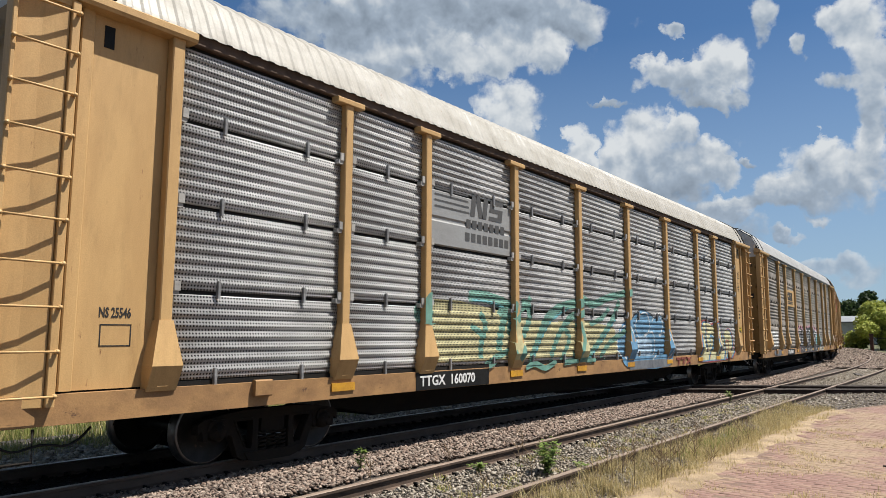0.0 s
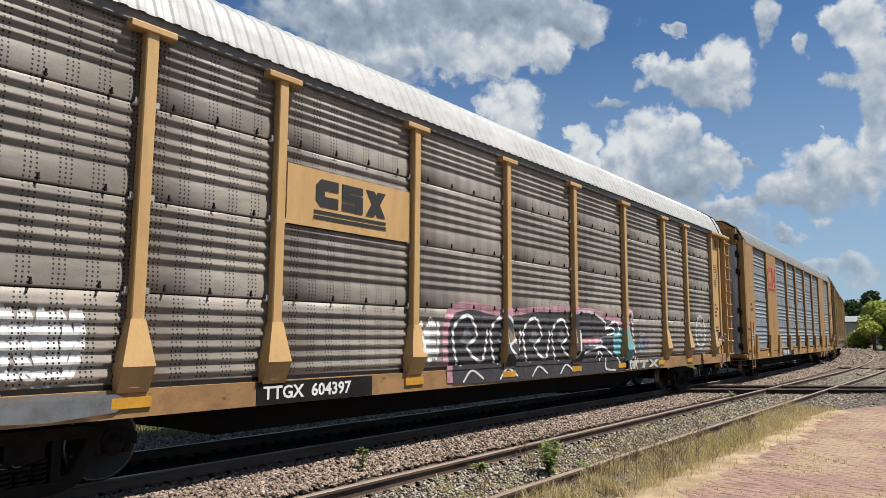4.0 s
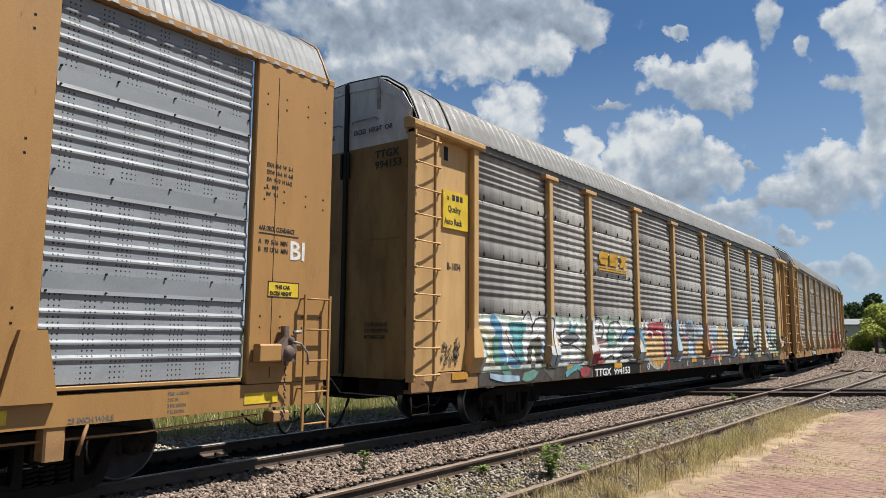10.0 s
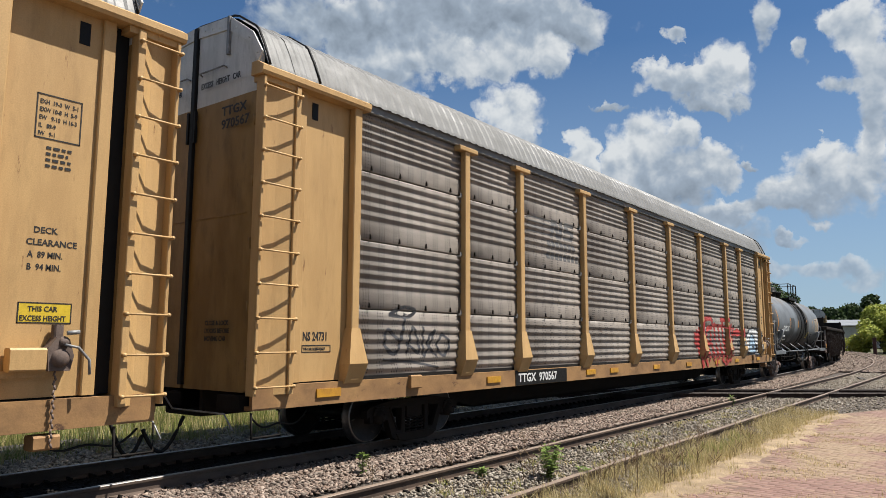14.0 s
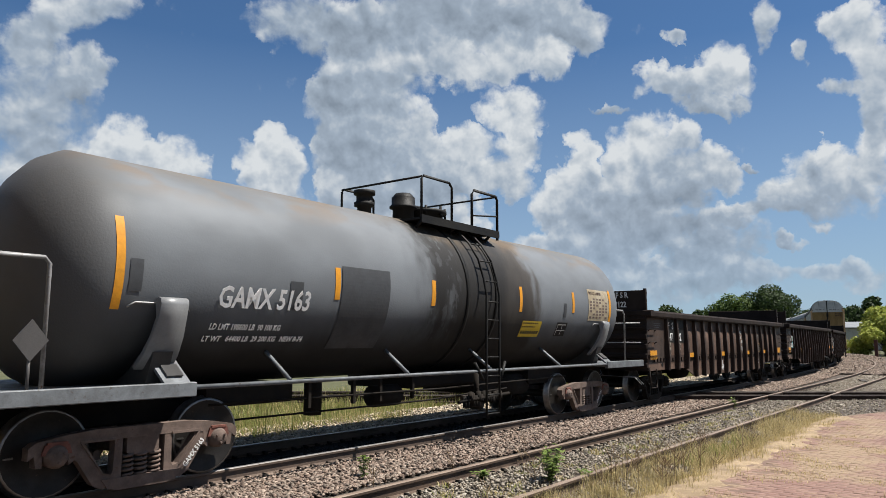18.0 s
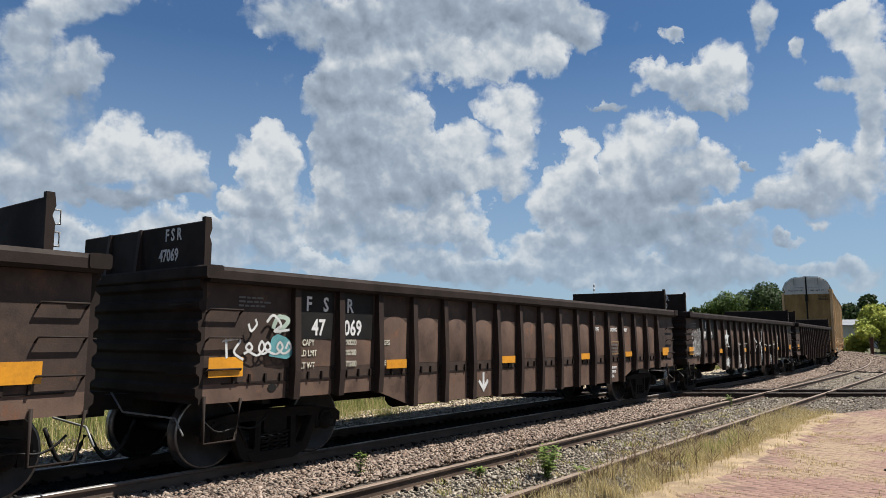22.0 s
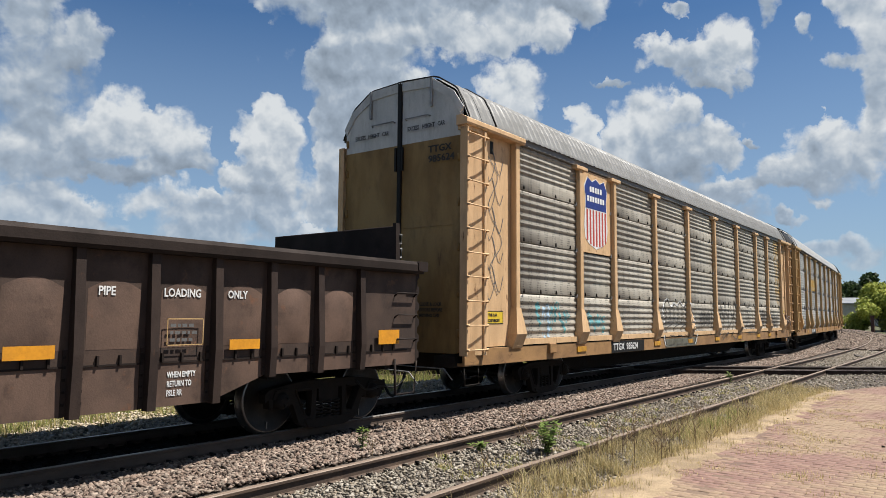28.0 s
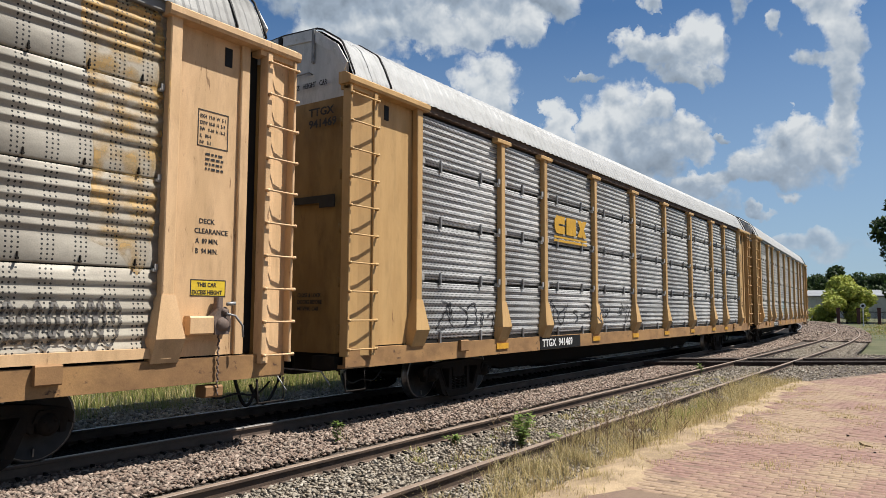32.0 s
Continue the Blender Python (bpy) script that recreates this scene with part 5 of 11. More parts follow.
def end_door(car, x, way, top, white_from, mats):
    """A pair of end doors with a dark slot between, bowed at the corners."""
    for sg, nm in ((-1, "end_door"), (1, "end_door")):
        prof = [(0.03, 0.95), (1.30, 0.95), (1.42, 1.0), (1.42, 5.10), (1.43, 5.28), (1.24, 5.60), (0.74, 5.95), (0.03, 5.99)]
        s = Shape()
        a, b = x, x + way * -0.06
        for zlo, zhi, slot in ((0.95, white_from, 0), (white_from, 6.1, 1)):
            pr = clip_profile(prof, zlo, zhi)
            if len(pr) > 2:
                s.prism([(sg * p, q) for p, q in pr], min(a, b), max(a, b), "x", slot)
        d = part(nm, s, mats, car, "ochre end door with a white top" if white_from < 6 else "")
        # folded hood along the sloping top edge
        rim = [(0.03, 6.0), (0.75, 5.965), (1.26, 5.62), (1.47, 5.30)]
        inn = [(0.03, 5.83), (0.70, 5.79), (1.17, 5.51), (1.40, 5.19)]
        f = Shape()
        for (p0, q0), (p1, q1), (p2, q2), (p3, q3) in zip(rim, rim[1:], inn[1:], inn):
            f.prism([(sg * p0, q0), (sg * p1, q1), (sg * p2, q2), (sg * p3, q3)], min(x, x + way * 0.022), max(x, x + way * 0.022), "x")
        for p0, q0 in ((0.2, 5.9), (0.36, 5.88), (0.53, 5.86), (0.9, 5.76), (1.2, 5.55), (1.38, 5.3)):
            f.tube([(x + way * 0.015, sg * p0, q0), (x + way * 0.034, sg * p0, q0)], 0.013, 6)
        part("hood", f, mats[1] if white_from < 6 else mats[0], d)
        if way < 0:
            f = Shape()
            f.box(x - 0.05, x, sg * 0.75 - 0.025, sg * 0.75 + 0.025, 5.42, 5.96, 0, 0.008)
            part("hinge_strap", f, "metal_pipe", d)
            f = Shape()
            f.tube([(x, sg * 0.14, 5.25), (x - 0.05, sg * 0.15, 5.27), (x - 0.05, sg * 0.70, 5.27), (x, sg * 0.71, 5.25)], 0.012, 6)
            part("grab_bar", f, "metal_pipe", d)

            def pin():
                q = Shape()
                q.tube([(0, 0, -0.07), (-0.02, 0, 0.07)], 0.03, 8)
                return q
            for z in (1.3, 2.0, 2.8, 3.6, 4.4, 5.0):
                part("hinge", pin, mats[0], d, key=("pin", mats[0])).location = (x, sg * 1.38, z)
        g = Shape()
        g.box(x + min(0, way * 0.008), x + max(0, way * 0.008), sg * 0.09, sg * 1.25, 3.20, 3.215)
        part("weld_seam", g, mats[0], d)
    s = Shape()
    s.box(x - 0.05, x + 0.05, -0.045, 0.045, 1.0, 5.98, 0, 0.01)
    s.box(x + way * 0.04 - 0.02, x + way * 0.04 + 0.02, -0.10, -0.06, 4.3, 4.75)
    s.box(x + way * 0.04 - 0.02, x + way * 0.04 + 0.02, 0.06, 0.10, 4.3, 4.75)
    part("door_seal", s, "black", car)


def clip_profile(prof, zlo, zhi):
    """The part of a closed (y, z) outline between two heights."""
    def cut(pts, z, keep_above):
        out = []
        for i in range(len(pts)):
            p, q = pts[i], pts[(i + 1) % len(pts)]
            pin, qin = (p[1] >= z) == keep_above or p[1] == z, (q[1] >= z) == keep_above or q[1] == z
            if pin:
                out.append(p)
            if pin != qin:
                t = (z - p[1]) / (q[1] - p[1])
                out.append((p[0] + (q[0] - p[0]) * t, z))
        return out
    return cut(cut(prof, zlo, True), zhi, False)


def ladder_end(car, x0, way, yel, rungs=10, tall=4.93):
    """The end assembly of a rack car: channel with ladder rungs, header box, flat end panel behind."""
    def X(a):
        return x0 + way * a
    W = 0.58 if way > 0 else 0.46
    s = Shape()
    # back sheet, deeper at the outer edge, between two stiles
    s.prism([(X(0.02), -1.465), (X(0.30), -1.50), (X(W - 0.05), -1.555), (X(W), -1.43), (X(0.02), -1.43)], 0.92, tall, "z")
    for q, w in ((0.0, 0.045), (W - 0.04, 0.085)):
        c, d = sorted((X(q), X(q + w)))
        s.box(c, d, -1.59, -1.43, 0.92, tall, 0, 0.008)
    ch = part("ladder_channel", s, yel, car, "", key=("channel", x0, way, yel, tall))
    s = Shape()
    a, b = sorted((X(0.0), X(W)))
    s.box(a, b, 1.43, 1.46, 0.92, tall)
    for q in (0.02, W - 0.02):
        c, d = sorted((X(q - 0.03), X(q + 0.04)))
        s.box(c, d, 1.43, 1.57, 0.92, tall, 0, 0.008)
    part("ladder_channel", s, yel, car, "", key=("farchannel", x0, way, yel, tall))
    step = (tall - 1.15) / (rungs - 1)
    for k in range(rungs):
        z = 1.02 + k * step
        r = Shape()
        r.tube([(X(0.0), -1.59, z), (X(0.0), -1.63, z), (X(W + 0.02), -1.63, z), (X(W + 0.02), -1.59, z)], 0.013, 6)
        for q in (0.01, W + 0.02):
            r.lathe([(-1.645, 0.0), (-1.64, 0.022), (-1.59, 0.024), (-1.59, 0.0)], "y", 8, 0, (X(q), 0, z))
        part("rung", r, yel, ch, key=("rung", x0, way, k, rungs, tall, yel))
    # black box in the open slot between ladder and panel, for its shade
    s = Shape()
    a, b = sorted((X(W), X(0.76)))
    s.box(a, b, -1.37, -1.30, 1.05, 4.95)
    part("door_slot", s, "black", car, "black box for the shade in the slot behind the ladder", key=("dslot", x0, way))
    s = Shape()
    # flat panel, framed
    a, b = sorted((X(0.70), X(1.72)))
    s.box(a, b, -1.43, -1.38, 1.05, 4.95)
    a, b = sorted((X(0.69), X(0.83)))
    s.box(a, b, -1.475, -1.38, 1.05, 4.95, 0, 0.012)
    part("end_panel", s, yel, car, "", key=("endpanel", x0, way, yel))
    s = Shape()
    a, b = sorted((X(-0.05), X(1.95)))
    s.prism([(-1.38, 4.95), (-1.60, 4.95), (-1.62, 4.99), (-1.62, 5.06), (-1.50, 5.13), (-1.38, 5.13)], a, b, "x")
    a, b = sorted((X(0.0), X(0.6)))
    s.box(a, b, -1.56, -1.38, 4.88, 4.95)
    a, b = sorted((X(0.95), X(1.06)))
    part("header", s, yel, car, "", key=("header", x0, way, yel))
    # black plate for the small slot and for the shadow painted below the header
    s = Shape()
    s.box(a, b, -1.437, -1.43, 4.62, 4.86)
    part("vent_slot", s, "black", car, key=("slot", x0, way))
    s = Shape()
    a, b = sorted((X(-0.02), X(0.66)))
    s.box(a, b, -1.35, -0.9, 0.72, 0.92, 0, 0.02)
    s.tube([(X(0.05), -1.50, 0.72), (X(0.05), -1.52, 0.42), (X(0.48), -1.52, 0.42), (X(0.48), -1.50, 0.72)], 0.016, 6)
    part("end_step", s, "under", car, key=("estep", x0, way))


def post_part(car, x, yel, gus, base_w=0.19, tee=True):
    s = Shape()
    s.box(x - 0.075, x + 0.075, -1.56, PANEL_Y + 0.0, 1.05, 4.97, 0, 0.012)
    p = part("post", s, yel, car, key=("post", round(x, 2), yel))
    if tee:
        s = Shape()
        s.box(x - 0.27, x + 0.27, -1.59, -1.45, 4.89, 4.975, 0, 0.012)
        part("head_plate", s, yel, p, key=("tee", round(x, 2), yel))
    if gus:
        s = Shape()
        n = len(s.v)
        # flares out to a knee, then folds back under to the sill
        for w, y, z in ((0.085, -1.57, 1.76), (base_w * 0.97, -1.645, 1.27), (base_w * 0.92, -1.535, 1.0)):
            s.v += [(x - w, -1.42, z), (x + w, -1.42, z), (x + w, y, z), (x - w, y, z)]
        for k in range(2):
            a = n + 4 * k
            for q in range(4):
                s.face((a + q, a + (q + 1) % 4, a + 4 + (q + 1) % 4, a + 4 + q))
        s.face((n, n + 1, n + 2, n + 3))
        s.face((n + 8, n + 11, n + 10, n + 9))
        part("gusset", s, yel, p, key=("gusset", round(x, 2), yel))
    return p


def under_rack(car, L, sill_mat, r=0.42, trucks=(3.7,)):
    s = Shape()
    s.prism([(-1.40, 1.03), (-1.515, 1.03), (-1.515, 0.74), (-1.36, 0.74), (-1.36, 0.79), (-1.46, 0.79), (-1.46, 0.98), (-1.40, 0.98)], 0.05, L - 0.05, "x")
    part("side_sill", s, sill_mat, car, "yellow side sill with brown road dirt", key=("sill", L, sill_mat))
    s = Shape()
    s.box(0.62, L - 0.62, -1.40, 1.45, 0.98, 1.05)
    for y in (-0.42, 0.36):
        s.prism([(0.1, 0.62), (4.7, 0.62), (6.3, 0.30), (L - 6.3, 0.30), (L - 4.7, 0.62), (L - 0.1, 0.62), (L - 0.1, 0.98), (0.1, 0.98)], y, y + 0.06, "y")
    s.box(6.3, L - 6.3, -0.42, 0.42, 0.28, 0.32)
    s.box(0.1, 6.0, -0.40, 0.40, 0.60, 0.64)
    s.box(L - 6.0, L - 0.1, -0.40, 0.40, 0.60, 0.64)
    for k in range(12):
        x = 1.2 + k * (L - 2.4) / 11
        s.box(x - 0.05, x + 0.05, -1.38, 1.38, 0.80, 0.98)
    s.box(0.0, L, 1.36, 1.5, 0.74, 1.05)
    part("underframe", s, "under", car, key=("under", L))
    s = Shape()
    s.box(0.6, L - 0.6, 1.38, 1.44, 1.05, 5.12)
    part("far_wall", s, "galv_dull", car, key=("far", L))
    for x in (trucks[0], L - trucks[0]):
        truck(car, x, r, 1.76)
    coupler(car, 0.0, -1)
    coupler(car, L, 1)


def sill_marks(car, L, seed, sheet_mat="reflector"):
    """Amber reflectors and small plates along the sill."""
    r = random.Random(seed)
    for x in ((4.5, 9.1, 11.85, 14.6, 17.0, 19.63, 21.95) if seed == 22 else STD_POSTS[1:2] + STD_POSTS[3:-1] if seed not in (33, 54) else (1.3, 5.35, 9.3 if seed == 54 else 7.75, 10.55, 13.3, 15.9, 18.7, 21.0, 23.9)):
        s = Shape()
        zr = 0.07 if seed == 33 else 0.0
        s.box(x - 0.22, x + 0.22, -1.537, -1.514, 0.84 + zr, 0.95 + zr)
        part("reflector", s, sheet_mat, car, "amber reflective strip", key=("refl", x, zr, sheet_mat))
    for x in (3.1, 23.2) if seed != 33 else (23.2,):
        s = Shape()
        s.box(x - 0.13, x + 0.13, -1.58, -1.51, 0.86, 1.06, 0, 0.015)
        part("bracket", s, "yellow_sill", car, key=("bracket", x))


def bars(parent, x, z, rows, width, pitch, y, mat, seed, height=0.45):
    """Small writing that cannot be made out: short bars in rows."""
    r = random.Random(seed)
    s = Shape()
    for k in range(rows):
        a = x
        while a < x + width * r.uniform(0.7, 1.0):
            w = r.uniform(0.03, 0.11) * max(width, 0.3) / 0.5
            s.box(a, min(a + w, x + width), y - 0.003, y, z - k * pitch - pitch * height, z - k * pitch)
            a += w + 0.02
    return part("stencil_writing", s, mat, parent)


def box_rule(parent, x0, x1, z0, z1, y, mat, w=0.012, fill=None):
    s = Shape()
    s.box(x0, x1, y - 0.003, y, z0, z0 + w)
    s.box(x0, x1, y - 0.003, y, z1 - w, z1)
    s.box(x0, x0 + w, y - 0.003, y, z0, z1)
    s.box(x1 - w, x1, y - 0.003, y, z0, z1)
    if fill:
        s.box(x0, x1, y - 0.0015, y, z0, z1, 1)
    return part("stencil_frame", s, [mat, fill] if fill else mat, parent)


def hand_brake(car, x, y, yel):
    """The hand brake on a side: bracket, geared housing, lever and hanging chain."""
    s = Shape()
    s.box(x - 0.42, x - 0.10, y - 0.16, y - 0.02, 1.30, 1.52, 0, 0.02)
    s.prism([(x - 0.46, 1.24), (x + 0.12, 1.24), (x + 0.12, 1.30), (x - 0.05, 1.36), (x - 0.46, 1.30)], y - 0.05, y, "y")
    b = part("brake_bracket", s, yel, car, key=("bbrack", x, y, yel))
    s = Shape()
    s.prism([(x - 0.08, 1.30), (x + 0.12, 1.30), (x + 0.15, 1.44), (x + 0.10, 1.60), (x - 0.02, 1.62), (x - 0.10, 1.50)], y - 0.16, y - 0.02, "y")
    s.lathe([(y - 0.21, 0.0), (y - 0.21, 0.05), (y - 0.18, 0.085), (y - 0.13, 0.09), (y - 0.10, 0.0)], "y", 14, 0, (x + 0.02, 0, 1.42))
    s.lathe([(y - 0.19, 0.0), (y - 0.19, 0.03), (y - 0.15, 0.06), (y - 0.12, 0.0)], "y", 12, 0, (x + 0.05, 0, 1.57))
    s.box(x - 0.03, x + 0.06, y - 0.12, y - 0.03, 1.60, 1.74, 0, 0.015)
    part("brake_housing", s, "frame_rust", b, "rust-brown hand brake housing", key=("brake", x, y))
    s = Shape()
    s.tube([(x + 0.04, y - 0.20, 1.55), (x + 0.16, y - 0.22, 1.52), (x + 0.27, y - 0.22, 1.40), (x + 0.28, y - 0.22, 1.26)], 0.014, 6)
    s.tube([(x + 0.06, y - 0.18, 1.66), (x + 0.17, y - 0.2, 1.67)], 0.022, 7)
    part("brake_lever", s, "metal_pipe", b, "bright brake lever", key=("blever", x, y))
    s = Shape()
    for q in range(16):
        o = 0.012 if q % 2 else -0.012
        s.tube([(x + 0.0, y - 0.12, 1.30 - q * 0.045), (x + o, y - 0.12, 1.255 - q * 0.045)], 0.011, 5)
    part("brake_chain", s, "frame_rust", b, "hanging chain", key=("bchain", x, y))
    s = Shape()
    s.box(x - 0.14, x + 0.10, y - 0.10, y + 0.1, 0.56, 0.70, 0, 0.02)
    part("chain_anchor", s, "yellow_sill", b, key=("banchor", x, y))
    return b


def rack_car(sigma, kind, label, yel, sheet, roof, white, number, seed, sill="yellow_sill", shield=False, door_white=4.80, plate=None, num=(6.10, 2.05, 0.81)):
    """A closed rack car for automobiles with corrugated side sheets between yellow posts."""
    car = thing("autorack_car", label, "railway car", "cars of the train")
    L = STD_LEN
    under_rack(car, L, sill)
    rz = ROWS_Z[kind]
    for i, (a, b) in enumerate(zip(STD_POSTS, STD_POSTS[1:])):
        for k, (z0, z1) in enumerate(zip(rz, rz[1:])):
            if shield and i == 1 and k >= 2:
                continue
            x0, x1 = a + 0.05, b - 0.05
            if plate == (i, k):
                s = Shape()
                s.prism([(PANEL_Y, z0), (PANEL_Y - 0.03, z0 + 0.02), (PANEL_Y - 0.03, z0 + 0.40), (PANEL_Y - 0.012, z0 + 0.43), (PANEL_Y - 0.012, z0 + 0.47), (PANEL_Y - 0.03, z0 + 0.5), (PANEL_Y - 0.03, z1 - 0.07), (PANEL_Y, z1 - 0.05), (PANEL_Y + 0.03, z1 - 0.05), (PANEL_Y + 0.03, z0)], x0, x1, "x")
                part("emblem_sheet", s, "emblem_grey", car, "smooth grey sheet with a faded emblem")
                continue
            p = part("side_sheet", lambda: sheet_shape(x0, x1, z0, z1 - (0.05 if kind == "a" else 0.016), "b low" if kind == "b" and k == 0 else kind), sheet, car, key=("sheet", kind, sheet, i, k))
            n = (2 if b - a > 2 else 1) if kind == "a" else (4 if b - a > 2 else 3)
            for q in range(0 if kind == "b" and k == 0 else n):
                part("fastener", lambda: rivet(kind), "metal_pipe" if kind == "a" else "under", p, key=("fast", kind)).location = (x0 + (q + 0.5) * (x1 - x0) / n, 0, z0)
    # added black sheet that stands in for the dark interior behind the joints
    s = Shape()
    s.box(1.75, L - 1.75, -1.405, -1.39, 1.05, 5.0)
    part("inner_liner", s, "black", car, "black sheet added for the shade inside the joints", key="joint_sheet")

    def hook(f):
        q = Shape()
        q.box(-0.045 * f, 0.045 * f, -1.44 - 0.08 * f, -1.43, -0.07 * f, 0.0, 0, 0.012 * f)
        q.box(-0.03 * f, 0.06 * f, -1.44 - 0.095 * f, -1.44 - 0.07 * f, -0.02, 0.09 * f, 0, 0.01 * f)
        return q
    for i, x in enumerate(STD_POSTS):
        post_part(car, x, yel, True, tee=0 < i < len(STD_POSTS) - 1)
        for z in rz[1:-1]:
            for sg in (-1, 1):
                if 0 < i < len(STD_POSTS) - 1 or sg == (1 if i == 0 else -1):
                    part("sheet_latch", lambda: hook(1.0 if kind == "a" else 0.55), "galv_grey", car, key=("hook", kind)).location = (x + sg * 0.12, 0, z)
    s = Shape()
    s.box(0.3, L - 0.3, -1.50, -1.40, 4.98, 5.13, 0, 0.015)
    part("eave_rail", s, "rail_side" if kind == "a" else "roof_galv", car, key=("eave", kind))
    s = Shape()
    if seed == 75:
        s.box(1.9, L - 1.9, -1.53, -1.42, 1.06, 1.17)
    else:
        s.box(1.9, L - 1.9, -1.448, -1.42, 1.03, 1.085)
    part("base_angle", s, yel if seed == 75 else "black", car, key=("basea", yel))
    part("roof", lambda: roof_shape(0.55, L - 0.98), roof, car, "ribbed roof sheet", key=("roof", roof))
    for x, w in ((0.10, 0.45), (L - 0.98, 0.46)):
        part("roof_end", lambda: roof_shape(x, x + w, -0.02), roof, car, key=("roofend", roof, x))
    for x in (0.11, 0.98, L - 0.98, L - 0.52):
        part("roof_gasket", roof_hoop(x), "black", car, key=("hoop", x))
    ladder_end(car, 0.0, 1, yel)
    ladder_end(car, L, -1, yel)
    end_door(car, 0.06, -1, 6.2, door_white, ["yellow_end", "white"])
    end_door(car, L - 0.44, 1, 6.2, door_white, ["yellow_end", "white"])
    sill_marks(car, L, seed)
    # number board on the sill
    s = Shape()
    s.box(num[0], num[0] + num[1], -1.523, -1.514, 0.745, 1.02)
    part("number_board", s, "black", car)
    lettering("TTGX  " + number, 0.225, "ink_white", car, side_text(num[0] + 0.1, -1.5245, num[2]), 1.08 * num[1] / 2.05)
    lettering("TTGX", 0.175, "ink_black", car, end_text(-0.002, -0.72, 4.55), 1.12)
    lettering(number, 0.175, "ink_black", car, end_text(-0.002, -0.72, 4.37), 1.12)
    lettering("EXCESS   HEIGHT   CAR", 0.115, "ink_black", car, end_text(-0.002, -0.22, 5.02), 0.72)
    lettering("EXCESS   HEIGHT   CAR", 0.115, "ink_black", car, end_text(-0.002, 1.12, 5.02), 0.72)
    if seed in (22, 96):
        for y0, y1, z0, z1 in ((-1.30, -0.30, 3.20, 3.31), (-1.30, -0.98, 3.12, 3.20)):
            s = Shape()
            s.box(-0.012, -0.002, y0, y1, z0, z1)
            part("decal", s, "ink_black", car, "black decal on the end door")
    # data panels at the trailing end
    box_rule(car, L - 1.42, L - 0.98, 3.55, 4.0, -1.431, "ink_black")
    for q, row in enumerate(("EXH  19-0  W  5-1", "EXW 10-8  H  5-9", "EW   9-10  H 16-3", "IL   89-9", "IW   9-1")):
        lettering(row, 0.062, "ink_black", car, side_text(L - 1.39, -1.431, 3.90 - 0.08 * q), 0.78)
    bars(car, L - 1.3, 3.48, 4, 0.26, 0.06, -1.432, "ink_black", seed + 1)
    box_rule(car, L - 1.45, L - 0.95, 1.75, 1.95, -1.431, "ink_black", 0.012, "sign_yellow" if seed % 2 else None)
    lettering("THIS CAR", 0.07, "ink_black", car, side_text(L - 1.36, -1.4335, 1.865), 0.9)
    lettering("EXCESS HEIGHT", 0.07, "ink_black", car, side_text(L - 1.43, -1.4335, 1.775), 0.85)
    lettering("DECK", 0.085, "ink_black", car, side_text(L - 1.36, -1.431, 2.62))
    lettering("CLEARANCE", 0.085, "ink_black", car, side_text(L - 1.42, -1.431, 2.50))
    lettering("A  89 MIN.", 0.085, "ink_black", car, side_text(L - 1.40, -1.431, 2.38), 0.85)
    lettering("B  94 MIN.", 0.085, "ink_black", car, side_text(L - 1.40, -1.431, 2.26), 0.85)
    # brake wheel gear on the trailing corner
    if kind == "b":
        hand_brake(car, L - 1.12, -1.43, yel)
    for q, row in enumerate(("CLOSE & LOCK", "DOORS BEFORE", "MOVING CAR")):
        lettering(row, 0.085, "ink_black", car, end_text(-0.002, -0.55, 1.78 - 0.1 * q), 0.85)
    return car, surface_y(kind, STD_POSTS)


CARS = []


def place(car, sigma, length, inset):
    CARS.append((car, sigma, length, inset))


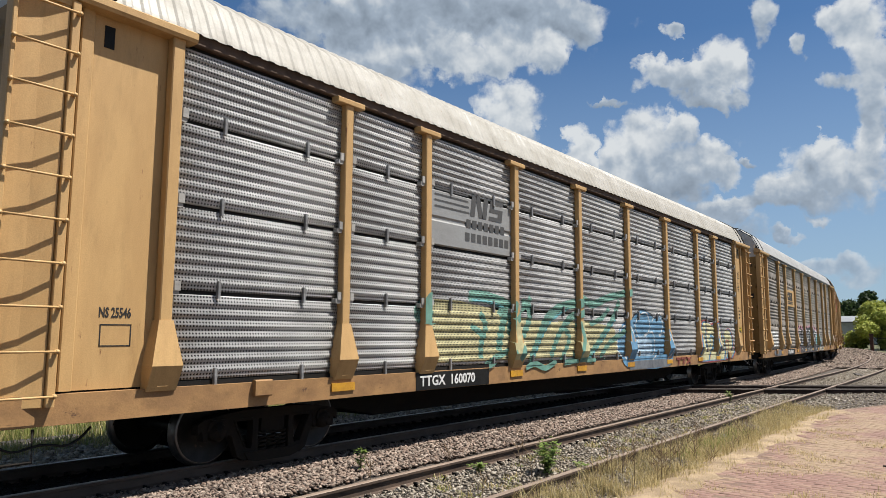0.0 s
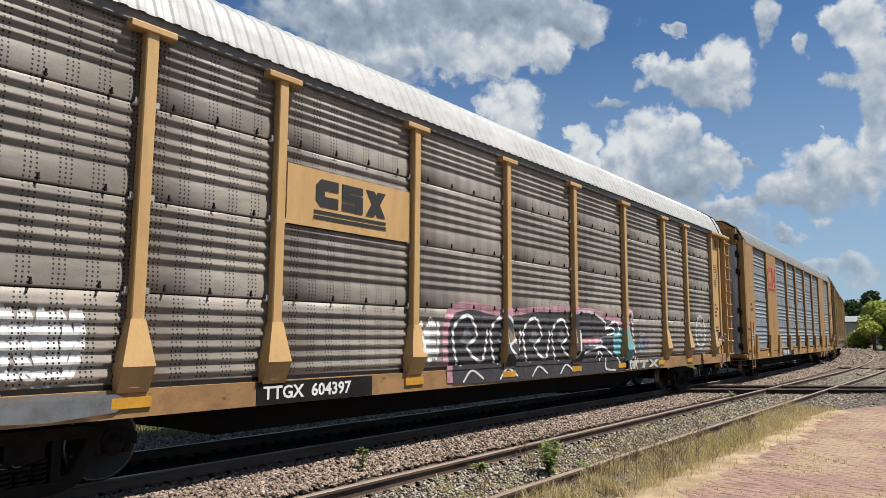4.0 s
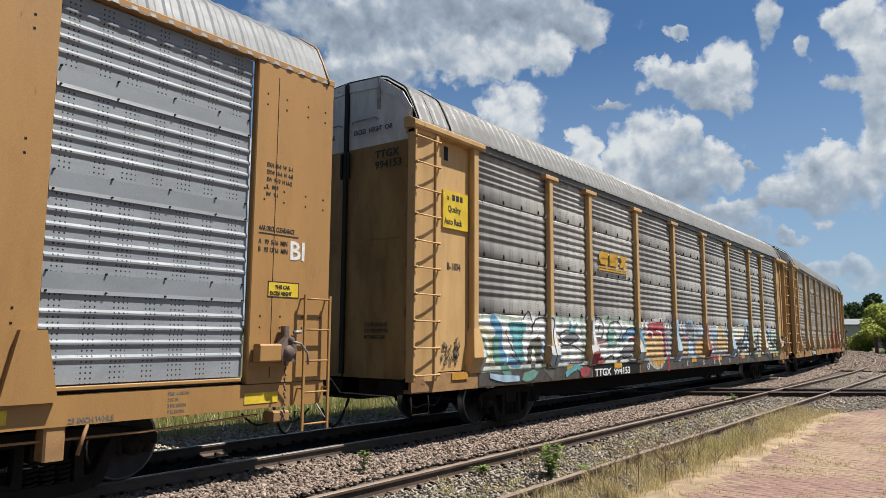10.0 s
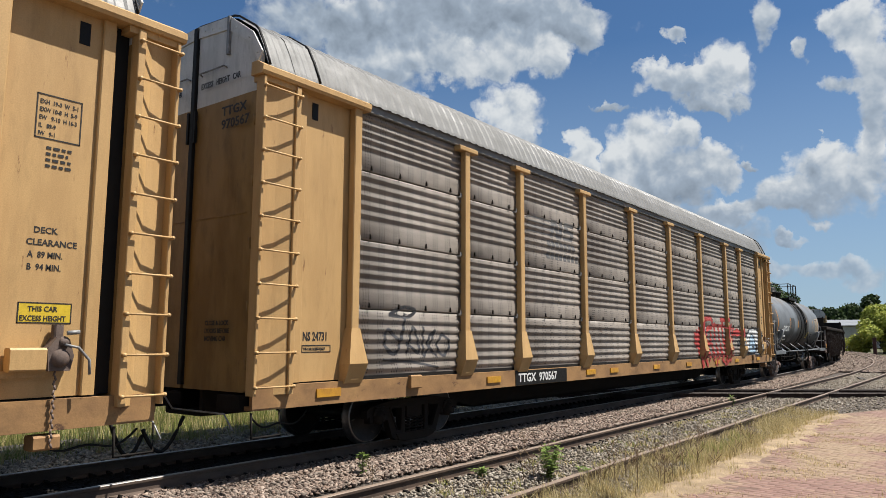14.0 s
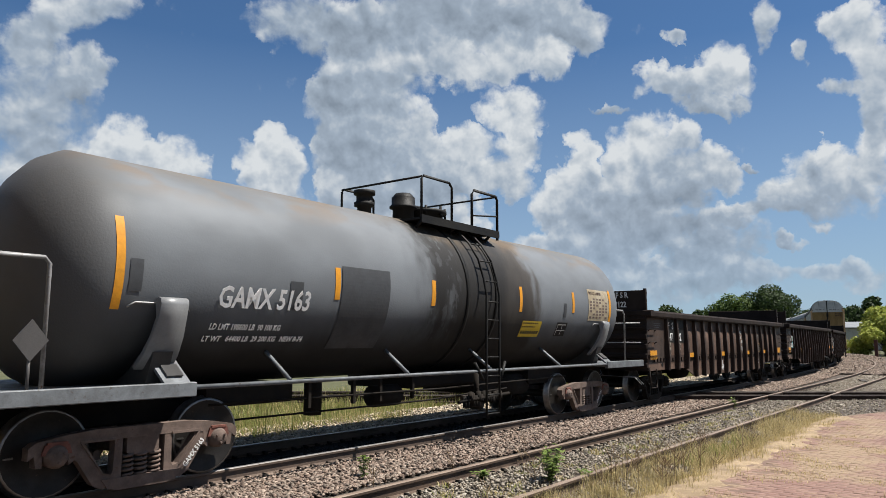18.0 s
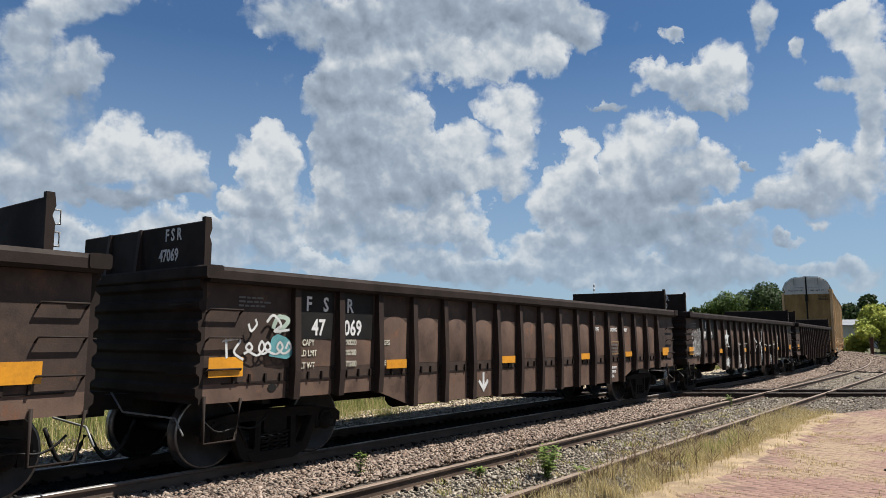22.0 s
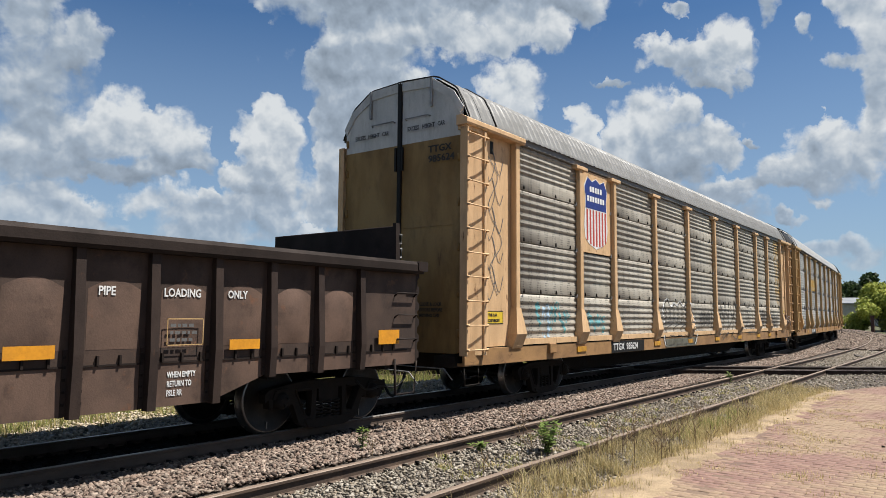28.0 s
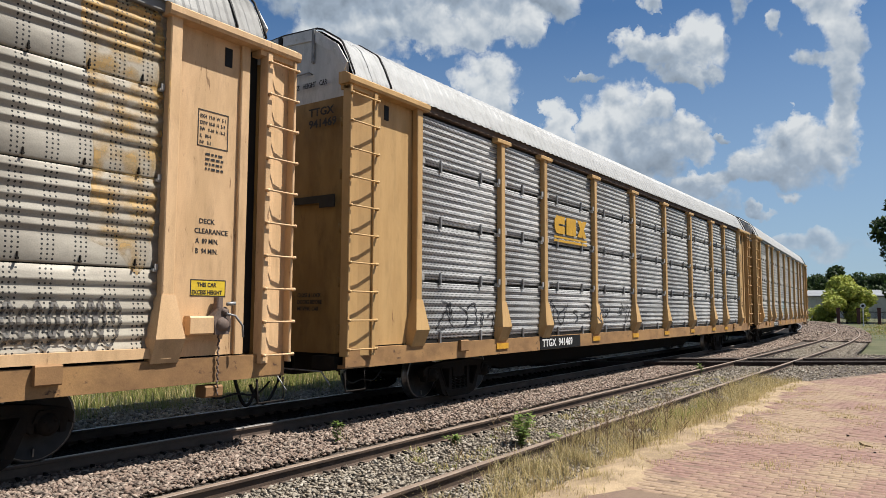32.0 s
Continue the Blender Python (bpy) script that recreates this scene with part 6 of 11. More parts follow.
def fleet():
    # 1: perforated silver sheets, first car in view
    c, (g, cu) = rack_car(-119.54, "a", "yellow autorack with grey perforated sheets, green and yellow graffiti", "yellow", "galv_dull", "roof_white", 4.80, "160070", 11, plate=(2, 2))
    place(c, -119.54, STD_LEN, 3.7)
    P = STD_POSTS
    art_one(c, g, cu, P)
    sill_letters(c, 17.9, "ink_maroon")
    emblem_bars(c, 6.6, 8.95, 3.2, 4.05, "ink_dim", lambda x, z: PANEL_Y - 0.031, [], (-50,))
    lettering("NS 25546", 0.145, "ink_black", c, side_text(1.07, -1.432, 1.78), 0.60)
    box_rule(c, 1.09, 1.43, 1.48, 1.71, -1.431, "ink_black")

    # 2: brown weathered
    c, (g, cu) = rack_car(-92.05, "b", "yellow autorack with brown weathered sheets and white graffiti", "yellow", "galv_worn", "roof_clean", 4.80, "604397", 22)
    place(c, -92.05, STD_LEN, 3.7)
    emblem(c, 6.45, 9.0, 2.95, 3.85, "yellow", "ink_black")
    art_two(c, g, cu, P)
    sill_letters(c, 17.45, "g_cream", 1.5)
    lettering("B 4152", 0.15, "ink_black", c, side_text(0.98, -1.432, 2.75), 0.75)

    # 3: bright sheets with wide orange-yellow panels
    modern_car()

    # 4: mural along the whole foot
    c, (g, cu) = rack_car(-37.07, "b", "yellow autorack with grey sheets and a long painted mural", "yellow", "galv_grey", "roof_galv", 4.80, "994153", 33, num=(6.4, 2.7, 0.76))
    place(c, -37.07, STD_LEN, 3.7)
    emblem(c, 6.9, 8.6, 3.2, 3.65, None, "csx_yellow", letters=True)
    art_four(c, g, cu, P)
    s = Shape()
    s.box(0.90, 1.62, -1.465, -1.43, 3.45, 4.10)
    part("sign", s, "sign_yellow", c, "yellow sign")
    lettering("a", 0.13, "ink_black", c, side_text(1.0, -1.466, 3.94))
    emblem_small(c, 1.15, 3.94)
    lettering("Quality", 0.15, "ink_black", c, side_text(1.02, -1.466, 3.74), 0.85)
    lettering("Auto Rack", 0.15, "ink_black", c, side_text(0.93, -1.466, 3.52), 0.78)
    lettering("B-1834", 0.17, "ink_black", c, side_text(1.05, -1.432, 2.75), 0.8)
    graffiti(c, g, cu, P, 0.75, 1.4, 1.15, 1.6, ("g_black",), 6, 71, "tag", "small black tag")

    # 5
    c, (g, cu) = rack_car(-9.62, "b", "yellow autorack with brownish sheets and red graffiti tags", "yellow", "galv_taupe", "roof_galv", 4.80, "970567", 54)
    place(c, -9.62, STD_LEN, 3.7)
    emblem_bars(c, 6.7, 8.95, 3.2, 4.08, "ink_grey", g, cu, P)
    a = Art(c, g, cu, P)
    a.line("black", 0.06, (2.6, 1.98), (2.9, 2.1), (3.2, 2.06), (3.0, 1.95), (2.6, 1.98)).line("black", 0.06, (2.95, 2.0), (2.85, 1.6), (2.55, 1.75), (2.5, 1.5), (2.75, 1.4), (2.9, 1.75))
    a.line("black", 0.05, (3.0, 1.4), (3.15, 1.8), (3.3, 1.4), (3.0, 1.55)).line("black", 0.05, (3.4, 1.8), (3.42, 1.35), (3.7, 1.75), (3.5, 1.55), (3.75, 1.35)).line("black", 0.05, (3.9, 1.7), (3.75, 1.5), (3.95, 1.35), (4.1, 1.55), (3.9, 1.7)).line("black", 0.04, (2.45, 1.3), (3.2, 1.25), (3.8, 1.15))
    a.done("black graffiti tag")
    art_five(c, g, cu, P)
    lettering("NS 24731", 0.16, "ink_black", c, side_text(0.89, -1.432, 1.59), 0.70)
    box_rule(c, 0.88, 1.40, 1.43, 1.53, -1.431, "ink_black")
    lettering("THIS CAR EXCESS HEIGHT", 0.05, "ink_black", c, side_text(0.90, -1.432, 1.46), 0.68)

    tank_car()
    for k, (sg, num) in enumerate(((33.30, "122"), (50.10, "069"), (66.80, "059"), (83.60, "070"))):
        gondola(sg, num, k)

    # 11: shield car
    c, (g, cu) = rack_car(100.30, "b", "yellow autorack with grey sheets and a red, white and blue shield", "yellow_old", "galv_khaki", "roof_galv", 4.80, "985624", 75, shield=True)
    place(c, 100.30, STD_LEN, 3.7)
    shield_panel(c, 4.58, 6.27, 3.07, 4.96)
    a = Art(c, lambda x, z: -1.4325, [], (-50,))
    for k in range(5):
        z = 1.9 + 0.55 * k
        a.line("ink_grey", 0.017, (0.80, z + 0.5), (0.92, z), (1.12, z + 0.35), (1.02, z + 0.62), (1.25, z + 0.15), (1.40, z + 0.45 - 0.1 * (k % 2)))
    a.line("ink_grey", 0.017, (0.82, 4.6), (1.2, 4.2), (0.9, 3.6), (1.35, 3.0), (0.95, 2.5), (1.2, 2.0))
    a.done("loose dark scrawl")
    box_rule(c, 0.80, 1.40, 1.46, 1.70, -1.4315, "ink_black", 0.014, "sign_yellow")
    lettering("THIS CAR", 0.075, "ink_black", c, side_text(0.90, -1.436, 1.60), 0.9)
    lettering("EXCESS HEIGHT", 0.075, "ink_black", c, side_text(0.83, -1.436, 1.50), 0.85)
    graffiti(c, g, cu, P, 2.6, 4.0, 1.15, 1.9, ("g_teal", "g_sky"), 7, 85, "wide", "teal graffiti marks")
    graffiti(c, g, cu, P, 4.9, 5.8, 1.2, 1.75, ("g_teal",), 5, 86, "wide", "teal graffiti marks")
    art_shield(c, g, cu, P)
    a = Art(c, g, cu, P)
    a.fill("spill", (23.55, 2.3), (23.6, 3.2), (23.5, 4.0), (23.45, 4.95), (24.3, 4.95), (24.36, 3.0), (24.2, 2.0), (23.9, 2.2))
    a.done("thin orange-yellow overspray running down the sheets")

    # 12, 13
    c, (g, cu) = rack_car(127.64, "a", "yellow autorack with grey perforated sheets and a yellow emblem", "yellow", "galv_dull", "roof_clean", 4.80, "941469", 96)
    place(c, 127.64, STD_LEN, 3.7)
    emblem(c, 6.9, 8.7, 3.15, 3.75, None, "csx_yellow", letters=True)
    graffiti(c, g, cu, P, 2.4, 4.3, 1.25, 1.75, ("g_black",), 6, 97, "tag", "grey graffiti lines")
    graffiti(c, g, cu, P, 6.6, 11.6, 1.25, 1.8, ("g_black",), 9, 98, "tag", "grey graffiti lines")
    c, (g, cu) = rack_car(155.0, "b", "yellow autorack with light grey sheets and teal graffiti", "yellow", "galv_grey", "roof_clean", 4.80, "913620", 99)
    place(c, 155.0, STD_LEN, 3.7)
    graffiti(c, g, cu, P, 9.5, 13.2, 1.1, 2.4, ("g_teal", "g_sky"), 6, 101, "wide", "teal graffiti lines")


def art_one(c, g, cu, P):
    a = Art(c, g, cu, P, "p_")
    a.fill("green", (6.1, 2.0), (6.4, 2.3), (6.6, 2.1), (6.55, 1.8), (6.2, 1.8))
    a.fill("yellow", (6.6, 1.15), (6.6, 2.2), (7.3, 2.2), (8.4, 2.1), (9.4, 1.95), (10.6, 1.9), (12.4, 1.95), (13.8, 1.8), (14.0, 1.15), sharp=True)
    a.line("green", 0.22, (7.68, 2.3), (8.13, 2.3), (8.57, 2.24), (9.04, 2.15))
    a.line("green", 0.20, (8.91, 2.14), (8.77, 1.9), (8.65, 1.61), (8.6, 1.38))
    a.line("green", 0.14, (8.62, 2.01), (8.79, 2.14), (8.98, 2.03), (8.94, 1.67))
    a.line("green", 0.14, (8.0, 1.24), (8.01, 1.45), (8.14, 1.77), (8.0, 1.98))
    a.line("green", 0.12, (7.72, 1.76), (7.92, 1.68), (8.1, 1.55))
    a.line("green", 0.17, (9.16, 1.19), (9.37, 1.49), (9.67, 1.87), (9.72, 2.13), (9.47, 2.24))
    a.line("green", 0.14, (9.12, 1.91), (9.27, 2.04), (9.54, 2.18), (9.75, 2.33))
    a.line("green", 0.20, (9.78, 1.14), (10.09, 1.55), (10.4, 1.93), (11.0, 2.2), (11.89, 2.33))
    a.line("green", 0.16, (10.6, 1.21), (10.93, 1.62), (11.39, 1.96), (11.9, 2.1))
    a.line("green", 0.14, (11.05, 1.11), (11.41, 1.55), (11.2, 1.81), (11.59, 2.01))
    a.line("green", 0.14, (11.62, 1.18), (11.87, 1.55), (11.75, 1.86))
    a.line("green", 0.18, (12.0, 2.5), (12.58, 2.33), (13.47, 2.52), (14.66, 2.7))
    a.line("green", 0.18, (12.27, 1.08), (12.97, 1.51), (13.69, 2.0), (14.07, 2.42))
    a.line("green", 0.14, (12.98, 1.14), (13.56, 1.47), (14.51, 1.74))
    a.line("green", 0.12, (12.47, 1.88), (13.08, 2.02), (13.47, 2.25))
    a.line("green", 0.12, (8.16, 1.07), (8.53, 1.22), (8.93, 1.32))
    a.line("green", 0.12, (9.47, 1.0), (9.78, 1.05), (10.2, 0.96), (10.61, 1.07))
    a.line("green", 0.12, (11.05, 1.04), (11.63, 1.07), (12.49, 1.07))
    a.line("teal", 0.05, (7.73, 2.23), (8.19, 2.22), (8.76, 2.14))
    a.line("teal", 0.05, (9.88, 1.23), (10.25, 1.62), (10.65, 1.94), (11.38, 2.19))
    a.line("teal", 0.05, (12.38, 1.11), (13.09, 1.51), (13.83, 2.0))
    a.done("pale yellow graffiti piece with soft green outlines")
    a = Art(c, g, cu, P, "p_")
    a.fill("blue", (14.0, 1.1), (13.95, 1.6), (14.4, 1.95), (15.0, 2.1), (15.6, 2.3), (16.1, 2.2), (16.5, 2.1), (16.9, 2.2), (17.2, 1.9), (17.45, 1.5), (17.4, 0.8), (14.6, 0.8))
    a.fill("sky", (15.2, 1.1), (15.0, 1.5), (15.6, 1.6), (16.2, 1.45), (16.1, 1.1))
    a.line("white", 0.04, (14.3, 1.05), (13.95, 1.3), (14.1, 1.7), (14.5, 1.85), (14.8, 1.5), (15.1, 1.1), (15.3, 1.5), (15.1, 1.9), (15.6, 2.2), (16.0, 2.15), (16.1, 1.8), (15.7, 1.6), (16.3, 1.7), (16.4, 1.2), (15.8, 0.85))
    a.line("white", 0.035, (16.3, 2.0), (16.7, 2.25), (17.1, 1.9), (16.8, 1.6), (17.2, 1.7), (17.5, 1.3), (17.2, 0.95))
    a.line("black", 0.03, (14.9, 2.05), (15.5, 2.3), (16.1, 2.22), (16.5, 2.1), (16.9, 2.22))
    a.fill("slate", (14.5, 0.98), (17.3, 0.98), (17.3, 0.76), (14.5, 0.76), sharp=True)
    a.done("blue graffiti piece with white loops")
    a = Art(c, g, cu, P, "p_")
    edge = [(19.95, 0.95), (20.0, 1.5), (20.2, 1.75), (20.45, 1.85), (20.6, 2.1), (21.2, 2.12), (21.6, 2.02), (22.1, 2.12), (22.5, 2.02), (22.75, 1.7), (22.95, 1.62), (23.2, 1.82), (23.6, 1.88), (23.95, 1.68), (24.1, 1.35), (23.95, 1.0), (23.6, 0.82), (23.2, 0.84), (22.6, 0.78), (20.3, 0.78)]
    cx, cz = 22.0, 1.42
    for m, f in (("red", 1.0), ("blue", 0.965), ("straw", 0.90)):
        a.fill(m, *[(cx + (x - cx) * (f if m == "red" else f + 0.01), cz + (z - cz) * f * (1 if m == "red" else 0.97)) for x, z in edge])
    # blue and red edges between the letters
    for x, top in ((21.05, 1.95), (21.95, 1.95), (22.75, 1.6)):
        a.line("blue", 0.10, (x - 0.05, top), (x - 0.12, 1.5), (x + 0.02, 1.15), (x - 0.1, 0.85))
        a.line("red", 0.035, (x + 0.03, top), (x - 0.04, 1.5), (x + 0.10, 1.15), (x - 0.02, 0.85))
    a.line("slate", 0.035, (20.6, 1.2), (20.75, 1.6), (21.0, 1.62), (20.95, 1.35), (20.7, 1.3)).line("blue", 0.08, (21.35, 1.25), (21.4, 1.6), (21.7, 1.55), (21.65, 1.25), (21.4, 1.15))
    a.line("red", 0.05, (23.15, 0.85), (23.12, 1.35), (23.28, 1.48), (23.42, 1.38), (23.4, 1.1), (23.3, 0.9)).line("blue", 0.09, (23.02, 0.85), (22.98, 1.45), (22.85, 1.62))
    a.line("mint", 0.05, (20.3, 1.1), (20.35, 1.5), (20.6, 1.75)).line("mint", 0.05, (22.2, 1.2), (22.3, 1.7))
    a.done("cream graffiti piece with red and blue outlines")


def sill_letters(c, x, mat, w=1.0):
    """Three worn capitals on the sill."""
    s = Shape()
    for k in range(2):
        q = x + 0.42 * w * k
        s.box(q, q + 0.40 * w, -1.536, -1.514, 0.93, 0.99)
        s.prism([(q + 0.16 * w, 0.93), (q + 0.27 * w, 0.93), (q + 0.23 * w, 0.79), (q + 0.12 * w, 0.79)], -1.536, -1.514, "y")
    q = x + 0.86 * w
    s.prism([(q, 0.99), (q + 0.12 * w, 0.99), (q + 0.42 * w, 0.79), (q + 0.30 * w, 0.79)], -1.536, -1.514, "y")
    s.prism([(q + 0.46 * w, 0.988), (q + 0.34 * w, 0.988), (q - 0.02 * w, 0.792), (q + 0.10 * w, 0.792)], -1.5375, -1.515, "y")
    part("sill_emblem", s, mat, c, "worn letters on the sill")


def art_two(c, g, cu, P):
    a = Art(c, g, cu, P)
    a.scribble("white", 0.05, 9.2, 9.8, 1.25, 1.85, 9, 3).scribble("white", 0.04, 9.25, 9.8, 1.2, 1.5, 8, 5)
    a.done("white tag")
    a = Art(c, g, cu, P)
    a.fill("pink", (9.95, 0.8), (9.95, 1.9), (10.6, 2.2), (11.8, 2.1), (13.4, 2.2), (15.4, 2.22), (16.6, 2.12), (17.3, 1.95), (17.6, 1.5), (17.3, 0.8))
    a.fill("black", (10.1, 0.78), (10.1, 1.8), (10.7, 2.05), (11.8, 1.95), (13.4, 2.1), (15.4, 2.13), (16.2, 2.0), (17.1, 1.85), (17.15, 1.2), (17.2, 0.78))
    a.fill("teal", (16.7, 1.2), (16.75, 1.7), (17.4, 1.75), (17.7, 1.3), (17.5, 0.95)).fill("pink", (14.8, 1.5), (15.9, 1.6), (15.9, 1.45), (14.8, 1.35))
    a.line("white", 0.06, (14.7, 2.14), (15.6, 2.12), (16.2, 1.95), (16.3, 1.8), (16.8, 1.95), (17.05, 1.8), (16.9, 1.6), (16.0, 1.55), (16.05, 1.4), (15.4, 1.4))
    a.line("white", 0.05, (15.0, 1.2), (15.6, 1.3), (16.1, 1.35), (16.6, 1.15), (16.9, 0.95))
    a.line("white", 0.05, (15.7, 1.05), (15.9, 1.25), (16.05, 1.1), (16.1, 0.85), (16.6, 0.8)).line("white", 0.04, (16.2, 1.75), (16.6, 1.8), (16.75, 1.68), (16.3, 1.62))
    for k in range(4):
        x = 10.3 + 1.15 * k
        a.line("white", 0.06, (x, 1.1), (x - 0.1, 1.7), (x + 0.35, 1.95), (x + 0.6, 1.6), (x + 0.3, 1.4), (x + 0.75, 1.15), (x + 0.95, 1.7))
        a.line("white", 0.04, (x + 0.1, 0.82), (x + 0.35, 1.0), (x + 0.7, 0.85))
        a.fill("slate", (x + 0.1, 1.5), (x + 0.3, 1.75), (x + 0.45, 1.55), (x + 0.25, 1.45))
    a.line("white", 0.05, (17.5, 0.8), (17.55, 1.4), (17.9, 0.85))
    a.done("black graffiti piece with white contours and a pink edge")
    a = Art(c, g, cu, P)
    a.fill("char", (17.3, 1.03), (17.3, 0.76), (19.6, 0.76), (19.6, 1.03), sharp=True).fill("pink", (17.1, 0.78), (17.2, 1.0), (17.4, 1.0), (17.4, 0.78), sharp=True)
    a.fill("pink", (17.45, 1.1), (17.5, 1.7), (17.55, 2.15), (17.75, 2.3), (17.95, 2.15), (17.95, 1.6), (18.05, 1.1))
    a.fill("black", (17.5, 1.05), (17.55, 1.5), (17.65, 1.9), (17.85, 1.9), (17.92, 1.4), (17.98, 1.05)).fill("slate", (17.66, 1.95), (17.66, 2.15), (17.84, 2.15), (17.84, 1.95), sharp=True)
    a.line("white", 0.045, (17.5, 1.3), (17.62, 1.85), (17.63, 2.18), (17.87, 2.18), (17.86, 1.85), (17.95, 1.35)).line("white", 0.03, (17.68, 1.6), (17.72, 1.2), (17.66, 1.05)).line("white", 0.03, (17.82, 1.6), (17.84, 1.3), (17.78, 1.08))
    a.line("white", 0.035, (17.55, 1.02), (17.62, 0.9), (17.56, 0.78)).line("white", 0.035, (17.95, 1.02), (17.88, 0.9), (17.96, 0.78))
    a.scribble("purple", 0.06, 18.2, 18.9, 1.25, 1.6, 4, 12).scribble("lilac", 0.05, 18.3, 18.7, 1.5, 1.75, 3, 13).line("teal", 0.06, (18.35, 1.2), (18.28, 1.35), (18.4, 1.45), (18.48, 1.3), (18.36, 1.2))
    a.done("small graffiti figure with a white outline")
    a = Art(c, g, cu, P)
    for k in range(3):
        ring = [(23.29 + (0.47 - 0.03 * k) * math.sin(0.55 * q + k), 1.74 + (0.52 - 0.04 * k) * math.cos(0.55 * q + k)) for q in range(13)]
        a.line("white", 0.032, *ring)
    a.scribble("white", 0.022, 23.05, 23.53, 1.56, 1.92, 5, 71).scribble("white", 0.025, 24.12, 24.84, 1.27, 1.85, 3, 72)
    a.done("white looped tag")
    a = Art(c, g, cu, P)
    for k in range(3):
        a.scribble("white", 0.05, 2.2 + 0.3 * k, 4.0, 1.15, 1.85, 9, 90 + k)
    a.fill("slate", (2.7, 0.78), (2.6, 1.0), (4.3, 1.0), (4.2, 0.78))
    a.done("faded white smears")


def art_four(c, g, cu, P):
    a = Art(c, g, cu, P)
    a.fill("char", (1.86, 0.76), (6.35, 0.76), (6.35, 1.04), (1.86, 1.04), sharp=True)
    a.fill("mint", (1.86, 1.0), (1.86, 1.98), (2.6, 2.06), (3.3, 1.98), (4.2, 2.05), (5.2, 2.1), (6.3, 2.1), (7.4, 2.15), (8.4, 2.15), (9.2, 1.95), (9.35, 1.02), sharp=True)
    a.fill("white", (1.86, 1.05), (1.86, 1.92), (2.6, 2.0), (2.9, 1.9), (3.5, 1.95), (3.7, 2.12), (4.4, 2.0), (5.1, 1.9), (5.4, 2.02), (6.3, 1.98), (6.8, 2.1), (7.5, 1.9), (8.2, 2.08), (9.0, 1.85), (9.2, 1.05), sharp=True)
    a.line("yellow", 0.1, (1.88, 1.78), (2.2, 1.72), (2.36, 1.45), (2.3, 1.1)).line("green", 0.12, (1.88, 1.6), (2.1, 1.55), (2.18, 1.3))
    a.line("blue", 0.22, (2.42, 1.95), (2.62, 1.75), (2.62, 1.45), (2.8, 1.2)).line("green", 0.2, (2.5, 1.6), (2.55, 1.25), (2.85, 0.9))
    a.fill("teal", (2.92, 1.9), (3.6, 1.88), (3.45, 1.55), (3.52, 1.15), (3.2, 1.15), (3.12, 1.5)).fill("blue", (2.95, 1.25), (3.3, 1.2), (3.2, 1.05), (2.9, 1.08))
    a.line("olive", 0.16, (3.72, 1.0), (3.75, 1.4), (4.05, 1.55), (4.2, 1.35)).line("olive", 0.2, (4.0, 1.45), (4.1, 1.15), (4.5, 0.88)).line("sky", 0.13, (4.3, 1.55), (4.3, 1.25), (4.6, 1.05))
    a.line("black", 0.03, (3.05, 1.3), (3.35, 1.15), (3.0, 1.5), (2.85, 1.75)).line("black", 0.035, (3.5, 1.97), (3.7, 2.12), (3.85, 1.9), (3.8, 1.7), (3.95, 1.95), (4.3, 2.02), (4.55, 1.95), (4.45, 1.6), (4.55, 1.05))
    a.fill("slate", (5.0, 1.6), (5.6, 1.72), (5.85, 1.56), (5.4, 1.5)).line("black", 0.035, (4.95, 1.65), (5.3, 1.78), (5.85, 1.62), (5.4, 1.48), (5.05, 1.5), (4.95, 1.7))
    a.fill("sky", (4.75, 1.2), (5.0, 1.28), (5.1, 1.15), (4.85, 1.08)).line("black", 0.03, (4.8, 1.42), (5.5, 1.45), (6.0, 1.3), (5.9, 1.1), (5.2, 1.08))
    a.line("teal", 0.1, (5.45, 1.95), (5.5, 1.72), (5.75, 1.9)).line("mint", 0.14, (6.0, 1.98), (6.1, 1.5), (6.0, 1.1)).line("slate", 0.09, (6.3, 2.0), (6.25, 1.5)).line("teal", 0.12, (5.1, 0.86), (5.6, 0.98), (6.1, 0.84))
    a.fill("red", (6.2, 1.32), (6.75, 1.3), (7.05, 1.12), (6.7, 1.02), (6.25, 1.05)).line("red", 0.04, (6.6, 1.5), (7.2, 1.52), (7.5, 1.62))
    a.line("black", 0.035, (6.5, 1.2), (6.55, 1.75), (6.8, 2.08), (7.1, 1.95), (7.05, 1.65), (6.7, 1.62)).line("black", 0.03, (6.75, 1.85), (6.9, 1.9), (6.85, 1.78))
    a.fill("green", (7.35, 1.4), (7.3, 1.75), (7.8, 1.8), (7.85, 1.45)).fill("white", (7.6, 1.55), (7.75, 1.7), (7.85, 1.58), (7.7, 1.5)).line("black", 0.035, (7.3, 1.6), (7.5, 1.95), (8.0, 2.0), (8.15, 1.75), (7.9, 1.55))
    a.line("blue", 0.18, (8.2, 1.6), (8.6, 1.75), (9.0, 1.74), (9.3, 1.45)).line("red", 0.08, (8.6, 1.58), (8.95, 1.6)).line("black", 0.035, (8.05, 1.55), (8.6, 1.85), (9.1, 1.84), (9.4, 1.5), (9.3, 1.1))
    a.fill("slate", (8.1, 1.28), (8.5, 1.4), (8.85, 1.3), (8.5, 1.16)).line("black", 0.03, (8.05, 1.28), (8.5, 1.42), (8.9, 1.3), (8.5, 1.14), (8.05, 1.28)).line("black", 0.05, (7.2, 1.12), (7.55, 1.2), (7.75, 1.08), (8.1, 1.18), (8.5, 1.06), (9.0, 1.08))
